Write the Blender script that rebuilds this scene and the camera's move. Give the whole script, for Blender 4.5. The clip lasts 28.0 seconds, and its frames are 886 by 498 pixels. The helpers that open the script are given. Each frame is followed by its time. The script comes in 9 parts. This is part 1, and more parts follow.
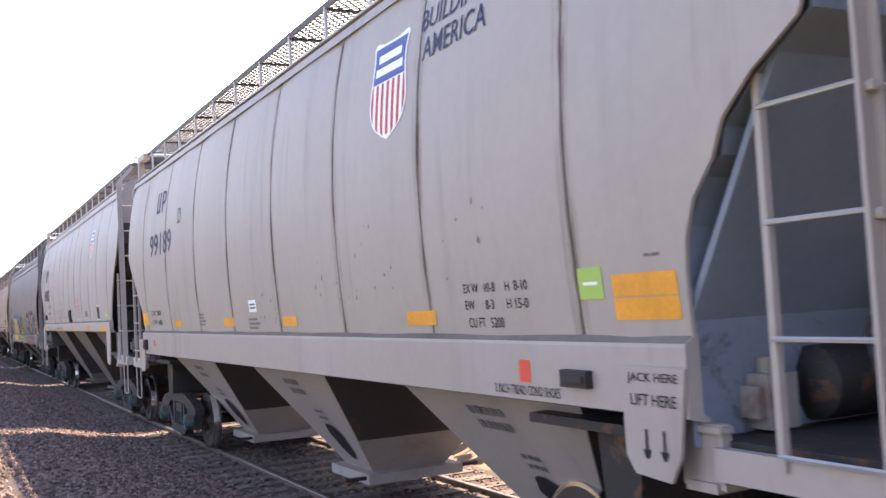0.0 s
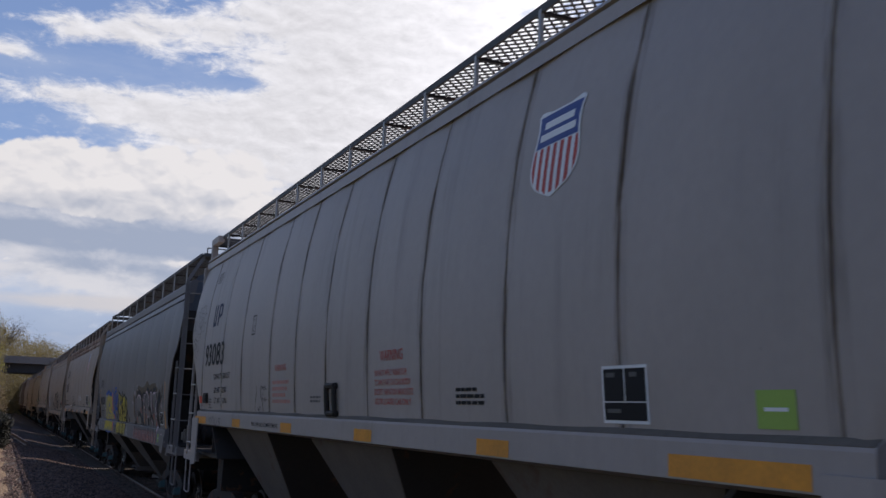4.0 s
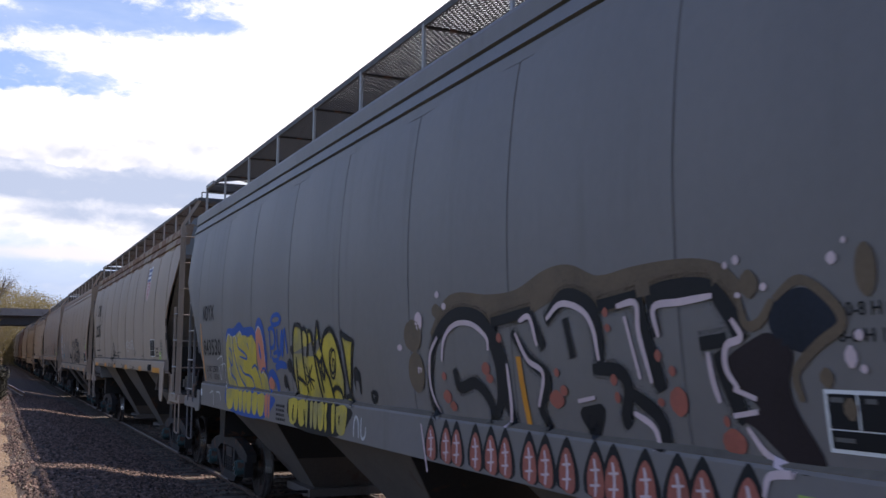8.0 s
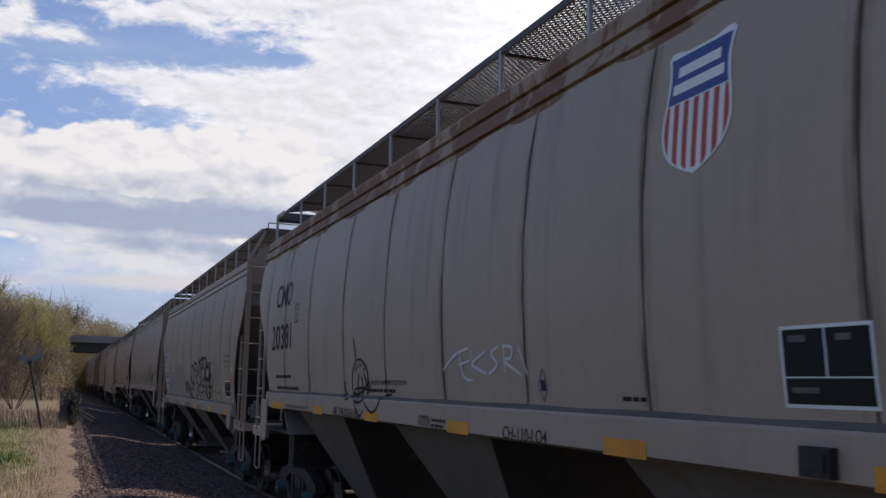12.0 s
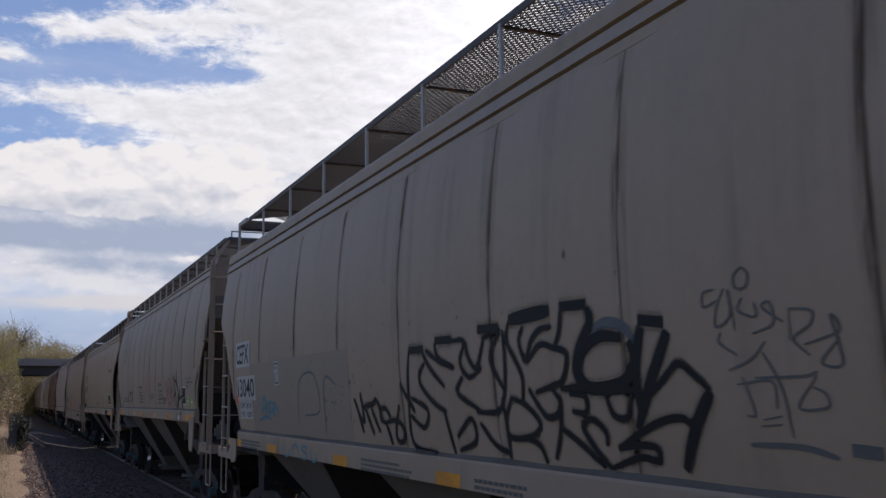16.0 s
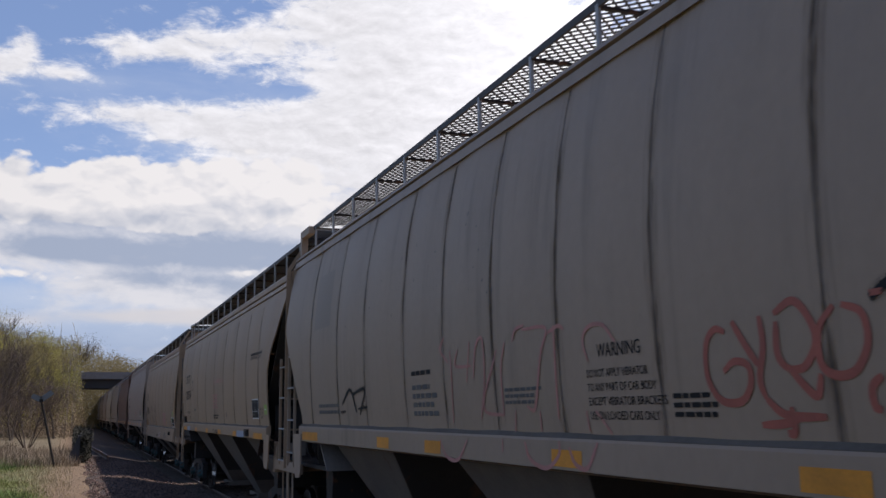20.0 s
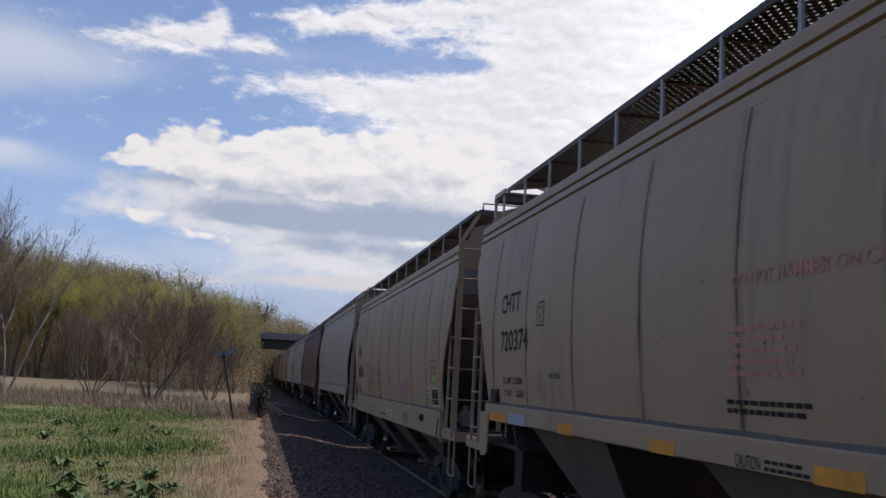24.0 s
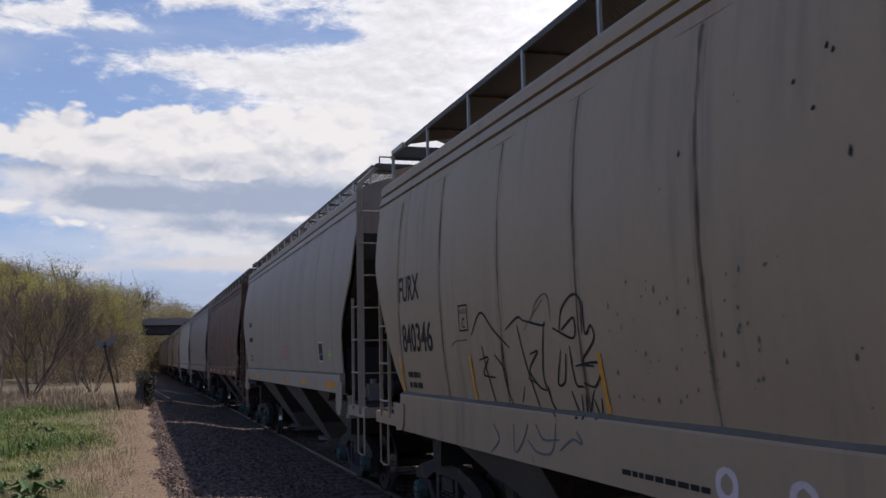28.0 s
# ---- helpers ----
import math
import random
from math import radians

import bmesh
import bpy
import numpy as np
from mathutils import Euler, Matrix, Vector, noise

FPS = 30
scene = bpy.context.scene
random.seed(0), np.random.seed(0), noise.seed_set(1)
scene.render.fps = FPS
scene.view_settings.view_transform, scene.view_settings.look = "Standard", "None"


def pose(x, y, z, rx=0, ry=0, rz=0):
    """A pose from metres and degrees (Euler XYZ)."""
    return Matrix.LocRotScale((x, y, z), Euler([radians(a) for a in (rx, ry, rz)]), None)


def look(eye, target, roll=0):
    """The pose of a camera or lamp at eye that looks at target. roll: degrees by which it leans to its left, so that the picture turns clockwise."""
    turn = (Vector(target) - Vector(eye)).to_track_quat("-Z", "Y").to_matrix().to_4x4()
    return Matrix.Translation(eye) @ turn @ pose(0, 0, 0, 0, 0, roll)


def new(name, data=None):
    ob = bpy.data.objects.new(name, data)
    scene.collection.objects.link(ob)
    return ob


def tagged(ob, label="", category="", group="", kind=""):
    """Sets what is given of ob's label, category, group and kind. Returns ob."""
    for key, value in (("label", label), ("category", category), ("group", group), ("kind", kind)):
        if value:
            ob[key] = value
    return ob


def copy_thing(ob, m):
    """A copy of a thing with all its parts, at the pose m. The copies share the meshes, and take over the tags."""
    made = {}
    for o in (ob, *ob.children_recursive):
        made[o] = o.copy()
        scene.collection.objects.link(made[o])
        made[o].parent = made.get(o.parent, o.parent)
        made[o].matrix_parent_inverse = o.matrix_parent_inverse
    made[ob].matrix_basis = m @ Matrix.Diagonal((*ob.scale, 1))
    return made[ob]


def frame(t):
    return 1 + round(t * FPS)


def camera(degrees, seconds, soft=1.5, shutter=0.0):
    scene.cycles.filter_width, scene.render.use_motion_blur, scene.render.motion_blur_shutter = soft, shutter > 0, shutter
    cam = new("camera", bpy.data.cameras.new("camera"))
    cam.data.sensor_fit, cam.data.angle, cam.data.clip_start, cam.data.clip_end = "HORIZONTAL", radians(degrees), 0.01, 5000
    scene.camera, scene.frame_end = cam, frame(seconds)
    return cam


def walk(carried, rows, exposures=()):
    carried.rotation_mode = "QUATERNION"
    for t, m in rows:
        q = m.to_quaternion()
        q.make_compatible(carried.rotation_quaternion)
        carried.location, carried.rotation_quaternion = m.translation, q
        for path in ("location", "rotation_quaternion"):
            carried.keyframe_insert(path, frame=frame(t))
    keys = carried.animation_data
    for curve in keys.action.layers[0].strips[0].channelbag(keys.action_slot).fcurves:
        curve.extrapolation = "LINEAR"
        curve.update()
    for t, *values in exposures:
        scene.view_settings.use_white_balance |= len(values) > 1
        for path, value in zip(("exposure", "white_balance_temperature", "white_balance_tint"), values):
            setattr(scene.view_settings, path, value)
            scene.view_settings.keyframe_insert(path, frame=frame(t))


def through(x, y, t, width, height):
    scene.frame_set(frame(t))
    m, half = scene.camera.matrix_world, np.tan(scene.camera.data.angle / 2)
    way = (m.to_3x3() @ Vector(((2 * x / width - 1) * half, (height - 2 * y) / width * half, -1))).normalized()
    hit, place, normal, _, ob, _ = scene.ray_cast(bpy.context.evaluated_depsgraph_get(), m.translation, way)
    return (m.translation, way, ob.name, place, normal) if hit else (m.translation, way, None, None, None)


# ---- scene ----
EYE_Z = 1.8       # eye above the plane that heights are counted from
RAIL = -0.45      # top of the rails, in a shallow cutting below the path
XC = 4.86         # middle of the track, east of the eye
cam = camera(48.8, 28.0, 1.5, 0.15)
# seconds, turn to the right, tilt up, lean to the left, in degrees
AIM = [
    (0.0, 27.32, 3.02, -3.18),
    (0.5, 27.95, 4.51, -5.30),
    (1.0, 28.58, 3.96, -3.74),
    (1.5, 26.93, 3.75, -2.15),
    (2.0, 21.58, 6.72, -1.41),
    (2.5, 23.77, 9.43, -0.38),
    (4.5, 24.45, 9.88, 3.14),
    (5.0, 27.97, 10.34, 2.63),
    (5.5, 30.26, 9.76, 1.84),
    (6.0, 25.62, 8.85, 3.13),
    (6.5, 23.51, 8.76, 2.69),
    (7.0, 22.49, 7.97, 1.90),
    (7.5, 23.83, 6.53, 0.38),
    (8.0, 24.61, 6.25, 0.44),
    (8.5, 21.29, 6.30, 0.96),
    (9.0, 18.96, 6.40, 1.52),
    (9.5, 18.69, 6.30, 1.96),
    (10.0, 19.82, 6.55, 2.44),
    (10.5, 20.76, 7.11, 1.97),
    (11.0, 20.45, 7.43, 1.62),
    (11.5, 20.55, 7.68, 1.41),
    (12.0, 20.83, 7.99, 1.14),
    (12.5, 21.14, 8.14, 0.94),
    (13.0, 20.95, 8.47, 0.85),
    (13.5, 20.74, 9.05, 0.57),
    (15.5, 22.14, 8.78, -0.08),
    (16.0, 23.57, 8.69, -0.66),
    (16.5, 23.34, 8.67, -0.94),
    (17.0, 21.31, 9.44, -0.60),
    (17.5, 23.95, 10.34, -1.32),
    (18.0, 22.40, 10.73, -1.00),
    (18.5, 22.28, 10.39, -0.94),
    (19.0, 21.94, 10.68, -0.64),
    (19.5, 20.00, 9.83, -0.39),
    (20.0, 20.37, 9.49, -0.57),
    (20.5, 20.03, 8.67, -0.28),
    (22.5, 16.80, 6.66, -0.73),
    (23.0, 14.76, 8.55, 0.38),
    (23.5, 13.07, 8.53, 1.02),
    (24.0, 10.40, 7.81, 3.06),
    (24.5, 9.61, 7.97, 3.28),
    (25.0, 10.65, 7.55, 2.29),
    (25.5, 8.80, 7.40, 2.05),
    (26.0, 8.18, 8.03, 2.00),
    (26.5, 7.75, 7.71, 1.49),
    (27.0, 7.39, 7.49, 1.78),
    (27.5, 12.33, 6.76, -1.70),
    (28.0, 17.28, 6.18, -1.17)]
walk(cam, [(t, pose(0, 0, EYE_Z, 90 + p, 0, -y) @ pose(0, 0, 0, 0, 0, r)) for t, y, p, r in AIM],
     exposures=[(0, 2.45, 7700, 20), (0.5, 1.9, 7500, 19), (1, 1.55, 7300, 18), (1.5, 1.05, 7100, 17), (2, 0.55, 6750, 14), (2.5, 0, 6500, 14), (4.5, -0.15, 6500, 14), (6.2, -0.15, 6500, 14), (7, -0.27, 6500, 14), (7.5, 0.2, 6500, 15), (8, 0.55, 6600, 16), (8.5, 0.4, 6600, 16), (9, 0.2, 6600, 16), (10, 0, 6500, 15), (11.4, 0.2, 6500, 14), (12, -0.03, 6500, 14), (12.5, -0.1, 6500, 14), (13.5, -0.05, 6500, 14), (28, -0.05, 6500, 14)])

# seconds and metres that the train has rolled
ROLLED = [(0.0, -0.00), (0.5, 2.49), (1.0, 4.91), (1.5, 7.33), (2.0, 9.74), (2.5, 12.13), (4.5, 21.63), (5.0, 24.00), (5.5, 26.40), (6.0, 28.86), (6.5, 31.27), (7.0, 33.69), (7.5, 36.03), (8.0, 38.43), (8.5, 40.91), (9.0, 43.40), (9.5, 45.77), (10.0, 48.16), (10.5, 50.51), (11.0, 52.86), (11.5, 55.20), (12.0, 57.59), (12.5, 60.05), (13.0, 62.52), (13.5, 64.98), (15.5, 74.78), (16.0, 77.23), (16.5, 79.69), (17.0, 82.14), (17.5, 84.58), (18.0, 87.06), (18.5, 89.49), (19.0, 91.91), (19.5, 94.27), (20.0, 96.53), (20.5, 98.88), (22.5, 108.58), (23.0, 111.08), (23.5, 113.51), (24.0, 115.91), (24.5, 118.30), (25.0, 120.70), (25.5, 123.13), (26.0, 125.46), (26.5, 127.87), (27.0, 130.29), (27.5, 132.67), (28.0, 135.13)]

# ---------------------------------------------------------------- light
SUN_EL, SUN_AZ = radians(61), radians(82)      # azimuth from north (+y) to the east
sun_way = Vector((math.sin(SUN_AZ) * math.cos(SUN_EL), math.cos(SUN_AZ) * math.cos(SUN_EL), math.sin(SUN_EL)))
sun_data = bpy.data.lights.new("sun", "SUN")
sun_data.energy, sun_data.angle, sun_data.color = 4.6, radians(0.55), (1.0, 0.95, 0.88)
sun = new("sun", sun_data)
sun.matrix_world = look(sun_way * 60, (0, 0, 0))


class Nodes:
    """Short hand for building node trees."""

    def __init__(self, tree):
        self.tree = tree
        self.n = tree.nodes
        self.n.clear()

    def add(self, kind, **values):
        node = self.n.new(kind)
        for key, value in values.items():
            setattr(node, key, value)
        return node

    def put(self, socket, value):
        if hasattr(value, "is_output"):
            self.tree.links.new(value, socket)
        elif value is not None:
            socket.default_value = value

    def math(self, op, a, b=None, c=None, clamp=False):
        node = self.add("ShaderNodeMath", operation=op, use_clamp=clamp)
        for socket, value in zip(node.inputs, (a, b, c)):
            self.put(socket, value)
        return node.outputs[0]

    def vmath(self, op, a, b=None):
        node = self.add("ShaderNodeVectorMath", operation=op)
        self.put(node.inputs[0], a)
        self.put(node.inputs[1], b)
        return node.outputs[0]

    def noise(self, vector, scale, detail=5.0, rough=0.55, distort=0.0):
        node = self.add("ShaderNodeTexNoise")
        self.put(node.inputs["Vector"], vector)
        for key, value in (("Scale", scale), ("Detail", detail), ("Roughness", rough), ("Distortion", distort)):
            node.inputs[key].default_value = value
        return node.outputs["Fac"]

    def billow(self, vector, scale, detail=1.0):
        node = self.add("ShaderNodeTexVoronoi", feature="SMOOTH_F1")
        self.put(node.inputs["Vector"], vector)
        for key, value in (("Scale", scale), ("Detail", detail), ("Roughness", 0.55), ("Smoothness", 0.35)):
            node.inputs[key].default_value = value
        return node.outputs["Distance"]

    def span(self, value, a, b, c=0.0, d=1.0, smooth=True):
        node = self.add("ShaderNodeMapRange", interpolation_type="SMOOTHSTEP" if smooth else "LINEAR")
        for socket, v in zip(node.inputs, (value, a, b, c, d)):
            self.put(socket, v)
        return node.outputs[0]

    def mix(self, fac, a, b, blend="MIX"):
        node = self.add("ShaderNodeMix", data_type="RGBA", blend_type=blend)
        for socket, v in zip((node.inputs[0], node.inputs[6], node.inputs[7]), (fac, a, b)):
            if isinstance(v, tuple) and len(v) == 3:
                v = (*v, 1)
            self.put(socket, v)
        return node.outputs[2]

    def scaled(self, vector, x, y, z):
        return self.vmath("MULTIPLY", vector, (x, y, z))


def sky_world():
    world = bpy.data.worlds.new("sky")
    world.use_nodes = True
    scene.world = world
    k = Nodes(world.node_tree)
    sky = k.add("ShaderNodeTexSky", sky_type="NISHITA", sun_disc=False, sun_elevation=SUN_EL, sun_rotation=SUN_AZ)
    way = k.add("ShaderNodeTexCoord").outputs["Generated"]
    part_of = k.add("ShaderNodeSeparateXYZ")
    k.put(part_of.inputs[0], way)
    x, y, z = part_of.outputs
    turn = k.math("MULTIPLY", k.math("ARCTAN2", x, y), 57.2958)
    rise = k.math("MULTIPLY", k.math("ARCSINE", z), 57.2958)
    flat = k.scaled(way, 1.0, 1.0, 1.7)
    thin = k.scaled(way, 1.0, 1.0, 2.4)

    def shift(vector, dx, dz):
        return k.vmath("ADD", vector, (dx, 0.0, dz))

    def blob(a, e, wa, we, gain):
        da = k.math("DIVIDE", k.math("SUBTRACT", turn, a), wa)
        de = k.math("DIVIDE", k.math("SUBTRACT", rise, e), we)
        d2 = k.math("ADD", k.math("MULTIPLY", da, da), k.math("MULTIPLY", de, de))
        return k.math("MULTIPLY", k.math("EXPONENT", k.math("MULTIPLY", d2, -1.0)), gain)

    def gather(blobs, base):
        total = base
        for b in blobs:
            total = k.math("ADD", total, blob(*b))
        return total

    def centred(value, gain):
        return k.math("MULTIPLY", k.math("SUBTRACT", value, 0.5), gain)

    # clear air, paler towards the horizon
    blue = k.mix(1.0, sky.outputs[0], (0.056, 0.072, 0.105), "MULTIPLY")
    haze = k.math("ADD", k.span(rise, 0.0, 22.0, 0.42, 0.10), k.span(rise, 20.0, 50.0, 0.26, 0.02))
    air = k.mix(haze, blue, (0.44, 0.61, 0.90))
    air = k.mix(k.span(rise, 3.0, 9.0, 0.75, 0.0), air, (0.40, 0.475, 0.62))
    glow = k.math("ADD", k.span(turn, -20.0, 10.0, 0.82, 0.89), k.span(turn, 13.0, 34.0, 0.0, 0.45))
    # soft milky veils
    soft = k.math("ADD", gather(VEIL, 0.0), centred(k.noise(thin, 9.0, 6.0, 0.55, 0.4), 0.7))
    colour = k.mix(k.math("MULTIPLY", k.span(soft, 0.12, 0.95), 0.72), air, k.mix(1.0, (0.80, 0.86, 0.95), glow, "MULTIPLY"))
    # high, thin, rippled cloud
    ripple = k.noise(thin, 30.0, 10.0, 0.64, 0.3)
    drift = k.noise(thin, 8.0, 4.0, 0.5, 0.3)
    high = k.math("ADD", k.math("SUBTRACT", gather(HIGH_CLOUD, 0.02), k.span(rise, 26.0, 48.0, 0.0, 0.4)), k.math("ADD", centred(ripple, 2.1), centred(drift, 0.8)))
    veil = k.math("MULTIPLY", k.span(high, 0.16, 0.88), 0.97)
    relief = k.math("SUBTRACT", ripple, k.noise(shift(thin, 0.004, 0.016), 30.0, 10.0, 0.64, 0.3))
    wisp = k.mix(1.0, k.mix(k.span(high, 0.7, 1.5), (0.95, 0.96, 0.985), (0.90, 0.905, 0.925)), k.math("MULTIPLY", glow, k.math("ADD", k.math("MULTIPLY", relief, 0.6), 1.03)), "MULTIPLY")
    colour = k.mix(veil, colour, wisp)
    # the grey layer behind the heaps, with pale breaks
    layer = k.math("ADD", gather(LAYER, 0.0), centred(k.noise(k.scaled(way, 1.0, 1.0, 2.0), 18.0, 8.0, 0.6, 0.3), 1.5))
    tone = k.mix(k.span(k.math("ADD", k.math("MULTIPLY", k.noise(k.scaled(way, 1.0, 1.0, 2.0), 16.0, 8.0, 0.6, 0.3), 1.6), gather(GREY_BASE, -0.45)), 0.30, 1.0), (0.88, 0.885, 0.91), (0.44, 0.51, 0.64))
    colour = k.mix(k.math("MULTIPLY", k.span(layer, 0.25, 0.85), 0.9), colour, k.mix(1.0, tone, glow, "MULTIPLY"))
    # heaped cloud with bright crowns and flat grey bases
    warp = k.add("ShaderNodeTexNoise")
    k.put(warp.inputs["Vector"], flat)
    warp.inputs["Scale"].default_value, warp.inputs["Detail"].default_value = 22.0, 6.0
    bent = k.vmath("ADD", flat, k.scaled(k.vmath("SUBTRACT", warp.outputs["Color"], (0.5, 0.5, 0.5)), 0.035, 0.035, 0.035))

    def heaps(vector):
        return k.math("SUBTRACT", 1.0, k.math("ADD", k.math("MULTIPLY", k.billow(vector, 26.0, 2.0), 0.62), k.math("MULTIPLY", k.noise(vector, 30.0, 9.0, 0.62), 0.62)))
    puff = heaps(bent)
    heap = k.math("ADD", gather(HEAPED_CLOUD, 0.0), k.math("MULTIPLY", k.math("SUBTRACT", puff, 0.36), 0.95))
    cover = k.span(heap, 0.36, 0.62)
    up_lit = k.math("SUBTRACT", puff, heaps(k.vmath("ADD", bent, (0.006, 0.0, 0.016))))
    grey = k.math("SUBTRACT", gather(GREY_BASE, 0.03), k.math("MULTIPLY", up_lit, 0.75), clamp=True)
    body = k.mix(grey, (1.0, 0.99, 0.985), (0.43, 0.50, 0.63))
    body = k.mix(1.0, body, glow, "MULTIPLY")
    colour = k.mix(cover, colour, body)
    # pale streaks low over the horizon
    low = k.math("ADD", gather(LOW_CLOUD, 0.0), centred(k.noise(k.scaled(way, 1.0, 1.0, 4.0), 12.0, 8.0, 0.58, 0.3), 1.1))
    colour = k.mix(k.math("MULTIPLY", k.span(low, 0.30, 0.95), 0.85), colour, k.mix(1.0, (0.78, 0.77, 0.785), glow, "MULTIPLY"))
    back = k.add("ShaderNodeBackground")
    k.put(back.inputs[0], colour)
    back.inputs[1].default_value = 1.0
    out = k.add("ShaderNodeOutputWorld")
    k.put(out.inputs[0], back.outputs[0])


# azimuth, elevation, their spreads in degrees, and how much cloud they bring
VEIL = [(-15.5, 16.3, 5.0, 2.4, 0.85), (-9.0, 16.4, 3.0, 1.2, 0.45), (-12.0, 10.5, 6.0, 1.2, 0.35), (-2.0, 6.0, 16.0, 2.0, 0.55), (8.0, 16.0, 9.0, 4.0, 0.5), (-14.6, 11.2, 1.6, 0.7, 0.75), (-6.0, 18.0, 6.0, 1.4, 0.35)]
HIGH_CLOUD = [(-9.0, 17.9, 2.6, 0.6, 0.55), (-5.2, 18.7, 3.0, 0.75, 0.75), (-3.7, 20.0, 0.9, 0.9, 0.7), (-1.2, 18.5, 1.8, 0.5, 0.45), (1.3, 20.3, 2.0, 0.9, 0.85), (5.3, 20.5, 2.4, 1.0, 0.85), (9.5, 21.0, 2.2, 1.0, 0.75), (0.8, 16.7, 3.2, 0.8, 0.65), (5.2, 16.3, 3.6, 1.2, 0.8), (9.5, 15.5, 4.0, 1.8, 0.8), (15.5, 16.5, 5.0, 3.6, 0.95), (23.0, 21.0, 8.0, 8.0, 1.2), (13.5, 22.5, 4.5, 1.6, 0.85), (17.0, 19.8, 2.6, 0.8, 0.5),
              (7.0, 18.5, 4.0, 0.45, -0.4), (12.0, 18.6, 2.0, 0.6, -0.45), (-2.6, 21.4, 3.0, 0.8, -0.35), (4.9, 19.0, 2.4, 0.35, -0.3), (60.0, 45.0, 50.0, 35.0, 0.5), (-110.0, 35.0, 75.0, 50.0, -0.25), (180.0, 35.0, 60.0, 50.0, -0.2)]
LAYER = [(2.0, 9.2, 9.0, 2.2, 0.95), (10.0, 9.5, 6.0, 3.4, 0.95), (-3.0, 10.2, 6.0, 1.6, 0.6), (5.0, 6.6, 8.0, 1.4, 0.55), (17.0, 9.0, 6.0, 5.0, 0.8), (-8.5, 8.6, 3.5, 0.8, 0.3)]
HEAPED_CLOUD = [(-8.0, 12.4, 1.3, 1.1, 0.62), (-6.4, 12.6, 1.6, 1.4, 0.72), (-4.3, 12.8, 1.6, 1.8, 0.85), (-0.2, 12.8, 1.8, 1.7, 0.85), (-2.3, 12.2, 2.4, 1.2, 0.70), (2.4, 12.7, 2.6, 1.6, 0.80), (6.5, 12.6, 4.5, 2.2, 0.95), (12.0, 12.5, 4.5, 2.6, 0.95), (-8.6, 11.4, 2.8, 0.6, 0.50), (-3.0, 11.0, 3.6, 0.8, 0.62), (3.0, 10.8, 4.4, 0.9, 0.70), (-7.4, 8.5, 2.6, 0.85, 0.80), (-9.9, 9.1, 0.8, 0.35, 0.50), (-3.6, 7.5, 3.4, 0.45, 0.55), (2.5, 7.3, 3.4, 0.45, 0.50), (9.0, 8.0, 4.0, 0.7, 0.6)]
GREY_BASE = [(6.0, 9.4, 8.0, 1.8, 0.28), (1.0, 8.9, 5.0, 0.55, 0.85), (-1.5, 9.3, 2.4, 0.5, 0.35), (9.0, 9.2, 5.0, 0.8, 0.70), (-3.4, 10.7, 3.8, 0.45, 0.42), (4.5, 10.9, 4.0, 0.6, 0.45), (9.5, 11.6, 3.0, 0.5, 0.35), (-7.0, 10.7, 1.6, 0.3, 0.25), (13.0, 7.2, 6.0, 0.7, 0.5), (4.0, 7.6, 4.0, 0.4, 0.35), (22.0, 17.0, 9.0, 8.0, -0.4), (-7.0, 7.7, 2.4, 0.25, 0.35)]
LOW_CLOUD = [(-3.8, 5.0, 3.0, 0.35, 0.55), (2.5, 5.5, 5.0, 0.45, 0.75), (8.3, 5.4, 5.0, 0.6, 0.75), (3.0, 3.6, 10.0, 0.8, 0.45), (-8.0, 5.6, 6.0, 0.5, 0.35), (1.0, 6.7, 5.0, 0.3, 0.40), (20.0, 6.0, 12.0, 3.0, 0.5)]
sky_world()


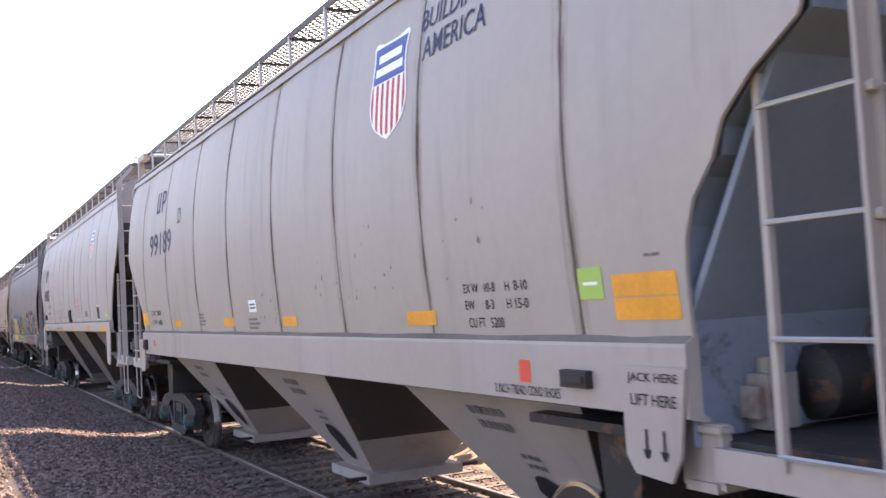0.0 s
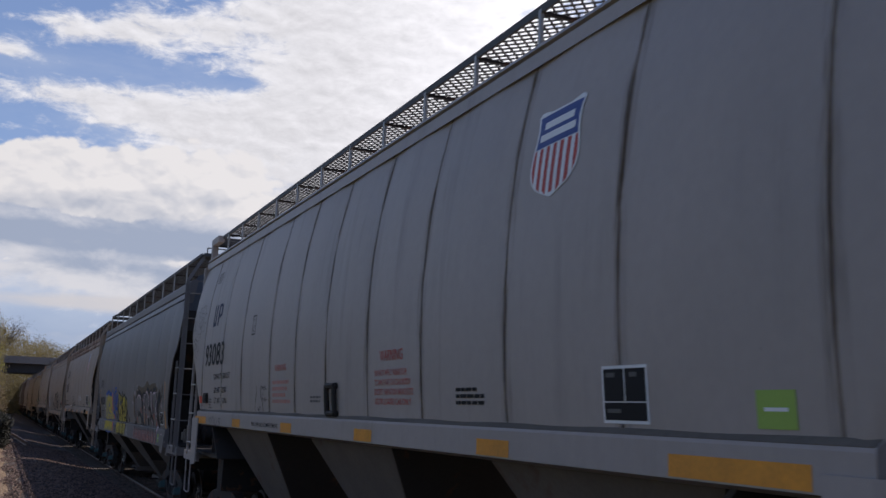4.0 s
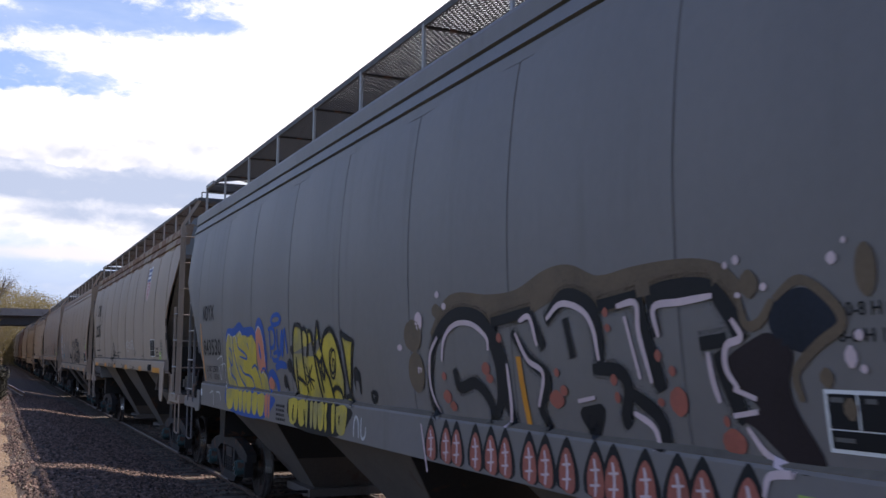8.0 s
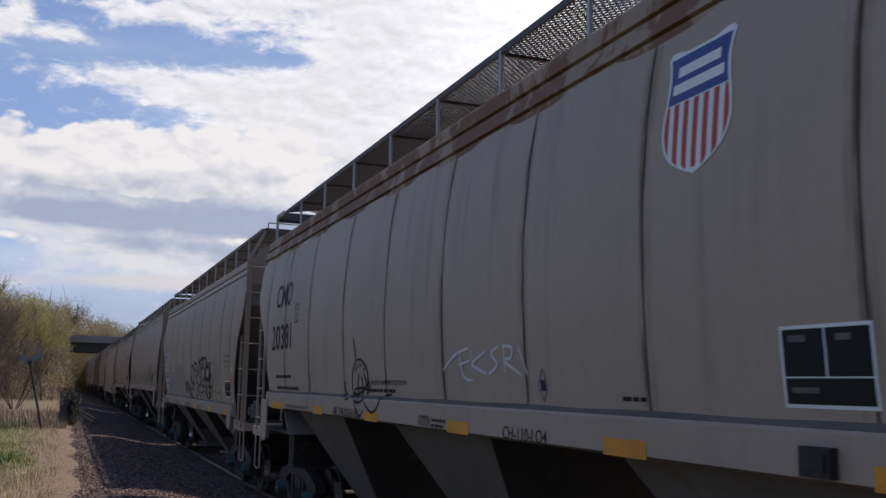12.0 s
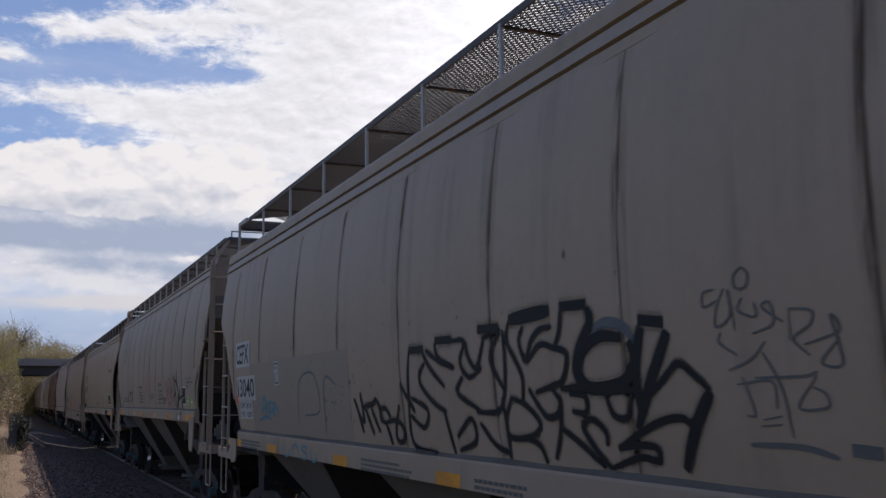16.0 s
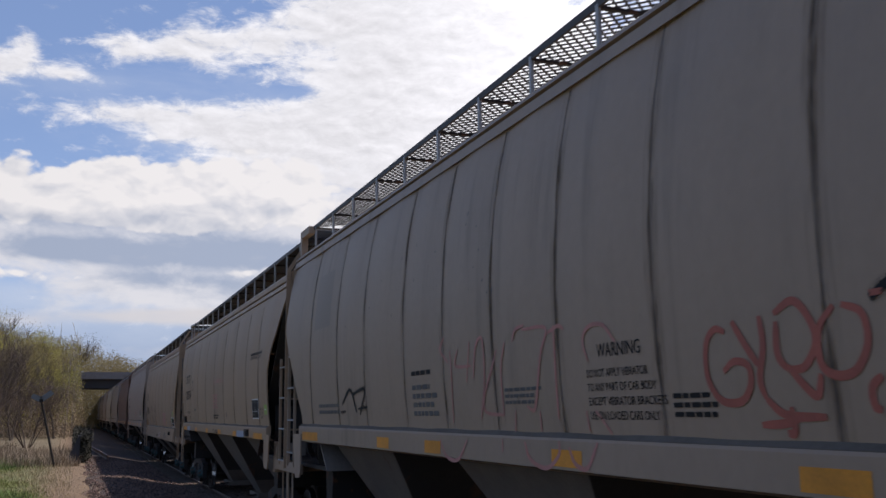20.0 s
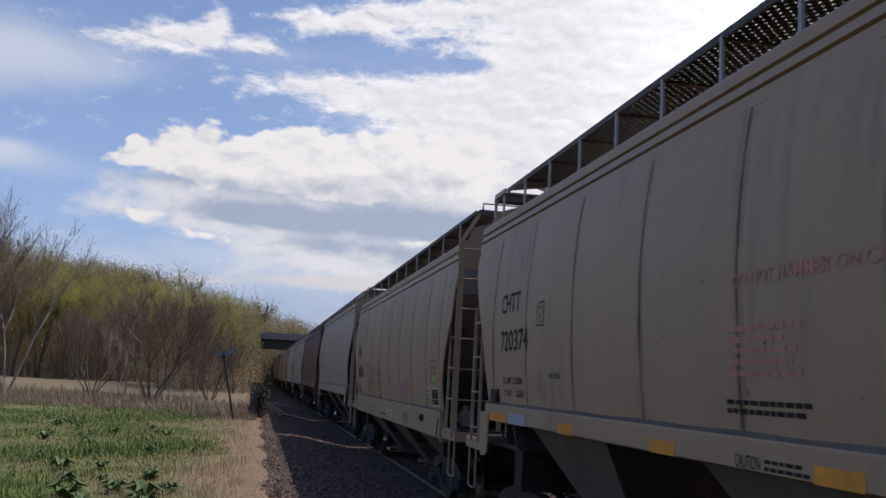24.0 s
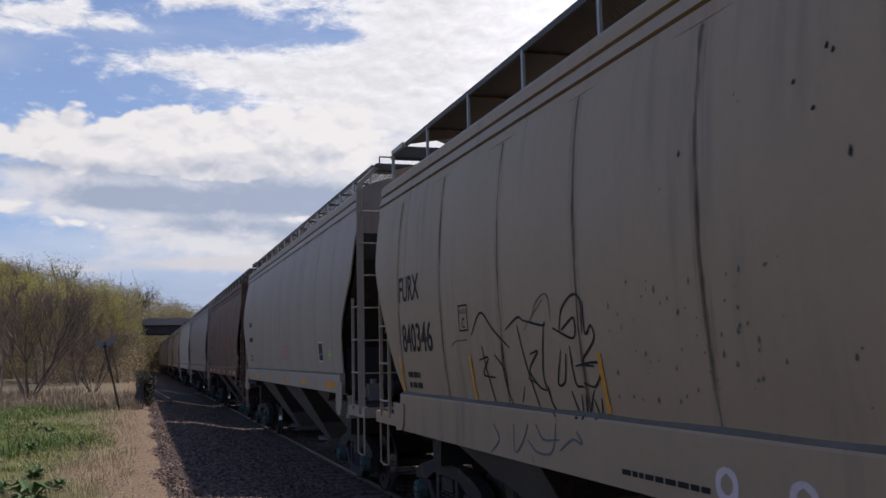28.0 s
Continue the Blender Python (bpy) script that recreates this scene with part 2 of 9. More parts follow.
# ---------------------------------------------------------------- materials
def material(name, colour, rough=0.6, metal=0.0, spots=None, grain=0.12, size=3.0, bump=0.0, bump_size=40.0, streak=0.0, streak_colour=(0.09, 0.075, 0.06), rnd=0.0, island=0.0, second=None, second_at=(0.5, 0.65), gloss_var=0.1, shine=0.5):
    """A base colour varied at two scales, with streaks that run down, stains, and fine relief, in metres."""
    mat = bpy.data.materials.new(name)
    mat.use_nodes = True
    k = Nodes(mat.node_tree)
    at = k.add("ShaderNodeTexCoord").outputs["Object"]
    broad, fine = k.noise(at, size, 4.0), k.noise(at, size * 14, 3.0)
    vary = k.math("ADD", k.math("MULTIPLY", k.math("SUBTRACT", broad, 0.5), grain * 2.4), k.math("MULTIPLY", k.math("SUBTRACT", fine, 0.5), grain * 1.2))
    if rnd:
        vary = k.math("ADD", vary, k.math("MULTIPLY", k.math("SUBTRACT", k.add("ShaderNodeObjectInfo").outputs["Random"], 0.5), rnd))
    if island:
        vary = k.math("ADD", vary, k.math("MULTIPLY", k.math("SUBTRACT", k.add("ShaderNodeNewGeometry").outputs["Random Per Island"], 0.5), island))
    colour_out = (*colour, 1)
    if second:
        colour_out = k.mix(k.span(k.noise(at, size * 0.6, 6.0, 0.6), *second_at), colour, second)
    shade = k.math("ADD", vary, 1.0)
    colour_out = k.mix(1.0, colour_out, shade, "MULTIPLY")
    if streak:
        runs = k.noise(k.scaled(at, 1.0, 3.2, 0.28), 1.3, 7.0, 0.6, 0.25)
        patchy = k.span(k.noise(at, 0.55, 3.0), 0.38, 0.66)
        colour_out = k.mix(k.math("MULTIPLY", k.math("MULTIPLY", k.span(runs, 0.47, 0.80), patchy), streak * 1.5), colour_out, streak_colour)
    if spots:
        colour_out = k.mix(k.math("MULTIPLY", k.span(k.noise(at, spots[1], 6.0, 0.65, 0.4), spots[2], spots[2] + 0.08), spots[3] if len(spots) > 3 else 0.9), colour_out, spots[0])
    shader = k.add("ShaderNodeBsdfPrincipled")
    k.put(shader.inputs["Base Color"], colour_out)
    k.put(shader.inputs["Roughness"], k.math("ADD", k.math("MULTIPLY", k.math("SUBTRACT", broad, 0.5), gloss_var * 2), rough, clamp=True))
    shader.inputs["Metallic"].default_value = metal
    shader.inputs["Specular IOR Level"].default_value = shine
    if bump:
        rel = k.add("ShaderNodeBump")
        rel.inputs["Distance"].default_value = bump
        k.put(rel.inputs["Height"], k.noise(at, bump_size, 4.0))
        k.put(shader.inputs["Normal"], rel.outputs[0])
    out = k.add("ShaderNodeOutputMaterial")
    k.put(out.inputs[0], shader.outputs[0])
    return mat


RUST = (0.10, 0.045, 0.025)
M = {}
M["iron"] = material("dark_iron", (0.026, 0.022, 0.02), 0.65, 0.3, (RUST, 5.0, 0.55), 0.3, 4.0, 0.003, 60)
M["wheel"] = material("worn_wheel", (0.07, 0.055, 0.045), 0.5, 0.6, (RUST, 6.0, 0.55), 0.3)
# real grime on car ends; painted shade on bay slopes and underside
M["grime_shade"] = material("grime_and_shade_on_steel", (0.036, 0.031, 0.028), 0.75, 0, (RUST, 2.0, 0.56, 0.6), 0.35, 1.5, 0.002, 20.0)
M["tread"] = material("bright_tread", (0.55, 0.54, 0.52), 0.22, 1.0)
M["rail"] = material("rail_steel", (0.16, 0.10, 0.07), 0.6, 0.4, (RUST, 6.0, 0.5), 0.25)
M["rail_head"] = material("rail_head", (0.27, 0.24, 0.22), 0.42, 1.0)
M["tie"] = material("weathered_tie", (0.10, 0.075, 0.055), 0.9, 0, None, 0.4, 6.0, 0.01, 30, rnd=0.5)
M["black"] = material("black_ink", (0.016, 0.016, 0.018), 0.6, shine=0.15)
M["navy"] = material("navy_ink", (0.012, 0.02, 0.06), 0.5, shine=0.15)
M["red"] = material("red_ink", (0.45, 0.05, 0.035), 0.6, grain=0.25)
M["redtag"] = material("red_label", (0.62, 0.05, 0.02), 0.5)
M["orange"] = material("orange_reflector", (0.66, 0.26, 0.018), 0.45, grain=0.35)
M["green"] = material("green_label", (0.28, 0.43, 0.08), 0.5)
M["white"] = material("white_ink", (0.75, 0.75, 0.75), 0.6)
M["blue"] = material("shield_blue", (0.02, 0.05, 0.22), 0.5)
M["grate"] = material("weathered_grating", (0.075, 0.072, 0.072), 0.65, 0.3)
M["teal"] = material("teal_bearing", (0.05, 0.10, 0.10), 0.6, 0.2, (RUST, 8.0, 0.5), 0.3)
M["steel"] = material("galvanised_steel", (0.34, 0.33, 0.32), 0.5, 0.5, None, 0.2)
M["seam_soft"] = material("seam_rust", (0.19, 0.15, 0.12), 0.8, grain=0.5)
M["seam_slate"] = material("seam_slate", (0.125, 0.115, 0.113), 0.7, grain=0.3)
M["end_blue"] = material("blue_grey_end", (0.15, 0.175, 0.215), 0.6, 0, ((0.05, 0.045, 0.04), 2.0, 0.6, 0.7), 0.2, 1.2)
M["end_teal"] = material("pale_teal_end", (0.27, 0.30, 0.31), 0.6, 0, None, 0.12, 1.2, streak=0.3)
M["end_dust"] = material("dust_on_steel", (0.21, 0.18, 0.155), 0.75, 0, (RUST, 2.0, 0.6, 0.5), 0.3, 1.5, 0.002, 20.0)
M["bay_dirt"] = material("dirt_on_hopper", (0.13, 0.105, 0.085), 0.8, 0, (RUST, 2.0, 0.58, 0.5), 0.35, 1.5, 0.002, 20.0, streak=0.3)
# ledge toned below the car paint, to draw its dark line of shade
M["ledge"] = material("ledge_shade", (0.155, 0.13, 0.105), 0.95, grain=0.35, size=1.2, shine=0.1)
M["slate_end"] = material("slate_end", (0.105, 0.115, 0.14), 0.6, grain=0.2, size=1.2)
M["seam"] = material("seam_dirt", (0.10, 0.075, 0.06), 0.8, grain=0.4)


# ---------------------------------------------------------------- mesh helpers
def box(bm, x0, x1, y0, y1, z0, z1):
    v = [bm.verts.new((x, y, z)) for x in (x0, x1) for y in (y0, y1) for z in (z0, z1)]
    for f in ((0, 1, 3, 2), (4, 6, 7, 5), (0, 4, 5, 1), (2, 3, 7, 6), (0, 2, 6, 4), (1, 5, 7, 3)):
        bm.faces.new([v[i] for i in f])
    return v


def rod(bm, p, q, r, n=6, r2=None):
    p, q = Vector(p), Vector(q)
    d = (q - p).normalized()
    a = d.orthogonal().normalized()
    b = d.cross(a)
    ends = []
    for c, rr in ((p, r), (q, r if r2 is None else r2)):
        ends.append([bm.verts.new(c + (a * math.cos(i * math.tau / n) + b * math.sin(i * math.tau / n)) * rr) for i in range(n)])
    for i in range(n):
        j = (i + 1) % n
        bm.faces.new((ends[0][i], ends[0][j], ends[1][j], ends[1][i]))
    bm.faces.new(ends[0][::-1])
    bm.faces.new(ends[1])


def tube(bm, path, r, n=6):
    """A bent pipe through the points of a path."""
    path = [Vector(p) for p in path]
    rings = []
    for i, p in enumerate(path):
        d = (path[min(i + 1, len(path) - 1)] - path[max(i - 1, 0)]).normalized()
        a = d.cross(Vector((0.31, 0.2, 0.93))).normalized()
        b = d.cross(a)
        rings.append([bm.verts.new(p + (a * math.cos(k * math.tau / n) + b * math.sin(k * math.tau / n)) * r) for k in range(n)])
    for p, q in zip(rings, rings[1:]):
        for k in range(n):
            m = (k + 1) % n
            bm.faces.new((p[k], p[m], q[m], q[k]))
    bm.faces.new(rings[0][::-1])
    bm.faces.new(rings[-1])


def prism(bm, poly, x0, x1):
    """A polygon in the y-z plane, drawn out from x0 to x1."""
    a = [bm.verts.new((x0, y, z)) for y, z in poly]
    b = [bm.verts.new((x1, y, z)) for y, z in poly]
    bm.faces.new(a)
    bm.faces.new(b[::-1])
    for i in range(len(poly)):
        j = (i + 1) % len(poly)
        bm.faces.new((a[j], a[i], b[i], b[j]))


def prism_y(bm, poly, y0, y1):
    """A polygon in the x-z plane, drawn out from y0 to y1."""
    a = [bm.verts.new((x, y0, z)) for x, z in poly]
    b = [bm.verts.new((x, y1, z)) for x, z in poly]
    bm.faces.new(a)
    bm.faces.new(b[::-1])
    for i in range(len(poly)):
        j = (i + 1) % len(poly)
        bm.faces.new((a[j], a[i], b[i], b[j]))


def finish(bm, name, mat, smooth=False):
    bmesh.ops.recalc_face_normals(bm, faces=bm.faces)
    me = bpy.data.meshes.new(name)
    bm.to_mesh(me)
    bm.free()
    me.materials.append(mat)
    if smooth:
        me.polygons.foreach_set("use_smooth", [True] * len(me.polygons))
        me.set_sharp_from_angle(angle=radians(35))
    return me


def part(name, bm, mat, parent, label="", smooth=False):
    me = bm if isinstance(bm, bpy.types.Mesh) else finish(bm, name, mat, smooth)
    ob = new(name, me)
    ob.parent = parent
    if label:
        ob["label"] = label
    return ob


def piece(name, build, mat, parent, label="", smooth=False):
    bm = bmesh.new()
    build(bm)
    return part(name, bm, mat, parent, label, smooth)


def smooth_line(points, steps=6):
    if len(points) < 3:
        return [Vector(p) for p in points]
    pts = [Vector(p) for p in points]
    pts = [pts[0] * 2 - pts[1]] + pts + [pts[-1] * 2 - pts[-2]]
    out = []
    for i in range(1, len(pts) - 2):
        a, b, c, d = pts[i - 1 : i + 3]
        for k in range(steps):
            t = k / steps
            out.append(0.5 * (2 * b + (c - a) * t + (2 * a - 5 * b + 4 * c - d) * t * t + (3 * b - a - 3 * c + d) * t**3))
    return out + [pts[-2]]


STORE = {}


def shared(key, build, mat, smooth=False):
    if key not in STORE:
        bm = bmesh.new()
        build(bm)
        STORE[key] = finish(bm, key if isinstance(key, str) else key[0], mat, smooth)
    return STORE[key]


# ---------------------------------------------------------------- the covered hopper cars
PROFILE = ((0.5, 1.44), (1.2, 1.50), (1.6, 1.555), (2.1, 1.60), (2.7, 1.62), (3.2, 1.60), (3.7, 1.545), (4.1, 1.465), (4.5, 1.37))


def half_width(z):
    zs, ws = zip(*PROFILE)
    zz = np.clip(z, zs[0], zs[-1])
    i = min(max(int(np.searchsorted(zs, zz)) - 1, 0), len(zs) - 2)
    def tangent(j):
        a, b = max(j - 1, 0), min(j + 1, len(zs) - 1)
        return (ws[b] - ws[a]) / (zs[b] - zs[a])
    h = zs[i + 1] - zs[i]
    u = (zz - zs[i]) / h
    return float((2 * u**3 - 3 * u**2 + 1) * ws[i] + (u**3 - 2 * u**2 + u) * h * tangent(i) + (3 * u**2 - 2 * u**3) * ws[i + 1] + (u**3 - u**2) * h * tangent(i + 1))


BAY = (0.46, 0.40, -0.14)      # half width, half length and height of a hopper's mouth


class Car:
    """One covered hopper car. y runs along it, its near end (which comes first) at low y."""

    def __init__(self, near, far, sill=(1.12, 1.53), eave=4.28, seams=8, first=1.9, last=1.9, cut_n=((4.4, 0), (3.1, 0.25), (2.3, 1.05), (1.2, 1.25)), cut_f=((4.4, 0), (3.0, 0.0), (2.3, 0.6), (1.2, 1.1)),
                 paint=None, roof=None, walk_posts=1.25, label="", bays=3, seam_mat="seam_soft", end_mat="grime_shade", bay_mat="bay_dirt", zero=None, mesh=(0.10, 0.006, 0.007), lines=None, top=4.87, chord=None, posts=None, pillow=0.014, slope=3.35, run=2.7, end_top=None, brake_far=False, strap=None, follow=False):
        self.mid = (near + far) / 2
        self.n, self.f = near - self.mid, far - self.mid
        self.sill, self.eave, self.mesh = sill, eave, mesh
        self.zero = (far if zero is None else zero) - self.mid
        self.cut_n, self.cut_f = cut_n, cut_f
        self.paint, self.roof_paint = paint, roof or paint
        self.bays, self.seam_mat, self.end_mat, self.bay_mat = bays, seam_mat, M[end_mat], paint if bay_mat == "own" else M[bay_mat]
        self.top, self.pillow = top, pillow
        self.chord = chord or (eave - 0.05, eave + 0.09, None, eave + 0.27)
        self.base, self.posts = self.chord[3] - 0.27, posts
        self.lines = [self.n + first + (self.f - last - self.n - first) * i / (seams - 1) for i in range(seams)]
        if lines:
            self.lines = [y - self.mid for y in lines]
        self.run, self.strap, self.follow = run, strap, follow
        self.end_brace = paint if slope > 3.7 else M["end_dust"]
        self.slope, self.end_top, self.brake_far, self.bay_at = slope, M[end_top] if end_top else paint, brake_far, []
        self.root = tagged(new("hopper_car"), label, "railcar", "hopper cars of the train")
        self.root.empty_display_size = 0.2
        self.root["mid"] = self.mid
        self.build(walk_posts)

    def edge(self, z, side):
        table = self.cut_n if side < 0 else self.cut_f
        zs, ds = zip(*reversed(table))
        d = float(np.interp(z, zs, ds))
        return self.n + d if side < 0 else self.f - d

    def sheet(self, bm, y0, y1, side, off=0.0, thick=0.02, pillow=None):
        pillow = self.pillow if pillow is None else pillow
        levels = [self.sill[1] + (self.eave - self.sill[1]) * i / 16 for i in range(17)]
        front, back = [], []
        for z in levels:
            a, b = max(y0, self.edge(z, -1)), min(y1, self.edge(z, 1))
            a = min(a, y1)
            b = max(b, y0)
            row_f, row_b = [], []
            w = half_width(z)
            for i in range(10):
                u = i / 9
                y = a + (b - a) * u
                puff = pillow * math.sin(math.pi * u) ** 2 + (self.dent(y, z, side) if pillow else 0.0)
                row_f.append(bm.verts.new((side * (w + off + puff), y, z)))
                row_b.append(bm.verts.new((side * (w + off - thick), y, z)))
            front.append(row_f)
            back.append(row_b)
        for r in range(16):
            wide = abs(front[r][0].co.y - front[r][9].co.y) + abs(front[r + 1][0].co.y - front[r + 1][9].co.y)
            if wide < 0.004:
                continue
            for i in range(9):
                bm.faces.new((front[r][i], front[r][i + 1], front[r + 1][i + 1], front[r + 1][i]))
                bm.faces.new((back[r][i], back[r + 1][i], back[r + 1][i + 1], back[r][i + 1]))
            bm.faces.new((front[r][0], front[r + 1][0], back[r + 1][0], back[r][0]))
            bm.faces.new((front[r][9], back[r][9], back[r + 1][9], front[r + 1][9]))
        for r, flip in ((0, 1), (16, -1)):
            for i in range(9):
                bm.faces.new((front[r][i], front[r][i + 1], back[r][i + 1], back[r][i])[::flip])

    def chord_outline(self, s):
        """The stepped plate along the roof's edge, with one or two grooves."""
        low, g1, g2, top = self.chord
        steps = [(1.38, low + 0.03), (half_width(low) + (0.008 if g2 else 0.035), low)]
        for g in (g2, g1):
            if g:
                x = half_width(g) + (0.02 if g2 else 0.04)
                steps += [(x, g - 0.018), (x - 0.035, g - 0.012), (x - 0.035, g + 0.004), (x + 0.008, g + 0.012)]
        x = steps[-1][0]
        steps += [(x - 0.004, top - 0.06), (x - 0.02, top - 0.025), (x - 0.05, top), (x - 0.16, top + 0.012), (1.30, top - 0.03)]
        return [(s * x, z) for x, z in steps]

    def on_side(self, u, z, off=0.004):
        """The point u metres from the far corner towards the near end, at height z, on the near side's skin."""
        if z < self.sill[1] - 0.004:
            return Vector((-(half_width(self.sill[1]) + 0.061 + (off if off > 0.02 else off * 0.5)), self.zero - u, z))
        y = self.zero - u
        cuts = [self.n] + self.lines + [self.f]
        puff = 0.0
        for p, q in zip(cuts, cuts[1:]):
            if p <= y <= q:
                a, b = max(p + 0.0125, self.edge(z, -1)), min(q - 0.0125, self.edge(z, 1))
                if a < y < b:
                    puff = self.pillow * math.sin(math.pi * (y - a) / (b - a)) ** 2
        return Vector((-(half_width(z) + puff + self.dent(y, z, -1) + 0.001 + off * 0.6), y, z))

    def dent(self, y, z, side):
        """Shallow unevenness of the side sheets."""
        return 0.004 + 0.004 * noise.noise((y * 0.9 + self.mid, z * 0.8, side))

    def build(self, walk_posts):
        r, pm = self.root, self.paint
        cuts = [self.n] + self.lines + [self.f]
        for a, b in zip(cuts, cuts[1:]):
            piece("side_panel", lambda bm: self.sheet(bm, a + 0.0125, b - 0.0125, -1), pm, r, smooth=True)
        piece("side_sheet", lambda bm: self.sheet(bm, self.n, self.f, 1), pm, r)
        for y in self.lines:
            piece("weld_seam", lambda bm: self.sheet(bm, y - 0.014, y + 0.014, -1, 0.001, 0.03, 0.0), M[self.seam_mat], r)
        zt, zb = self.sill[1], self.sill[0]
        yn, yf = self.edge(zt, -1), self.edge(zt, 1)
        for s in (-1, 1):
            w = half_width(zt)
            piece("side_sill", lambda bm: prism_y(bm, [(s * (w - 0.03), zt + 0.03), (s * (w + 0.012), zt + 0.022), (s * (w + 0.058), zt - 0.012), (s * (w + 0.062), zt - 0.03), (s * (w + 0.06), zb + 0.03), (s * (w - 0.06), zb), (s * (w - 0.08), zb + 0.02), (s * (w - 0.03), zb + 0.05)], yn, yf), pm, r)
            # strip over the ledge, with shading put into its colour
            piece("sill_ledge", lambda bm: prism_y(bm, [(s * (w - 0.02), zt + 0.034), (s * (w + 0.013), zt + 0.026), (s * (w + 0.056), zt - 0.006), (s * (w + 0.055), zt - 0.014), (s * (w - 0.02), zt + 0.01)], yn + 0.01, yf - 0.01), M["ledge"], r)
            piece("top_chord", lambda bm: prism_y(bm, self.chord_outline(s), self.n - 0.02, self.f + 0.02), self.roof_paint, r)
        w = 1.32
        e = self.chord[3] - 0.005
        piece("roof", lambda bm: prism_y(bm, [(-w, e - 0.03), (-w, e), (-w * 0.5, e + 0.13), (0, e + 0.17), (w * 0.5, e + 0.13), (w, e), (w, e - 0.03)], self.n, self.f), self.roof_paint, r)
        # roof walkways
        L = self.f - self.n
        W = L - 0.6
        t = self.top

        step, half, tall = self.mesh
        wide = 0.70

        def grating(bm):
            for i in range(-8, int(W / step)):
                for d in (1, -1):
                    y0 = i * step
                    y1 = y0 + wide
                    ya, yb = (y0, y1) if d > 0 else (y1, y0)
                    if y0 < 0 or y1 > W:
                        continue
                    p, q = Vector((0, ya, 0)), Vector((wide, yb, 0))
                    o = Vector((0.0, half * 1.41, 0))
                    v = [bm.verts.new(c) for c in (p - o, p + o, q + o, q - o)]
                    u = [bm.verts.new(c + Vector((0, 0, tall))) for c in (p - o, p + o, q + o, q - o)]
                    bm.faces.new(v[::-1])
                    bm.faces.new(u)
                    for k in range(4):
                        m = (k + 1) % 4
                        bm.faces.new((v[k], v[m], u[m], u[k]))
            for x in (0.0, wide):
                box(bm, x - 0.012, x + 0.012, 0, W, -0.03, 0.035)

        first, pitch = self.posts or (self.mid + self.n + 0.2, walk_posts)
        first -= self.mid + pitch * int((first - self.mid - self.n - 0.1) / pitch)
        foot = t - self.chord[3]
        for s in (-1, 1):
            g = part("running_board", shared(("running_board", round(W, 2), self.mesh), grating, M["grate"]), None, r)
            g.location = (-1.27 if s < 0 else 1.27 - wide, self.n, t)
            for i in range(int((self.f - 0.2 - first) / pitch) + 1):
                bar = part("walkway_bracket", shared(("walkway_bracket", s, round(foot, 2)), lambda bm: (box(bm, -0.014, 0.014, -0.022, 0.022, -foot, 0.0), box(bm, -0.03, 0.03, -0.03, 0.03, -foot, -foot + 0.03)), M["steel"]), None, r)
                bar.location = (s * 1.27, first + pitch * i, t)
                part("bracket_arm", shared(("bracket_arm", s), lambda bm: box(bm, min(0, -s * wide), max(0, -s * wide), -0.022, 0.022, -0.035, -0.012), M["iron"]), None, bar)
        # hatch covers along the middle
        for i in range(4):
            y = self.n + L * (i + 0.5) / 4
            piece("hatch_cover", lambda bm: box(bm, -0.4, 0.4, y - L / 9, y + L / 9, e + 0.17, e + 0.28), pm, r)
        # ends
        for s, y in ((-1, self.n), (1, self.f)):
            we = half_width(3.9) - 0.06
            piece("end_panel", lambda bm: prism_y(bm, [(-we, 3.78), (-we, self.base + 0.1), (-1.3, max(self.base + 0.3, 4.52)), (-0.75, max(self.base + 0.46, 4.70)), (0, max(self.base + 0.54, 4.78)), (0.75, max(self.base + 0.46, 4.70)), (1.3, max(self.base + 0.3, 4.52)), (we, self.base + 0.1), (we, 3.78)], min(y, y - s * 0.03), max(y, y - s * 0.03)), self.end_top, r)
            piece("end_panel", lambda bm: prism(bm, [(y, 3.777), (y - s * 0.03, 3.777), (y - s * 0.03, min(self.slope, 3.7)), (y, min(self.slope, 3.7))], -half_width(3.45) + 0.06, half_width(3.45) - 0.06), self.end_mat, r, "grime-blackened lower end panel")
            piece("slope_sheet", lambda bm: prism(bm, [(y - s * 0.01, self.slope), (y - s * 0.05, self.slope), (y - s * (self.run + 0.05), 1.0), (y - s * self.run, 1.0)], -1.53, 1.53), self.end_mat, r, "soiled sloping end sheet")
            piece("bolster_web", lambda bm: (box(bm, -1.4, 1.4, y - s * 1.62 - 0.02, y - s * 1.62 + 0.02, 1.04, 1.96), box(bm, -0.02, 0.02, min(y - s * 0.3, y - s * 1.6), max(y - s * 0.3, y - s * 1.6), 1.04, 2.0)), M["grime_shade"], r)
            if self.follow and s < 0:
                curve = [(self.edge(z, -1) + 0.035, z) for z in (3.5, 3.2, 2.96, 2.76, 2.55, 2.42, 2.33, 2.1, 1.82, 1.5, 1.0)]
                piece("end_sheet", lambda bm: prism(bm, curve + [(q + 0.02, z) for q, z in curve[::-1]], -1.54, 1.54), self.end_mat, r, "curved blue-grey end sheet")
            piece("end_platform", lambda bm: box(bm, -1.45, 1.45, min(y + s * 0.35, y - s * 2.7), max(y + s * 0.35, y - s * 2.7), 0.98, 1.04), M["iron"], r)
            for side in (-1, 1):
                piece("end_beam", lambda bm: box(bm, side * 1.5 - 0.03, side * 1.5 + 0.03, min(y + s * 0.36, y - s * 0.9), max(y + s * 0.36, y - s * 0.9), 0.85, 1.01), pm, r)
            piece("end_sill", lambda bm: box(bm, -1.53, 1.53, y + s * 0.30, y + s * 0.36, 0.85, 1.01), pm, r)
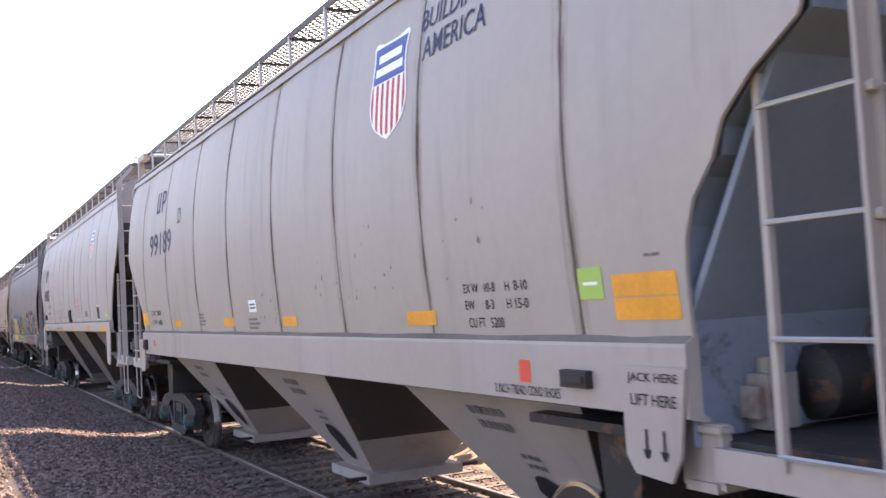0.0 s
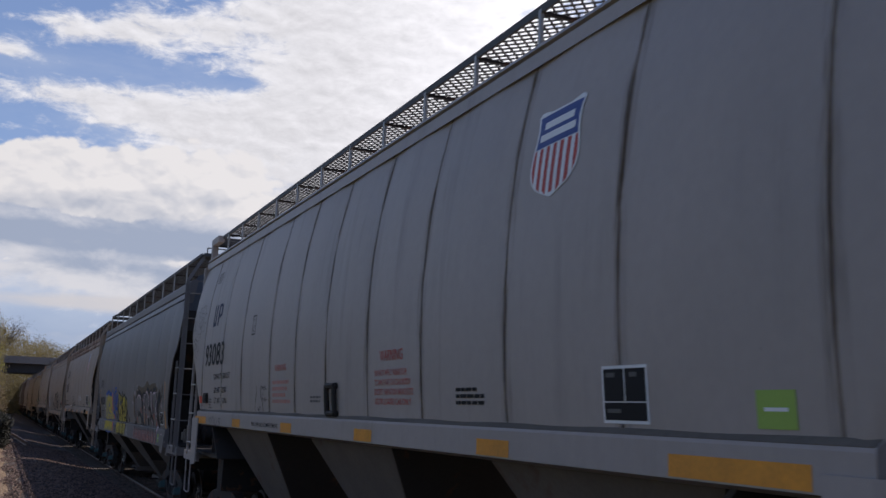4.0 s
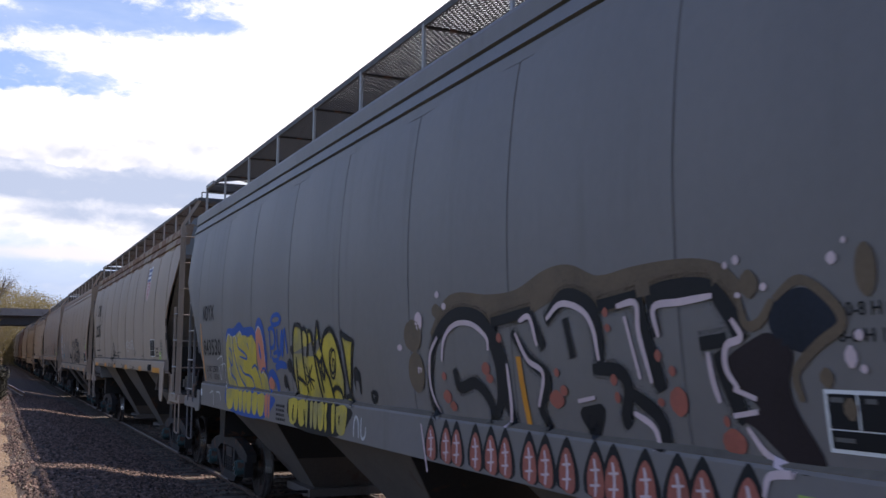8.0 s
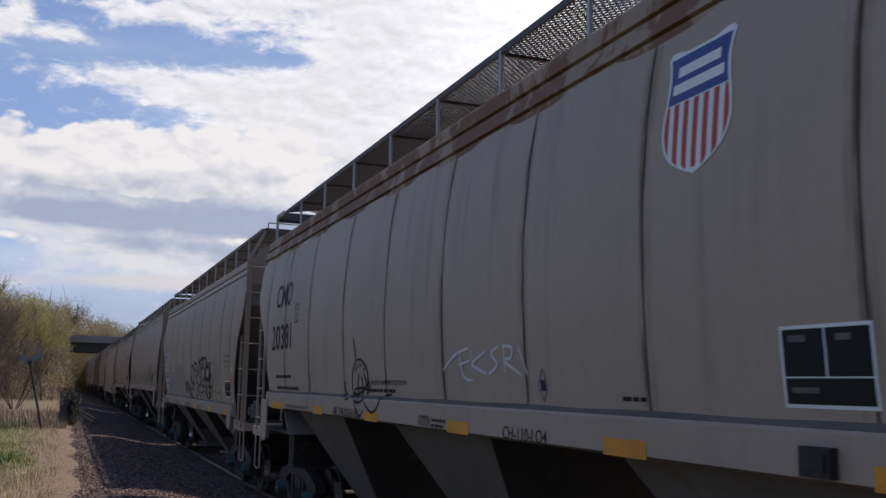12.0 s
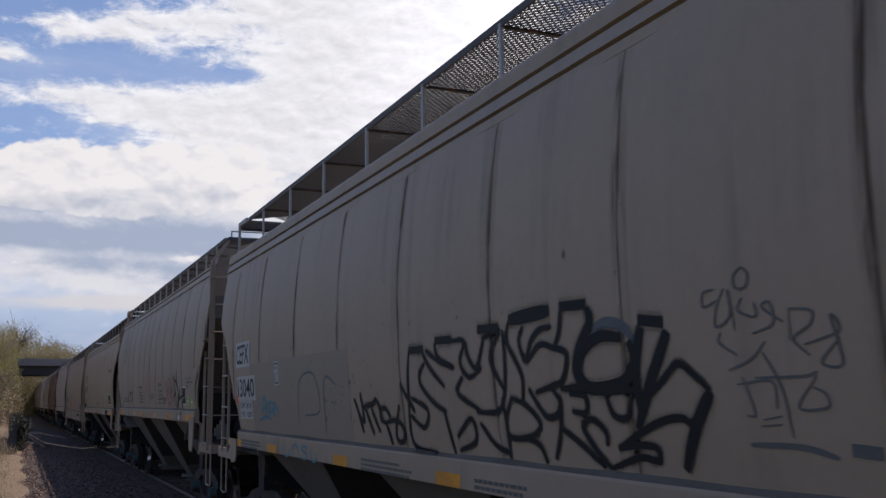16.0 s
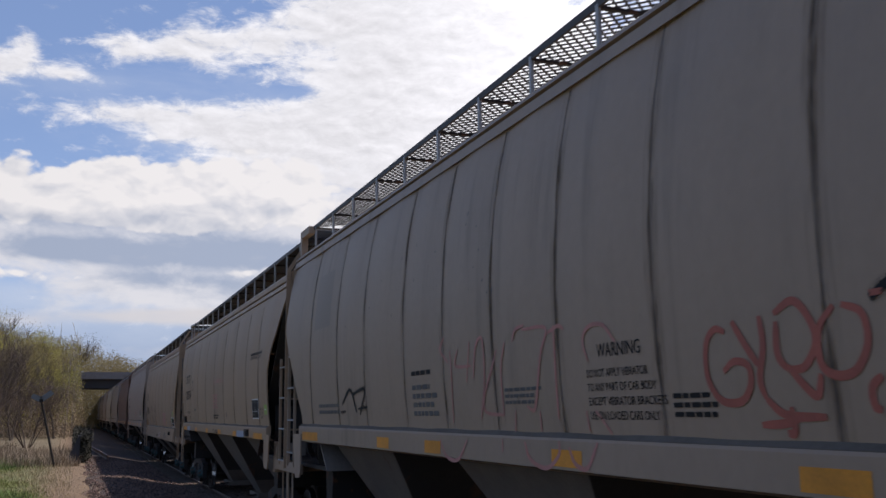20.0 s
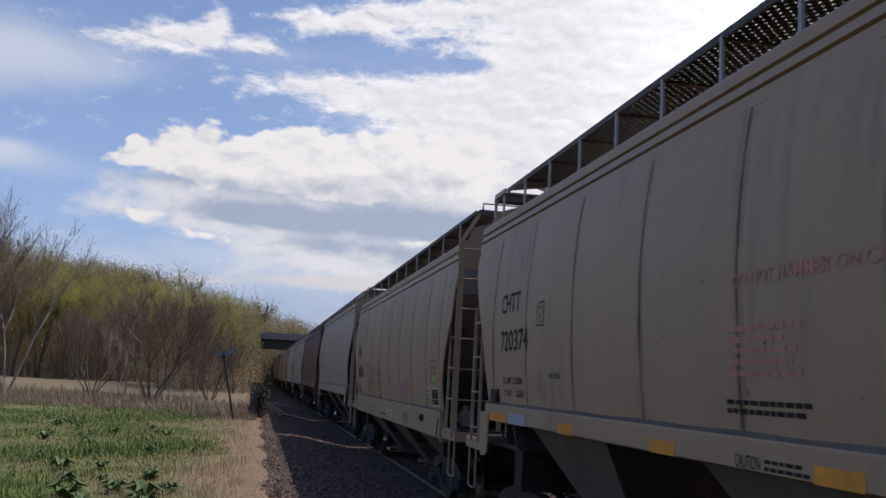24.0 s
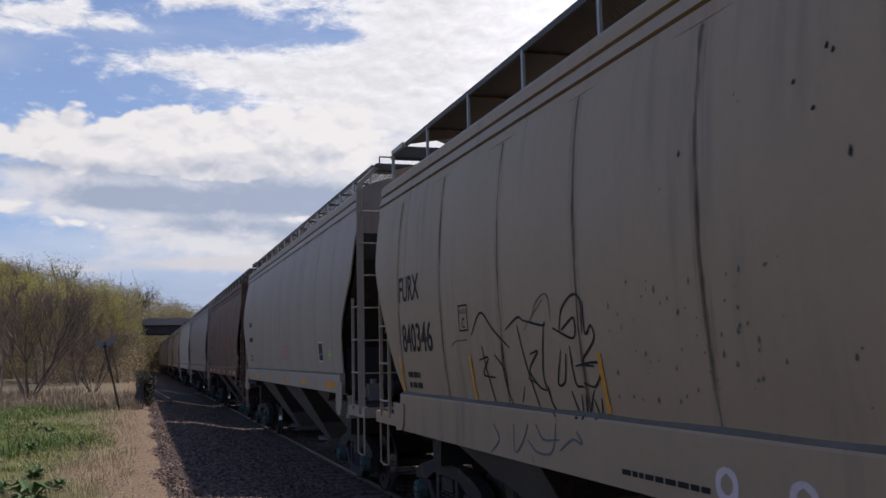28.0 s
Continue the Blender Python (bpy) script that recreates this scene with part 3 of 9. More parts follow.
            for side in (-0.95, 0.95):
                def brace(bm):
                    for v in box(bm, side - 0.02, side + 0.02, -0.075, 0.075, 0.0, 1.0):
                        v.co = Vector((side * (0.8 if abs(v.co.x) < abs(side) else 0.83), y - s * (0.03 + 1.25 * (1 - v.co.z)) + v.co.y, (self.slope - 0.1) * v.co.z + 2.2 * (1 - v.co.z)))
                piece("end_brace", brace, self.end_brace, r)
            tank, deep = (-0.35, y - s * 0.95) if s < 0 else (0.3, y - s * 0.95)
            piece("air_reservoir", lambda bm: (rod(bm, (tank - 0.42, deep, 1.26), (tank + 0.42, deep, 1.26), 0.2, 14), rod(bm, (tank - 0.48, deep, 1.26), (tank - 0.42, deep, 1.26), 0.1, 14, 0.2), rod(bm, (tank + 0.42, deep, 1.26), (tank + 0.48, deep, 1.26), 0.2, 14, 0.1)), M["iron"], r, smooth=True)
            hose = smooth_line([(tank + 0.3, deep, 1.44), (tank + 0.25, deep + s * 0.3, 1.75), (-0.9, deep + s * 0.5, 1.6), (-1.1, deep + s * 0.75, 1.25), (-1.05, deep + s * 0.85, 1.05)], 5)
            piece("brake_pipe", lambda bm: tube(bm, hose, 0.016), M["iron"], r)
            piece("control_valve", lambda bm: (box(bm, -1.18, -0.98, deep - 0.1, deep + 0.1, 1.06, 1.34), box(bm, -1.23, -1.18, deep - 0.07, deep + 0.07, 1.12, 1.28), rod(bm, (-1.08, deep, 1.34), (-1.08, deep, 1.42), 0.06, 10)), M["end_dust"], r)
            # ladders
            for side in (-1, 1):
                tall = (side < 0) == (s < 0)
                x = side * 1.53
                if tall:
                    yy, y2, zt2 = y + s * 0.13, y - s * 0.44, self.base + 0.2
                    piece("ladder_post", lambda bm: (box(bm, x - 0.045, x + 0.045, yy - 0.012, yy + 0.012, 0.9, zt2), box(bm, x - side * 0.045 - 0.01, x - side * 0.045 + 0.01, yy - 0.05, yy + 0.05, 0.9, zt2)), pm, r)
                    piece("ladder_post", lambda bm: box(bm, side * 0.74 - 0.035, side * 0.74 + 0.035, yy - 0.03, yy + 0.03, 0.9, zt2 + 0.1), pm, r)
                    piece("roof_handrail", lambda bm: (rod(bm, (x, yy, zt2 - 0.05), (x, yy, zt2 + 0.05), 0.045, 4), rod(bm, (x, yy, zt2 + 0.05), (side * 1.22, yy, self.top - 0.02), 0.045, 4)), pm, r)
                    for i in range(7):
                        z = 1.02 + i * 0.515
                        piece("ladder_rung", lambda bm: (rod(bm, (side * 0.74, yy + s * 0.04, z), (x, yy + s * 0.04, z), 0.013), rod(bm, (x, yy + s * 0.055, z), (x, yy + s * 0.015, z), 0.026)), pm, r)
                else:
                    yy, y2, zt2 = y + s * 0.0, y - s * 0.48, 3.0
                    if side < 0:
                        thick = 0.055 if self.mesh[0] == 0.115 else 0.02
                        piece("roof_handrail", lambda bm: (box(bm, -1.31 - thick, -1.31 + thick, y - s * 0.02 - thick, y - s * 0.02 + thick, self.base + 0.2, self.top + 0.03), box(bm, -1.31 - thick, -1.31 + thick, min(y, y - s * 0.62), max(y, y - s * 0.62), self.top - thick * 1.6, self.top + 0.03)), pm if thick > 0.04 else M["steel"], r)
                        piece("corner_post", lambda bm: box(bm, -1.47, -1.41, y + s * 0.03 - 0.03, y + s * 0.03 + 0.03, 2.9, self.base + 0.1), pm, r)
                    piece("ladder_post", lambda bm: box(bm, x - 0.022, x + 0.022, yy - 0.022, yy + 0.022, 0.95, zt2), pm, r)
                piece("ladder_stile", lambda bm: box(bm, x - 0.02, x + 0.02, y2 - 0.02, y2 + 0.02, 0.95, 2.75), pm, r)
                for i in range(4):
                    z = (1.02 if tall else 1.17) + i * 0.525
                    piece("ladder_rung", lambda bm: rod(bm, (side * 1.55, yy, z), (side * 1.55, y2, z), 0.014), M["steel"], r)
            if s < 0:
                piece("bolster_end", lambda bm: (box(bm, -1.5, -1.44, y + 0.86, y + 1.16, 0.80, zb), box(bm, -1.53, -1.44, y + 0.84, y + 1.0, zb - 0.04, zb - 0.01), box(bm, -1.52, -1.3, y + 0.9, y + 1.12, 0.78, 0.83)), pm, r)
                if self.strap:
                    piece("ladder_strap", lambda bm: (box(bm, -1.56, -1.535, y - 0.13, y + self.strap[1] + 0.12, self.strap[0] - 0.05, self.strap[0] + 0.05), [rod(bm, (-1.56, y + q, self.strap[0]), (-1.59, y + q, self.strap[0]), 0.022) for q in (-0.08, self.strap[1] + 0.03)]), pm, r)
            # crossover platform on the roof end, with its grab rail
            def comb(bm):
                ya, yb = sorted((y - s * 0.5, y + s * 0.25))
                poly = [(-1.27, ya), (1.27, ya)]
                for i in range(51):
                    x = 1.262 - i * 0.0505
                    poly += [(x, ya + 0.03), (x, yb), (x - 0.018, yb), (x - 0.018, ya + 0.03)]
                poly.append((-1.27, ya + 0.03))
                low, top = [[bm.verts.new((px, py, self.top + dz)) for px, py in poly] for dz in (-0.03, 0.0)]
                bm.faces.new(low[::-1])
                bm.faces.new(top)
                for i in range(len(poly)):
                    j = (i + 1) % len(poly)
                    bm.faces.new((low[i], low[j], top[j], top[i]))
            piece("roof_platform", comb, M["grate"], r)
            piece("platform_edge", lambda bm: box(bm, -1.27, 1.27, y + s * 0.25 - 0.02, y + s * 0.25 + 0.02, self.top - 0.05, self.top + 0.01), M["grate"], r)
            piece("grab_rail", lambda bm: (rod(bm, (-1.2, y + s * 0.2, self.top), (-1.2, y + s * 0.2, self.top + 0.13), 0.012), rod(bm, (-1.2, y + s * 0.2, self.top + 0.13), (-0.5, y + s * 0.2, self.top + 0.13), 0.012), rod(bm, (-0.5, y + s * 0.2, self.top + 0.13), (-0.5, y + s * 0.2, self.top), 0.012)), M["grate"], r)
            # coupler and centre sill end
            piece("centre_sill", lambda bm: box(bm, -0.17, 0.17, min(y + s * 0.35, y - s * 3.4), max(y + s * 0.35, y - s * 3.4), 0.36, 0.98), M["iron"], r)
            piece("coupler", lambda bm: (box(bm, -0.09, 0.09, min(y + s * 0.3, y + s * 0.62), max(y + s * 0.3, y + s * 0.62), 0.44, 0.66), box(bm, -0.16, 0.13, min(y + s * 0.6, y + s * 0.84), max(y + s * 0.6, y + s * 0.84), 0.38, 0.72)), M["iron"], r)
            piece("air_hose", lambda bm: (rod(bm, (0.35, y + s * 0.33, 0.62), (0.33, y + s * 0.5, 0.2), 0.022), rod(bm, (0.33, y + s * 0.5, 0.2), (0.25, y + s * 0.78, 0.1), 0.022)), M["black"], r)
            piece("jacking_pad", lambda bm: prism(bm, [(y - s * 0.95, zt - 0.13), (y - s * 1.46, zt - 0.13), (y - s * 1.45, 0.93), (y - s * 1.38, 0.84), (y - s * 1.10, 0.82), (y - s * 1.02, 0.95)], -half_width(zt) - 0.085, -half_width(zt) - 0.064), pm, r)
            piece("sill_step", lambda bm: tube(bm, [(-1.5, y + s * 0.2, 0.9), (-1.5, y + s * 0.2, 0.28), (-1.5, y - s * 0.02, 0.26), (-1.5, y - s * 0.25, 0.28), (-1.5, y - s * 0.25, 0.9)], 0.016), pm, r)
        # brake wheel on the near end
        def brake(bm):
            n = 18
            for i in range(n):
                a, b = math.tau * i / n, math.tau * (i + 1) / n
                rod(bm, (0.28 * math.cos(a), 0, 0.28 * math.sin(a)), (0.28 * math.cos(b), 0, 0.28 * math.sin(b)), 0.014, 5)
            for i in range(4):
                a = math.tau * i / 4 + 0.4
                rod(bm, (0, 0, 0), (0.28 * math.cos(a), 0, 0.28 * math.sin(a)), 0.01, 5)
        wheel = part("brake_wheel", shared("brake_wheel", brake, M["iron"]), None, r)
        wheel.location = (0.55, self.n - 0.28, 2.35) if not self.brake_far else (-0.72, self.f + 0.3, 2.12)
        # hopper bays, each an upturned pyramid that hangs from the sill down to its gate
        pitch_b = 4.6 * (self.f - self.n) / 16.75
        mid_b = (self.n + self.f) / 2 - 0.2
        # flat sheet between the bays, its near-black colour stands for shade
        piece("underside", lambda bm: box(bm, -1.38, 1.38, mid_b - pitch_b * 1.5, mid_b + pitch_b * 1.5, zb + 0.062, zb + 0.09), M["grime_shade"], r)
        for i in range(self.bays):
            m = mid_b + (i - (self.bays - 1) / 2) * pitch_b
            a, b = m - 1.36, m + 1.36

            def bay(bm):
                zt3 = zb + 0.06
                w = half_width(zb) - 0.09
                top = [bm.verts.new(c) for c in ((-w, a, zt3), (w, a, zt3), (w, b, zt3), (-w, b, zt3))]
                low = [bm.verts.new(c) for c in ((-BAY[0], m - BAY[1], BAY[2]), (BAY[0], m - BAY[1], BAY[2]), (BAY[0], m + BAY[1], BAY[2]), (-BAY[0], m + BAY[1], BAY[2]))]
                bm.faces.new(top)
                bm.faces.new(low[::-1])
                for j in range(4):
                    l = (j + 1) % 4
                    bm.faces.new((top[j], top[l], low[l], low[j]))
            self.bay_at.append((a, b, m, zb + 0.06, half_width(zb) - 0.09))
            piece("hopper_bay", bay, self.bay_mat, r)
            # end slopes darker than the bay's face: their shade is in the colour
            for e in (-1, 1):
                def end_slope(bm):
                    w = half_width(zb) - 0.095
                    rim = [(-w, m + e * 1.364, zb + 0.06), (w, m + e * 1.364, zb + 0.06), (BAY[0] - 0.005, m + e * (BAY[1] + 0.004), BAY[2] + 0.02), (0.005 - BAY[0], m + e * (BAY[1] + 0.004), BAY[2] + 0.02)]
                    out, back = [[bm.verts.new((x, q + d, z)) for x, q, z in rim] for d in (e * 0.006, -e * 0.01)]
                    bm.faces.new(out)
                    bm.faces.new(back[::-1])
                    for k in range(4):
                        l = (k + 1) % 4
                        bm.faces.new((out[l], out[k], back[k], back[l]))
                piece("bay_slope", end_slope, M["grime_shade"], r, "sloping end of the hopper, shade put into its colour")
            piece("outlet_gate", lambda bm: box(bm, -BAY[0] - 0.14, BAY[0] + 0.14, m - BAY[1] - 0.2, m + BAY[1] + 0.2, BAY[2] - 0.1, BAY[2] + 0.012), self.bay_mat, r)
            piece("gate_shaft", lambda bm: rod(bm, (-0.85, m - BAY[1] - 0.1, BAY[2] - 0.03), (0.85, m - BAY[1] - 0.1, BAY[2] - 0.03), 0.025), M["iron"], r)
        # trucks
        for y in (self.n + 1.95, self.f - 1.95):
            self.truck(y)

    def truck(self, y):
        def side_frame(bm):
            prism(bm, [(-1.2, 0.62), (-1.0, 0.70), (-0.5, 0.80), (0.5, 0.80), (1.0, 0.70), (1.2, 0.62), (1.2, 0.52), (0.72, 0.56), (0.46, 0.66), (-0.46, 0.66), (-0.72, 0.56), (-1.2, 0.52)], -0.07, 0.07)
            prism(bm, [(-0.78, 0.50), (-0.66, 0.56), (-0.36, 0.30), (0.36, 0.30), (0.66, 0.56), (0.78, 0.50), (0.42, 0.18), (-0.42, 0.18)], -0.06, 0.06)
            for yy in (-0.40, 0.30):
                box(bm, -0.055, 0.055, yy, yy + 0.10, 0.28, 0.68)
            for yy in (-1.06, -0.80, 0.74, 1.0):
                box(bm, -0.06, 0.06, yy, yy + 0.07, 0.30, 0.62)
        def bolster(bm):
            box(bm, -1.05, 1.05, -0.2, 0.2, 0.50, 0.64)
            box(bm, -0.5, 0.5, -0.22, 0.22, 0.60, 0.80)
        def springs(bm):
            for yy in (-0.16, 0.0, 0.16):
                for k in range(5):
                    rod(bm, (0, yy, 0.30 + k * 0.042), (0, yy, 0.322 + k * 0.042), 0.068, 9)
        for x in (-1.0, 1.0):
            f = part("truck_side_frame", shared("truck_side_frame", side_frame, M["iron"]), None, self.root)
            f.location, f.scale = (x * 1.12, y, RAIL), (1.12, 1.12, 1.12)
            part("spring_nest", shared("spring_nest", springs, M["iron"]), None, f)
        b = part("truck_bolster", shared("truck_bolster", bolster, M["iron"]), None, self.root)
        b.location, b.scale = (0, y, RAIL), (1.12, 1.12, 1.12)
        piece("body_bolster", lambda bm: prism(bm, [(y - 0.22, 1.0), (y + 0.22, 1.0), (y + 0.16, 0.44), (y - 0.16, 0.44)], -1.3, 1.3), M["iron"], self.root)
        def axle(bm):
            rod(bm, (-1.12, 0, 0), (1.12, 0, 0), 0.075, 10)
        def wheel(bm):
            n = 28
            rod(bm, (-0.02, 0, 0), (0.0, 0, 0), 0.455, n, 0.45)
            rod(bm, (0.0, 0, 0), (0.085, 0, 0), 0.421, n, 0.413)
            for i in range(8):
                a = math.tau * i / 8
                rod(bm, (0.085, 0.24 * math.cos(a), 0.24 * math.sin(a)), (0.10, 0.24 * math.cos(a), 0.24 * math.sin(a)), 0.045, 6)
            rod(bm, (0.08, 0, 0), (0.12, 0, 0), 0.17, 14, 0.13)
        def tread(bm):
            n = 28
            ring = [[bm.verts.new((x, r * math.cos(math.tau * i / n), r * math.sin(math.tau * i / n))) for i in range(n)] for x, r in ((0.004, 0.4235), (0.06, 0.418), (0.086, 0.415), (0.088, 0.385))]
            for p, q in zip(ring, ring[1:]):
                for i in range(n):
                    j = (i + 1) % n
                    bm.faces.new((p[i], p[j], q[j], q[i]))
        def bearing(bm):
            rod(bm, (0, 0, 0), (0.10, 0, 0), 0.12, 14, 0.11)
            rod(bm, (0.10, 0, 0), (0.12, 0, 0), 0.09, 14)
            for i in range(3):
                a = math.tau * i / 3
                rod(bm, (0.12, 0.05 * math.cos(a), 0.05 * math.sin(a)), (0.14, 0.05 * math.cos(a), 0.05 * math.sin(a)), 0.016, 6)
        for yy in (-1.0, 1.0):
            ws = part("wheelset", shared("wheelset", axle, M["wheel"]), None, self.root)
            ws.location, ws.scale = (0, y + yy, RAIL + 0.47), (1.12, 1.12, 1.12)
            for s in (-1, 1):
                for name, fn, mat, x in (("wheel", wheel, M["wheel"], 0.74), ("wheel_tread", tread, M["tread"], 0.74), ("bearing_cap", bearing, M["teal"] if s < 0 else M["iron"], 1.05)):
                    w = part(name, shared((name, s), fn, mat), None, ws)
                    w.matrix_basis = pose(s * x, 0, 0, 0, 0, 0 if s > 0 else 180)
            WHEELS.append((ws, y + yy))


WHEELS = []
PAINTS = {
    "grey": material("grey_car_paint", (0.31, 0.257, 0.222), 0.5, 0, ((0.10, 0.075, 0.055), 17.0, 0.69, 0.55), 0.13, 0.8, 0.0015, 9.0, 0.34, rnd=0.05),
    "pale": material("pale_grey_car_paint", (0.347, 0.297, 0.27), 0.5, 0, ((0.10, 0.075, 0.055), 17.0, 0.69, 0.55), 0.13, 0.8, 0.0015, 9.0, 0.34, rnd=0.05),
    "slate": material("slate_car_paint", (0.166, 0.152, 0.150), 0.5, 0, ((0.10, 0.075, 0.055), 17.0, 0.69, 0.55), 0.13, 0.8, 0.0015, 9.0, 0.34, rnd=0.06),
    "beige": material("beige_car_paint", (0.362, 0.276, 0.212), 0.55, 0, ((0.12, 0.075, 0.05), 17.0, 0.68, 0.6), 0.13, 0.8, 0.0015, 9.0, 0.4, rnd=0.05),
    "cream": material("cream_car_paint", (0.34, 0.248, 0.178), 0.55, 0, ((0.12, 0.075, 0.05), 17.0, 0.68, 0.6), 0.13, 0.8, 0.0015, 9.0, 0.4, rnd=0.05),
    "sand": material("sand_car_paint", (0.362, 0.244, 0.154), 0.55, 0, ((0.12, 0.075, 0.05), 17.0, 0.68, 0.6), 0.13, 0.8, 0.0015, 9.0, 0.4, rnd=0.05),
    "rusty": material("rusty_chord_paint", (0.34, 0.245, 0.17), 0.75, 0, ((0.17, 0.075, 0.035), 1.8, 0.44, 0.9), 0.1, 0.9, 0.002, 12.0, 0.3),
    "brown": material("brown_car_paint", (0.16, 0.075, 0.045), 0.65, 0, (RUST, 1.5, 0.5), 0.15, 0.8, 0.002, 9.0, 0.4),
    "white": material("white_car_paint", (0.46, 0.41, 0.345), 0.5, 0, ((0.10, 0.075, 0.055), 17.0, 0.69, 0.55), 0.13, 0.8, 0.0015, 9.0, 0.34),
}
CARS = []


def add_car(key, *args, **more):
    c = Car(*args, **more)
    c.key = key
    CARS.append(c)
    return c


# a car out of view, added ahead of the others for its shadow
add_car("z", -15.9, 1.35, paint=PAINTS["beige"], label="unseen hopper car added ahead to cast its shadow")
A = add_car("a", 2.8, 19.55, (1.12, 1.53), 4.32, 8, 1.75, 2.05, ((4.5, 0), (2.96, 0.05), (2.76, 0.38), (2.55, 0.62), (2.42, 0.65), (2.33, 0.78), (2.1, 0.9), (1.82, 0.95), (1.2, 0.97)), ((4.5, 0), (2.9, 0.05), (2.34, 0.73), (1.91, 1.13), (1.2, 1.2)),
            paint=PAINTS["grey"], seam_mat="seam", end_mat="end_blue", run=1.35, follow=True, bay_mat="own", zero=19.6, mesh=(0.115, 0.0085, 0.010), lines=(4.68, 6.62, 8.42, 10.33, 12.24, 14.05, 16.02, 17.96), top=4.88, chord=(4.29, 4.40, None, 4.47), posts=(9.29, 1.16), label="grey covered hopper car with a red white and blue shield")
B = add_car("b", 21.0, 38.2, (1.50, 1.75), 4.44, 11, 1.95, 1.95, ((4.5, 0), (3.16, 0.02), (2.74, 0.38), (1.73, 1.2), (1.2, 1.2)), ((4.5, 0), (3.17, 0.03), (2.41, 0.74), (1.79, 1.23), (1.2, 1.25)),
            paint=PAINTS["pale"], bay_mat="bay_dirt", end_mat="grime_shade", mesh=(0.115, 0.0085, 0.010), lines=(22.4, 24.02, 25.43, 26.96, 28.31, 29.65, 30.87, 32.1, 33.78, 35.18, 36.8), top=4.99, chord=(4.41, 4.555, None, 4.63), posts=(30.22, 1.15), label="pale grey covered hopper car with red warning lettering")
C = add_car("c", 39.78, 56.95, (0.92, 1.32), 3.95, 8, 2.72, 1.6, ((4.5, 0), (3.08, 0.0), (2.88, 0.24), (2.87, 0.40), (2.73, 0.42), (2.3, 0.70), (1.61, 1.07), (1.2, 0.98)), ((4.5, 0), (3.12, 0.05), (2.46, 0.76), (1.65, 1.47), (1.2, 1.45)),
            paint=PAINTS["slate"], pillow=0.018, seam_mat="seam_slate", zero=57.0, mesh=(0.075, 0.0075, 0.011), lines=(41.1, 42.57, 44.42, 46.22, 48.1, 50.0, 51.9, 53.8, 55.7), top=4.95, chord=(3.91, 4.19, 4.03, 4.41), posts=(43.23, 1.755), brake_far=True, end_top="slate_end", label="slate grey covered hopper car covered with yellow and black graffiti")
D = add_car("d", 58.25, 75.75, (1.38, 1.65), 4.0, 10, 1.15, 1.15, ((4.5, 0), (3.99, 0.0), (3.61, 0.1), (3.25, 0.44), (2.9, 0.82), (2.48, 1.14), (2.1, 1.10), (1.62, 1.02), (1.2, 1.0)), ((4.5, 0), (3.31, 0.07), (2.67, 0.79), (1.89, 1.19), (1.2, 1.37)),
            paint=PAINTS["beige"], seam_mat="seam", roof=PAINTS["rusty"], zero=75.6, mesh=(0.075, 0.0075, 0.011), lines=(59.35, 60.91, 62.68, 64.36, 66.1, 67.88, 69.6, 71.5, 73.15, 74.65), top=4.90, chord=(3.96, 4.21, 4.03, 4.39), posts=(67.26, 1.66), slope=3.75, end_mat="end_dust", end_top="end_teal", label="beige covered hopper car with a rusty top chord and shield")
E_ = add_car("e", 77.45, 94.45, (1.06, 1.33), 3.95, 9, 0.98, 1.55, ((4.5, 0), (3.1, 0.0), (2.69, 0.38), (2.31, 0.61), (1.69, 0.95), (1.2, 0.98)), ((4.5, 0), (3.07, 0.08), (2.79, 0.57), (2.05, 1.05), (1.66, 1.37), (1.2, 1.5)),
             paint=PAINTS["cream"], zero=94.4, end_mat="end_dust", mesh=(0.075, 0.0075, 0.011), lines=(78.76, 80.19, 82.06, 83.8, 85.73, 87.6, 89.45, 91.4, 93.26), top=4.90, chord=(3.91, 4.155, 4.01, 4.33), posts=(85.91, 1.715), label="beige covered hopper car with black and blue graffiti tags")
F = add_car("f", 95.9, 113.0, (1.36, 1.62), 4.27, 12, 1.75, 1.4, ((4.5, 0), (2.91, 0.0), (2.88, 0.11), (2.44, 0.54), (1.89, 0.94), (1.2, 1.03)), ((4.5, 0), (3.17, 0.03), (2.41, 0.74), (1.79, 1.23), (1.2, 1.25)),
            paint=PAINTS["cream"], mesh=(0.115, 0.0085, 0.010), lines=(97.05, 98.69, 100.17, 101.61, 102.9, 104.1, 105.3, 106.5, 108.05, 109.4, 111.0), top=4.87, chord=(4.23, 4.36, None, 4.44), posts=(102.74, 1.19), strap=(2.94, 0.03), end_mat="end_dust", label="beige covered hopper car with red graffiti lettering")
G = add_car("g", 113.3, 130.8, (1.31, 1.56), 3.91, 9, 2.1, 2.05, ((4.5, 0), (3.83, 0.05), (3.58, 0.26), (3.25, 0.61), (2.96, 1.03), (2.61, 1.32), (2.26, 1.39), (1.87, 1.37), (1.2, 1.33)), ((4.5, 0), (3.56, 0.07), (2.47, 0.88), (1.59, 1.16), (1.2, 1.2)),
            paint=PAINTS["sand"], seam_mat="seam", mesh=(0.11, 0.030, 0.004), lines=(115.58, 117.07, 118.76, 120.47, 122.18, 123.95, 125.8, 127.6, 129.29), top=4.77, chord=(3.87, 4.12, 4.0, 4.27), posts=(120.74, 1.21), slope=3.85, label="cream covered hopper car with black lettering and orange reflectors")
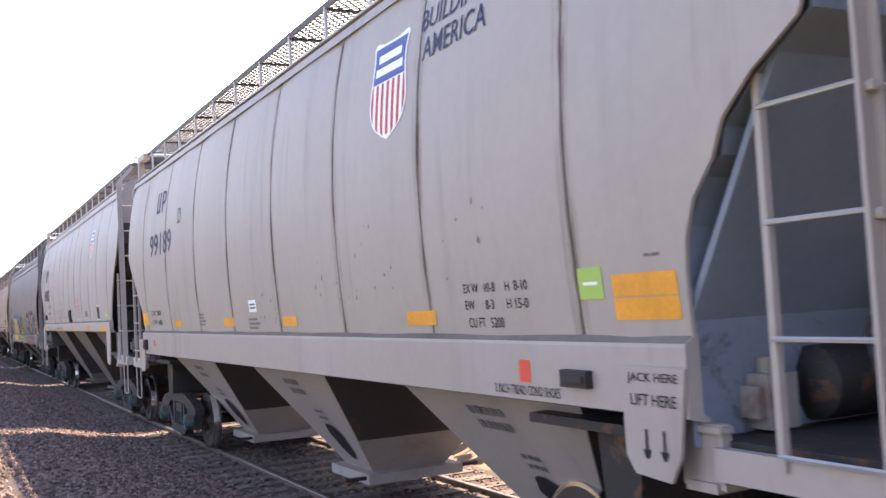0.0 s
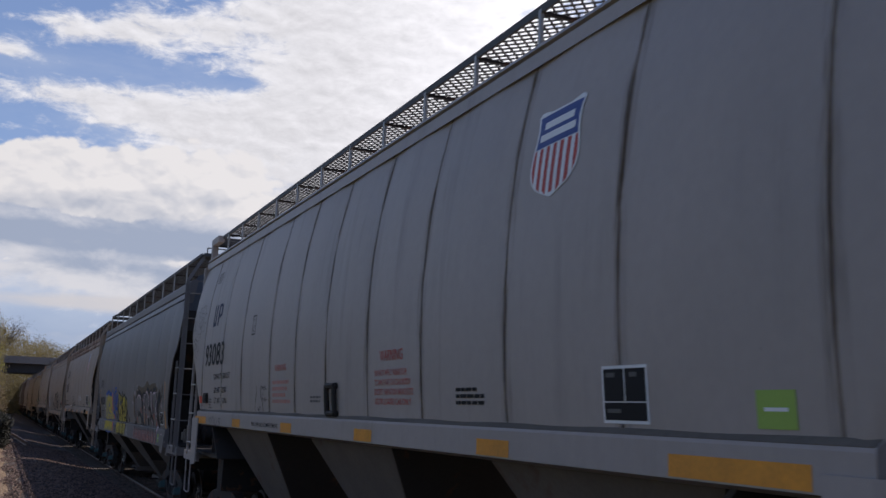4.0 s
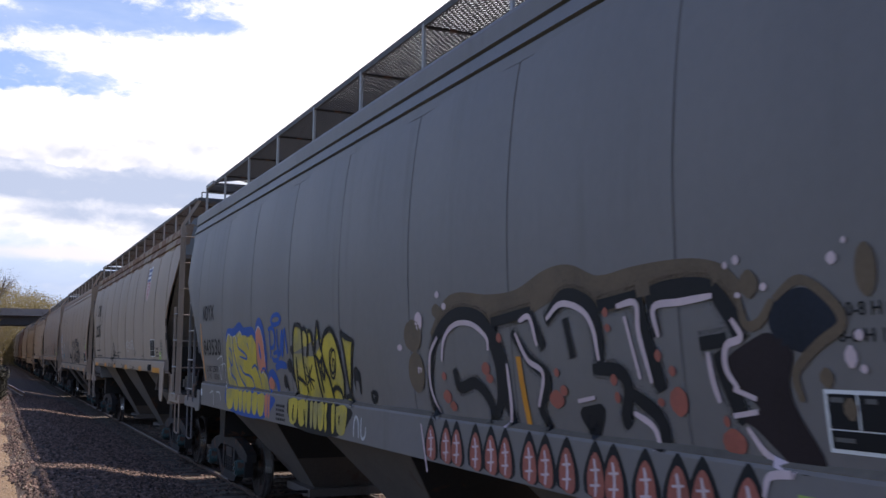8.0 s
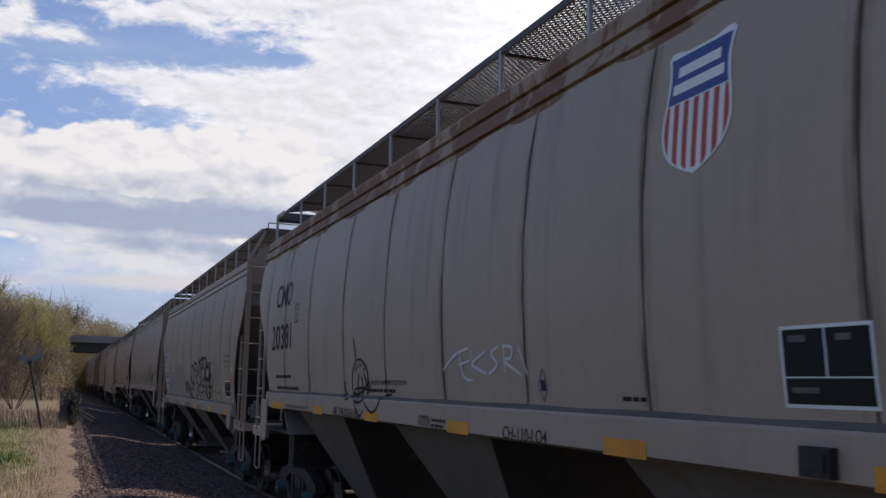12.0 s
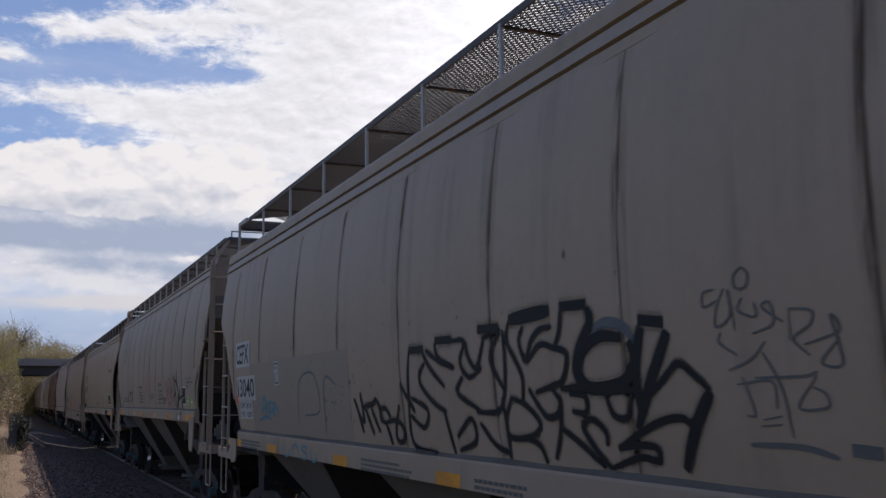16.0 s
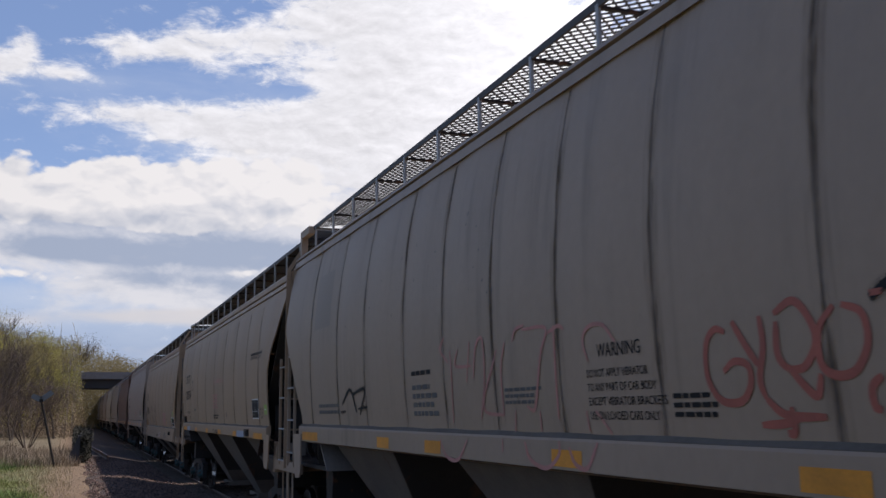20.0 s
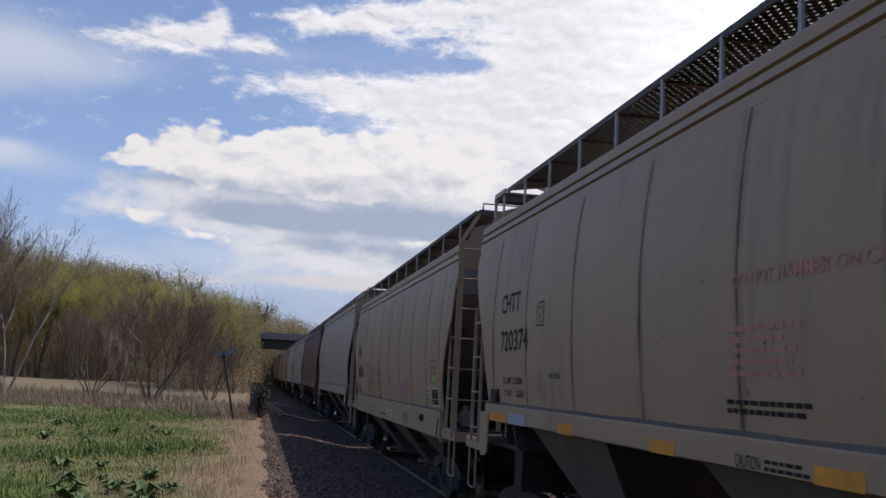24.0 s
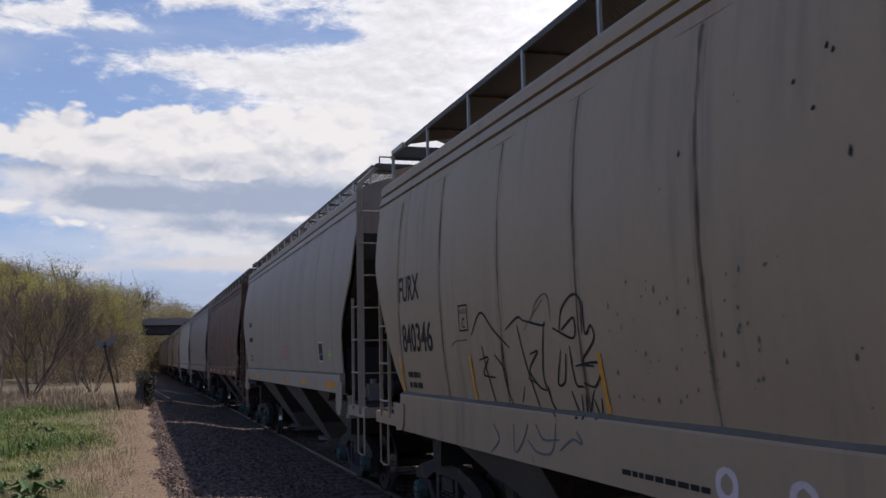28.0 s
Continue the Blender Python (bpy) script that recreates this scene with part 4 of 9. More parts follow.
H = add_car("h", 132.4, 148.95, (0.80, 1.31), 3.88, 8, 2.3, 1.5, ((4.5, 0), (3.06, -0.1), (2.76, 0.16), (2.64, 0.25), (2.26, 0.57), (1.85, 0.78), (1.34, 0.83), (1.2, 0.75)), ((4.5, 0), (3.1, 0.05), (2.85, 0.18), (1.65, 0.94), (1.2, 1.33)),
            paint=PAINTS["sand"], zero=149.1, end_mat="end_dust", mesh=(0.055, 0.013, 0.012), lines=(133.42, 134.85, 136.73, 138.54, 140.3, 142.1, 143.83, 145.7, 147.56), top=4.79, chord=(3.84, 4.11, 3.96, 4.28), posts=(135.43, 1.69), label="cream covered hopper car with a black scrawled tag")
y0 = 150.45
for i, (colour, long, words) in enumerate((("beige", 17.3, "pale grey covered hopper car with orange reflectors"), ("brown", 16.0, "rust brown covered hopper car further down the train"), ("grey", 17.3, "grey covered hopper car further down the train"),
                                          ("white", 17.3, "white covered hopper car further down the train"), ("beige", 17.3, "beige covered hopper car far down the train"), ("cream", 17.3, "cream covered hopper car far down the train"),
                                          ("slate", 17.3, "dark grey covered hopper car far down the train"), ("beige", 17.3, "beige covered hopper car far down the train"), ("cream", 17.3, "cream covered hopper car far down the train"), ("grey", 17.3, "grey covered hopper car far down the train"))):
    add_car("tail", y0, y0 + long, (1.15, 1.5), 4.3 if i != 1 else 4.2, 9, paint=PAINTS[colour], label=words)
    y0 += long + 1.35


# ---------------------------------------------------------------- lettering, labels and paint on the cars
M["yellow"] = material("yellow_spray", (0.56, 0.42, 0.03), 0.5, grain=0.35, size=2.5, second=(0.34, 0.28, 0.09), second_at=(0.44, 0.62))
M["spray_blue"] = material("blue_spray", (0.02, 0.09, 0.36), 0.5, grain=0.25, shine=0.15)
M["spray_teal"] = material("teal_spray", (0.05, 0.20, 0.26), 0.6, grain=0.3)
M["spray_pink"] = material("pale_pink_spray", (0.62, 0.48, 0.50), 0.6, grain=0.2)
M["spray_rose"] = material("rose_spray", (0.50, 0.17, 0.22), 0.6, grain=0.3)
M["spray_salmon"] = material("salmon_spray", (0.62, 0.20, 0.11), 0.6, grain=0.25)
M["spray_brown"] = material("brown_spray", (0.13, 0.09, 0.055), 0.7, grain=0.4)
M["spray_red"] = material("faded_red_spray", (0.36, 0.10, 0.07), 0.6, grain=0.3)
M["spray_grey"] = material("grey_spray", (0.13, 0.14, 0.15), 0.6, grain=0.3, shine=0.15)
M["spray_black"] = material("black_spray", (0.02, 0.02, 0.022), 0.6, grain=0.3, shine=0.15)
M["spray_white"] = material("white_spray", (0.55, 0.55, 0.55), 0.6, grain=0.2)
M["spray_dark"] = material("maroon_black_spray", (0.028, 0.02, 0.022), 0.6, grain=0.4, shine=0.15)
M["spray_navy"] = material("navy_black_spray", (0.02, 0.024, 0.034), 0.6, grain=0.4, shine=0.15)
M["patch"] = material("overpaint", (0.285, 0.222, 0.172), 0.6, grain=0.1, size=1.5)
M["decal"] = material("white_decal", (0.44, 0.43, 0.42), 0.5, grain=0.12)
M["faint"] = material("faded_ink", (0.13, 0.125, 0.12), 0.6, grain=0.3, shine=0.15)
M["faint_red"] = material("faded_red_ink", (0.45, 0.20, 0.17), 0.6, grain=0.3)
M["ice"] = material("pale_blue_paint", (0.33, 0.37, 0.44), 0.55, grain=0.15)
M["own_cream"] = PAINTS["cream"]


def strips(bm, car, a0, a1, za, b0, b1, zb, off):
    """One level strip of paint, cut short enough to follow the sheet."""
    n = max(1, math.ceil(max(abs(a1 - a0), abs(b1 - b0)) / 0.06))
    for i in range(n):
        u, v = i / n, (i + 1) / n
        bm.faces.new([bm.verts.new(car.on_side(p, z, off)) for p, z in ((a0 + (a1 - a0) * u, za), (a0 + (a1 - a0) * v, za), (b0 + (b1 - b0) * v, zb), (b0 + (b1 - b0) * u, zb))])


def skin(car, rows, name, mat, off=0.004, label=""):
    """Quads laid on the near side: rows of (z, [(u0, u1), ...]), joined row to row."""
    bm = bmesh.new()
    for (za, spans_a), (zb, spans_b) in zip(rows, rows[1:]):
        for (a0, a1), (b0, b1) in zip(spans_a, spans_b):
            if abs(a0 - a1) + abs(b0 - b1) < 1e-4:
                continue
            strips(bm, car, a0, a1, za, b0, b1, zb, off)
    bmesh.ops.remove_doubles(bm, verts=bm.verts, dist=1e-5)
    return part(name, bm, mat, car.root, label)


def plate(car, u0, u1, z0, z1, mat, name="reflector", label="", off=0.005, lean=0.0):
    n = max(1, int((z1 - z0) / 0.12))
    return skin(car, [(z0 + (z1 - z0) * i / n, [(u0 + lean * (1 - i / n), u1 + lean * (1 - i / n))]) for i in range(n + 1)], name, mat, off, label)


def bars(car, u0, u1, z0, z1, lines, mat="faint", name="lettering", label="small lettering too fine to read"):
    """Writing that cannot be read: broken bars of its size."""
    rng = random.Random(int(u0 * 100) + lines)
    bm = bmesh.new()
    step = (z1 - z0) / lines
    for i in range(lines):
        z = z1 - step * (i + 1) + step * 0.18
        u = u0
        end = u1 - (u1 - u0) * rng.uniform(0, 0.3)
        while u < end:
            w = min(rng.uniform(0.5, 1.6) * step + 0.03, end - u + 0.01)
            bm.faces.new([bm.verts.new(car.on_side(a, b, 0.005)) for a, b in ((u, z), (u + w, z), (u + w, z + step * 0.55), (u, z + step * 0.55))])
            u += w + step * 0.3
    return part(name, bm, M[mat], car.root, label)


def letters(car, body, u0, u1, z0, z1, mat="black", bold=None, off=0.007, name="lettering"):
    """Words set in a box on the near side; they read from the far end to the near one."""
    cu = bpy.data.curves.new("lettering", "FONT")
    cu.body, cu.offset, cu.resolution_u = body, (0.012 if z1 - z0 > 0.2 else 0.003) if bold is None else bold, 3
    tmp = bpy.data.objects.new("lettering", cu)
    me = bpy.data.meshes.new_from_object(tmp)
    bpy.data.objects.remove(tmp)
    bpy.data.curves.remove(cu)
    co = np.empty(len(me.vertices) * 3)
    me.vertices.foreach_get("co", co)
    co = co.reshape(-1, 3)
    lo, hi = co.min(0), co.max(0)
    for v, c in zip(me.vertices, co):
        u = u0 + (c[0] - lo[0]) / (hi[0] - lo[0]) * (u1 - u0)
        z = z0 + (c[1] - lo[1]) / (hi[1] - lo[1]) * (z1 - z0)
        v.co = car.on_side(u, z, off)
    me.materials.clear()
    me.materials.append(M[mat])
    if z1 - z0 < 0.15 or name == "end":
        return part("lettering", me, None, car.root)
    bm = bmesh.new()
    bm.from_mesh(me)
    todo = set(bm.verts)
    while todo:
        island, edge_of = set(), [next(iter(todo))]
        while edge_of:
            v = edge_of.pop()
            if v not in island:
                island.add(v)
                edge_of += [e.other_vert(v) for e in v.link_edges]
        todo -= island
        one = bmesh.new()
        spot = {v: one.verts.new(v.co) for v in island}
        for f in {f for v in island for f in v.link_faces}:
            one.faces.new([spot[v] for v in f.verts])
        part("letter", one, M[mat], car.root)
    bm.free()
    bpy.data.meshes.remove(me)


def end_letters(car, body, x0, x1, z0, z1, mat):
    """Words on the near end's panel."""
    ob = letters(car, body, 0, 1, 3.0, 4.0, mat, name="end")
    lo_y, lo_z = max(v.co.y for v in ob.data.vertices), min(v.co.z for v in ob.data.vertices)
    for v in ob.data.vertices:
        u, w = lo_y - v.co.y, v.co.z - lo_z
        v.co = (x0 + u * (x1 - x0), car.n - 0.006, z0 + w * (z1 - z0))


def spray(car, lines, box_, width, mat, off=0.006, name="graffiti", label="", steps=6, taper=0.4):
    """Freehand lines in a unit box, laid on the near side as bands of paint."""
    u0, u1, z0, z1 = box_
    first = None
    for line in lines:
        bm = bmesh.new()
        path = [Vector((u0 + p[0] * (u1 - u0), z0 + p[1] * (z1 - z0))) for p in smooth_line(line, steps)]
        left, right = [], []
        for i, p in enumerate(path):
            d = (path[min(i + 1, len(path) - 1)] - path[max(i - 1, 0)])
            if d.length < 1e-6:
                d = Vector((1, 0))
            d.normalize()
            e = i / max(len(path) - 1, 1)
            w = width * 0.5 * (1 - taper * abs(2 * e - 1) ** 4)
            q = Vector((-d[1], d[0])) * w
            left.append(bm.verts.new(car.on_side(p[0] + q[0], p[1] + q[1], off)))
            right.append(bm.verts.new(car.on_side(p[0] - q[0], p[1] - q[1], off)))
        for i in range(len(path) - 1):
            bm.faces.new((left[i], left[i + 1], right[i + 1], right[i]))
        ob = part(name, bm, M[mat], car.root, label if first is None else "")
        first = first or ob
    return first


GLYPH = {
    "G": [[(0.9, 0.85), (0.5, 1), (0.1, 0.7), (0.1, 0.2), (0.5, 0), (0.9, 0.15), (0.9, 0.45), (0.5, 0.45)]],
    "Y": [[(0.05, 1), (0.4, 0.55), (0.5, 0.5)], [(0.95, 1), (0.6, 0.5), (0.3, -0.1)]],
    "R": [[(0.15, 0), (0.15, 1), (0.6, 1), (0.8, 0.75), (0.55, 0.5), (0.2, 0.5)], [(0.45, 0.5), (0.9, -0.1)]],
    "O": [[(0.5, 1), (0.1, 0.75), (0.1, 0.25), (0.5, 0), (0.9, 0.25), (0.9, 0.75), (0.5, 1)]],
    "M": [[(0.0, 0.0), (0.1, 1), (0.3, 0.3), (0.45, 1.0), (0.75, -0.1)]],
    "T": [[(0, 0.95), (0.9, 1.05)], [(0.45, 1), (0.6, -0.2)]],
    "E": [[(0.9, 1), (0.2, 0.85), (0.15, 0.1), (0.9, 0)], [(0.2, 0.5), (0.7, 0.52)]],
    "6": [[(0.7, 1.1), (0.25, 0.7), (0.1, 0.25), (0.4, 0), (0.8, 0.2), (0.7, 0.5), (0.25, 0.42)]],
    "K": [[(0.1, 1), (0.15, 0)], [(0.85, 1), (0.2, 0.5), (0.9, 0)]],
    "S": [[(0.85, 0.9), (0.4, 1), (0.15, 0.75), (0.75, 0.4), (0.6, 0.05), (0.1, 0.1)]],
    "arch": [[(0.05, 0), (0.1, 0.7), (0.45, 1), (0.8, 0.7), (0.85, 0)]],
    "hook": [[(0.15, 1), (0.1, 0.3), (0.35, 0), (0.75, 0.15), (0.85, 0.6)]],
    "spike": [[(0.05, 0), (0.45, 1), (0.6, 0.35), (0.9, 0.95), (0.95, 0)]],
    "bend": [[(0.1, 0.95), (0.9, 1), (0.55, 0.55), (0.6, 0.0)]],
    "loop": [[(0.1, 0.1), (0.2, 0.8), (0.6, 1), (0.85, 0.6), (0.55, 0.35), (0.3, 0.5)], [(0.55, 0.35), (0.95, 0)]],
    "blade": [[(0.1, 0.0), (0.2, 1.0), (0.9, 0.85), (0.55, 0.6), (0.85, 0.2), (0.4, 0.0)]],
    "claw": [[(0.9, 0.95), (0.3, 0.8), (0.2, 0.4), (0.7, 0.5), (0.75, 0.1), (0.1, 0.0)]],
}


def row_of(shapes, gap=0.06, slant=0.0, wobble=0.0, seed=1):
    """Shapes set side by side into the unit box."""
    rng = random.Random(seed)
    n = len(shapes)
    out = []
    for i, g in enumerate(shapes):
        dy = rng.uniform(-wobble, wobble)
        for line in GLYPH[g]:
            out.append([((i + gap / 2 + (1 - gap) * x) / n + slant * (y - 0.5) / n, y * (1 - abs(dy)) + dy) for x, y in line])
    return out


def shield(car, u0, u1, z0, z1):
    """A white-edged shield, blue above, striped red and white below; its name becomes two plain bars."""
    w, h, mid = (u1 - u0), (z1 - z0), (u0 + u1) / 2

    def half(v):          # half its width at v, from 0 at the tip to 1 at the top
        marks = ((0.0, 0.0), (0.04, 0.13), (0.09, 0.27), (0.16, 0.39), (0.25, 0.47), (0.36, 0.5), (0.5, 0.485), (0.64, 0.45), (0.78, 0.435), (0.9, 0.455), (1.0, 0.5))
        for (a, p), (b, q) in zip(marks, marks[1:]):
            if v <= b:
                return p + (q - p) * (v - a) / (b - a)
        return 0.5

    def rows(va, vb, grow, n=14):
        return [(z0 + h * (va + (vb - va) * i / n), [(mid - w * (half(va + (vb - va) * i / n) * grow), mid + w * (half(va + (vb - va) * i / n) * grow))]) for i in range(n + 1)]
    skin(car, rows(0.0, 0.97, 1.0, 18), "shield_border", M["white"], 0.005)
    for a, b in ((-0.46, -0.16), (0.16, 0.46)):
        skin(car, [(z0 + h * 0.965, [(mid + w * a, mid + w * b)]), (z0 + h * 1.0, [(mid + w * (a + (0.02 if a < 0 else 0.2)), mid + w * (b - (0.2 if a < 0 else 0.02)))])], "shield_crown", M["white"], 0.005)
    skin(car, [(z, [(a + w * 0.035, b - w * 0.035) for a, b in s]) for z, s in rows(0.58, 0.945, 1.0, 8)], "shield_top", M["blue"], 0.007)
    for i in range(13):
        if i % 2:
            continue
        sa, sb = -0.465 + 0.93 * i / 13, -0.465 + 0.93 * (i + 1) / 13
        strip = []
        for k in range(13):
            v = 0.05 + 0.52 * k / 12
            lim = max(half(v) - 0.035, 0.0)
            strip.append((z0 + h * v, [(mid + w * max(-lim, min(lim, sa)), mid + w * max(-lim, min(lim, sb)))]))
        skin(car, strip, "shield_stripe", M["red"], 0.007)
    for v, k in ((0.82, 0.3), (0.69, 0.36)):
        plate(car, mid - w * k, mid + w * k, z0 + h * (v - 0.04), z0 + h * (v + 0.04), M["white"], "shield_bar", "", 0.009)


def slanted_mark(car, u0, u1, z0, z1, mat):
    """The owner's slanting mark, as plain slanting bars."""
    w, h = u1 - u0, z1 - z0
    for a, b, low, high in ((0.0, 0.13, 0, 1), (0.27, 0.40, 0, 1), (0.58, 0.71, 0, 1), (0.13, 0.27, 0, 0.16), (0.71, 0.88, 0.86, 1), (0.71, 0.88, 0.36, 0.50), (0.88, 1.0, 0.42, 0.94)):
        plate(car, u0 + w * a, u0 + w * b, z0 + h * low, z0 + h * high, M[mat], "owner_mark", "", 0.006)


def clearance_box(car, u0, u1, z0, z1, mat="black"):
    t = 0.018
    for a in ((u0, u1, z0, z0 + t), (u0, u1, z1 - t, z1), (u0, u0 + t, z0, z1), (u1 - t, u1, z0, z1)):
        plate(car, *a, M[mat], "plate_box", "", 0.006)
    w, h = u1 - u0, z1 - z0
    letters(car, "C", u0 + w * 0.36, u1 - w * 0.32, z0 + h * 0.12, z0 + h * 0.5, mat)
    letters(car, "PLATE", u0 + w * 0.15, u1 - w * 0.15, z0 + h * 0.66, z0 + h * 0.82, mat)


def placard(car, u0, u1, z0, z1):
    plate(car, u0, u1, z0, z1, M["white"], "stencil_plate", "white-edged black consolidated stencil plate", 0.005)
    w, h, t = u1 - u0, z1 - z0, 0.018
    for a in ((u0 + t, u0 + w * 0.5 - t / 3, z0 + h * 0.38, z1 - t), (u0 + w * 0.5 + t / 3, u1 - t, z0 + h * 0.38, z1 - t), (u0 + t, u1 - t, z0 + t, z0 + h * 0.36)):
        plate(car, *a, M["black"], "stencil_field", "", 0.008)
    for a in ((u0 + w * 0.1, u0 + w * 0.3, z1 - h * 0.2, z1 - h * 0.12), (u0 + w * 0.62, u0 + w * 0.78, z1 - h * 0.2, z1 - h * 0.12), (u0 + w * 0.1, u0 + w * 0.4, z0 + h * 0.18, z0 + h * 0.25)):
        plate(car, *a, M["faint"], "stencil_mark", "", 0.011)


def tag_label(car, u0, u1, z0, z1, mat="green", words="bright green inspection label"):
    plate(car, u0, u1, z0, z1, M[mat], "inspection_label", words, 0.005)
    w, h = u1 - u0, z1 - z0
    plate(car, u0 + w * 0.2, u1 - w * 0.2, z0 + h * 0.45, z0 + h * 0.55, M["white"], "label_bar", "", 0.008)


def bracket(car, u0, u1, z0, z1):
    """A steel loop bolted on the side."""
    p = [car.on_side(u, z, 0.06) for u, z in ((u0, z0), (u0, z1), (u1, z1), (u1, z0))]
    piece("vibrator_bracket", lambda bm: ([rod(bm, a, b, 0.028, 6) for a, b in zip(p, p[1:] + p[:1])], [rod(bm, a, a + Vector((0.08, 0, 0)), 0.035, 6) for a in p]), M["iron"], car.root, "rusty steel bracket")


def panel_box(car, u0, u1, z0, z1):
    a, b = car.on_side(u0, z0, 0.0), car.on_side(u1, z1, 0.05)
    piece("defect_card_holder", lambda bm: (box(bm, min(a.x, b.x), max(a.x, b.x), b.y, a.y, z0, z1), box(bm, min(a.x, b.x) - 0.012, min(a.x, b.x), b.y + 0.03, a.y - 0.03, z0 + 0.03, z1 - 0.03)), M["iron"], car.root)


def reflectors(car, z0, z1, starts, length=0.5, ends=()):
    for u in starts:
        plate(car, u, u + length, z0, z1, M["orange"])
    for u in ends:
        plate(car, u, u + 1.0, z0, z1, M["orange"])


def sprinkle(car, u0, u1, z0, z1, n, seed, mat="faint"):
    """Chips and bolt stains."""
    rng = random.Random(seed)
    bm = bmesh.new()
    for _ in range(n):
        u, z, s = rng.uniform(u0, u1), rng.uniform(z0, z1), rng.uniform(0.006, 0.018)
        k = rng.uniform(0.8, 2.2)
        bm.faces.new([bm.verts.new(car.on_side(u + a * s, z + b * s * k, 0.005)) for a, b in ((-1, -0.4), (0.2, -1), (1, 0.1), (0.1, 1))])
    part("paint_chips", bm, M[mat], car.root, "small rust chips in the paint")


def mist(name, colour, thick):
    """Overspray: a thin, speckled film of paint that lets the wall show."""
    mat = bpy.data.materials.new(name)
    mat.use_nodes = True
    k = Nodes(mat.node_tree)
    at = k.add("ShaderNodeTexCoord").outputs["Object"]
    film = k.add("ShaderNodeBsdfDiffuse")
    film.inputs[0].default_value = (*colour, 1)
    both = k.add("ShaderNodeMixShader")
    k.put(both.inputs[0], k.span(k.noise(at, 170.0, 3.0, 0.7), 0.62 - thick * 0.4, 0.72 - thick * 0.2))
    k.put(both.inputs[1], k.add("ShaderNodeBsdfTransparent").outputs[0])
    k.put(both.inputs[2], film.outputs[0])
    out = k.add("ShaderNodeOutputMaterial")
    k.put(out.inputs[0], both.outputs[0])
    return mat


def stain(name, colour, most):
    """Rust wash that runs down beside a weld."""
    mat = bpy.data.materials.new(name)
    mat.use_nodes = True
    k = Nodes(mat.node_tree)
    at = k.add("ShaderNodeTexCoord").outputs["Object"]
    film = k.add("ShaderNodeBsdfDiffuse")
    film.inputs[0].default_value = (*colour, 1)
    both = k.add("ShaderNodeMixShader")
    runs = k.noise(k.scaled(at, 1.0, 4.0, 0.6), 2.4, 6.0, 0.65, 0.4)
    k.put(both.inputs[0], k.math("MULTIPLY", k.span(runs, 0.36, 0.72), most))
    k.put(both.inputs[1], k.add("ShaderNodeBsdfTransparent").outputs[0])
    k.put(both.inputs[2], film.outputs[0])
    out = k.add("ShaderNodeOutputMaterial")
    k.put(out.inputs[0], both.outputs[0])
    return mat


M["stain_near"] = stain("rust_wash_by_weld", (0.11, 0.07, 0.045), 0.42)
M["stain_wide"] = stain("thin_rust_wash", (0.13, 0.09, 0.06), 0.22)


def seam_stains(car):
    rng = random.Random(int(car.mid * 10))
    lo, hi = car.sill[1] + 0.02, car.chord[0] - 0.02
    for y in car.lines:
        u = car.zero - y
        for half, mat in ((0.034, "stain_near"), (0.085, "stain_wide")):
            shift = rng.uniform(-0.012, 0.012)
            rows = []
            for i in range(25):
                z = lo + (hi - lo) * i / 24
                a, b = max(u - half + shift, car.zero - car.edge(z, 1) + 0.01), min(u + half + shift, car.zero - car.edge(z, -1) - 0.01)
                rows.append((z, [(a, max(a, b))]))
            skin(car, rows, "seam_stain", M[mat], 0.0015 if half < 0.05 else 0.0)


M["mist_black"] = mist("black_overspray", (0.02, 0.02, 0.022), 0.3)
M["mist_black_thin"] = mist("thin_black_overspray", (0.02, 0.02, 0.022), 0.12)


def stroke(car, points, width, mat, off=0.008, label=""):
    """One freehand line of paint through points (u, z)."""
    if mat == "spray_black" and width > 0.03 and car is not D:
        spray(car, [points], (0.0, 1.0, 0.0, 1.0), width * 1.35 + 0.012, "mist_black", off - 0.0015, "overspray", taper=0.2)
        spray(car, [points], (0.0, 1.0, 0.0, 1.0), width * 1.8 + 0.02, "mist_black_thin", off - 0.003, "overspray", taper=0.2)
    spray(car, [points], (0.0, 1.0, 0.0, 1.0), width, mat, off, label=label, taper=0.35)


def fill(car, points, mat, off=0.006, label=""):
    """A closed patch of paint with a soft outline, cut into level strips."""
    path = [tuple(p) for p in smooth_line(points + points[:1], 5)]
    zs = [p[1] for p in path]
    n = max(3, int((max(zs) - min(zs)) / 0.03))

    def spans(z):
        xs = []
        for (ua, za), (ub, zb) in zip(path, path[1:]):
            if (za <= z) != (zb <= z):
                xs.append(ua + (ub - ua) * (z - za) / (zb - za))
        xs.sort()
        return list(zip(xs[::2], xs[1::2]))
    bm = bmesh.new()
    lo, h = min(zs), (max(zs) - min(zs)) / n
    level = [min(max(lo + h * i, lo + h * 0.06), max(zs) - h * 0.06) for i in range(n + 1)]
    for za, zb in zip(level, level[1:]):
        a, b = spans(za), spans(zb)
        if len(a) != len(b):
            a = b = spans((za + zb) / 2)
        for (a0, a1), (b0, b1) in zip(a, b):
            strips(bm, car, a0, a1, za, b0, b1, zb, off)
    bmesh.ops.remove_doubles(bm, verts=bm.verts, dist=0.0005)
    part("graffiti", bm, M[mat], car.root, label)


def drip(car, ua, ub, low, mat, off):
    """A tongue of paint that hangs down the sill from its ledge."""
    u, r, top = (ua + ub) / 2, abs(ub - ua) / 2, car.sill[1] - 0.035
    fill(car, [(u - r, top), (u - r * 1.02, (top + low) / 2), (u - r * 0.7, low + 0.03), (u, low), (u + r * 0.7, low + 0.03), (u + r * 1.02, (top + low) / 2), (u + r, top)], mat, off)


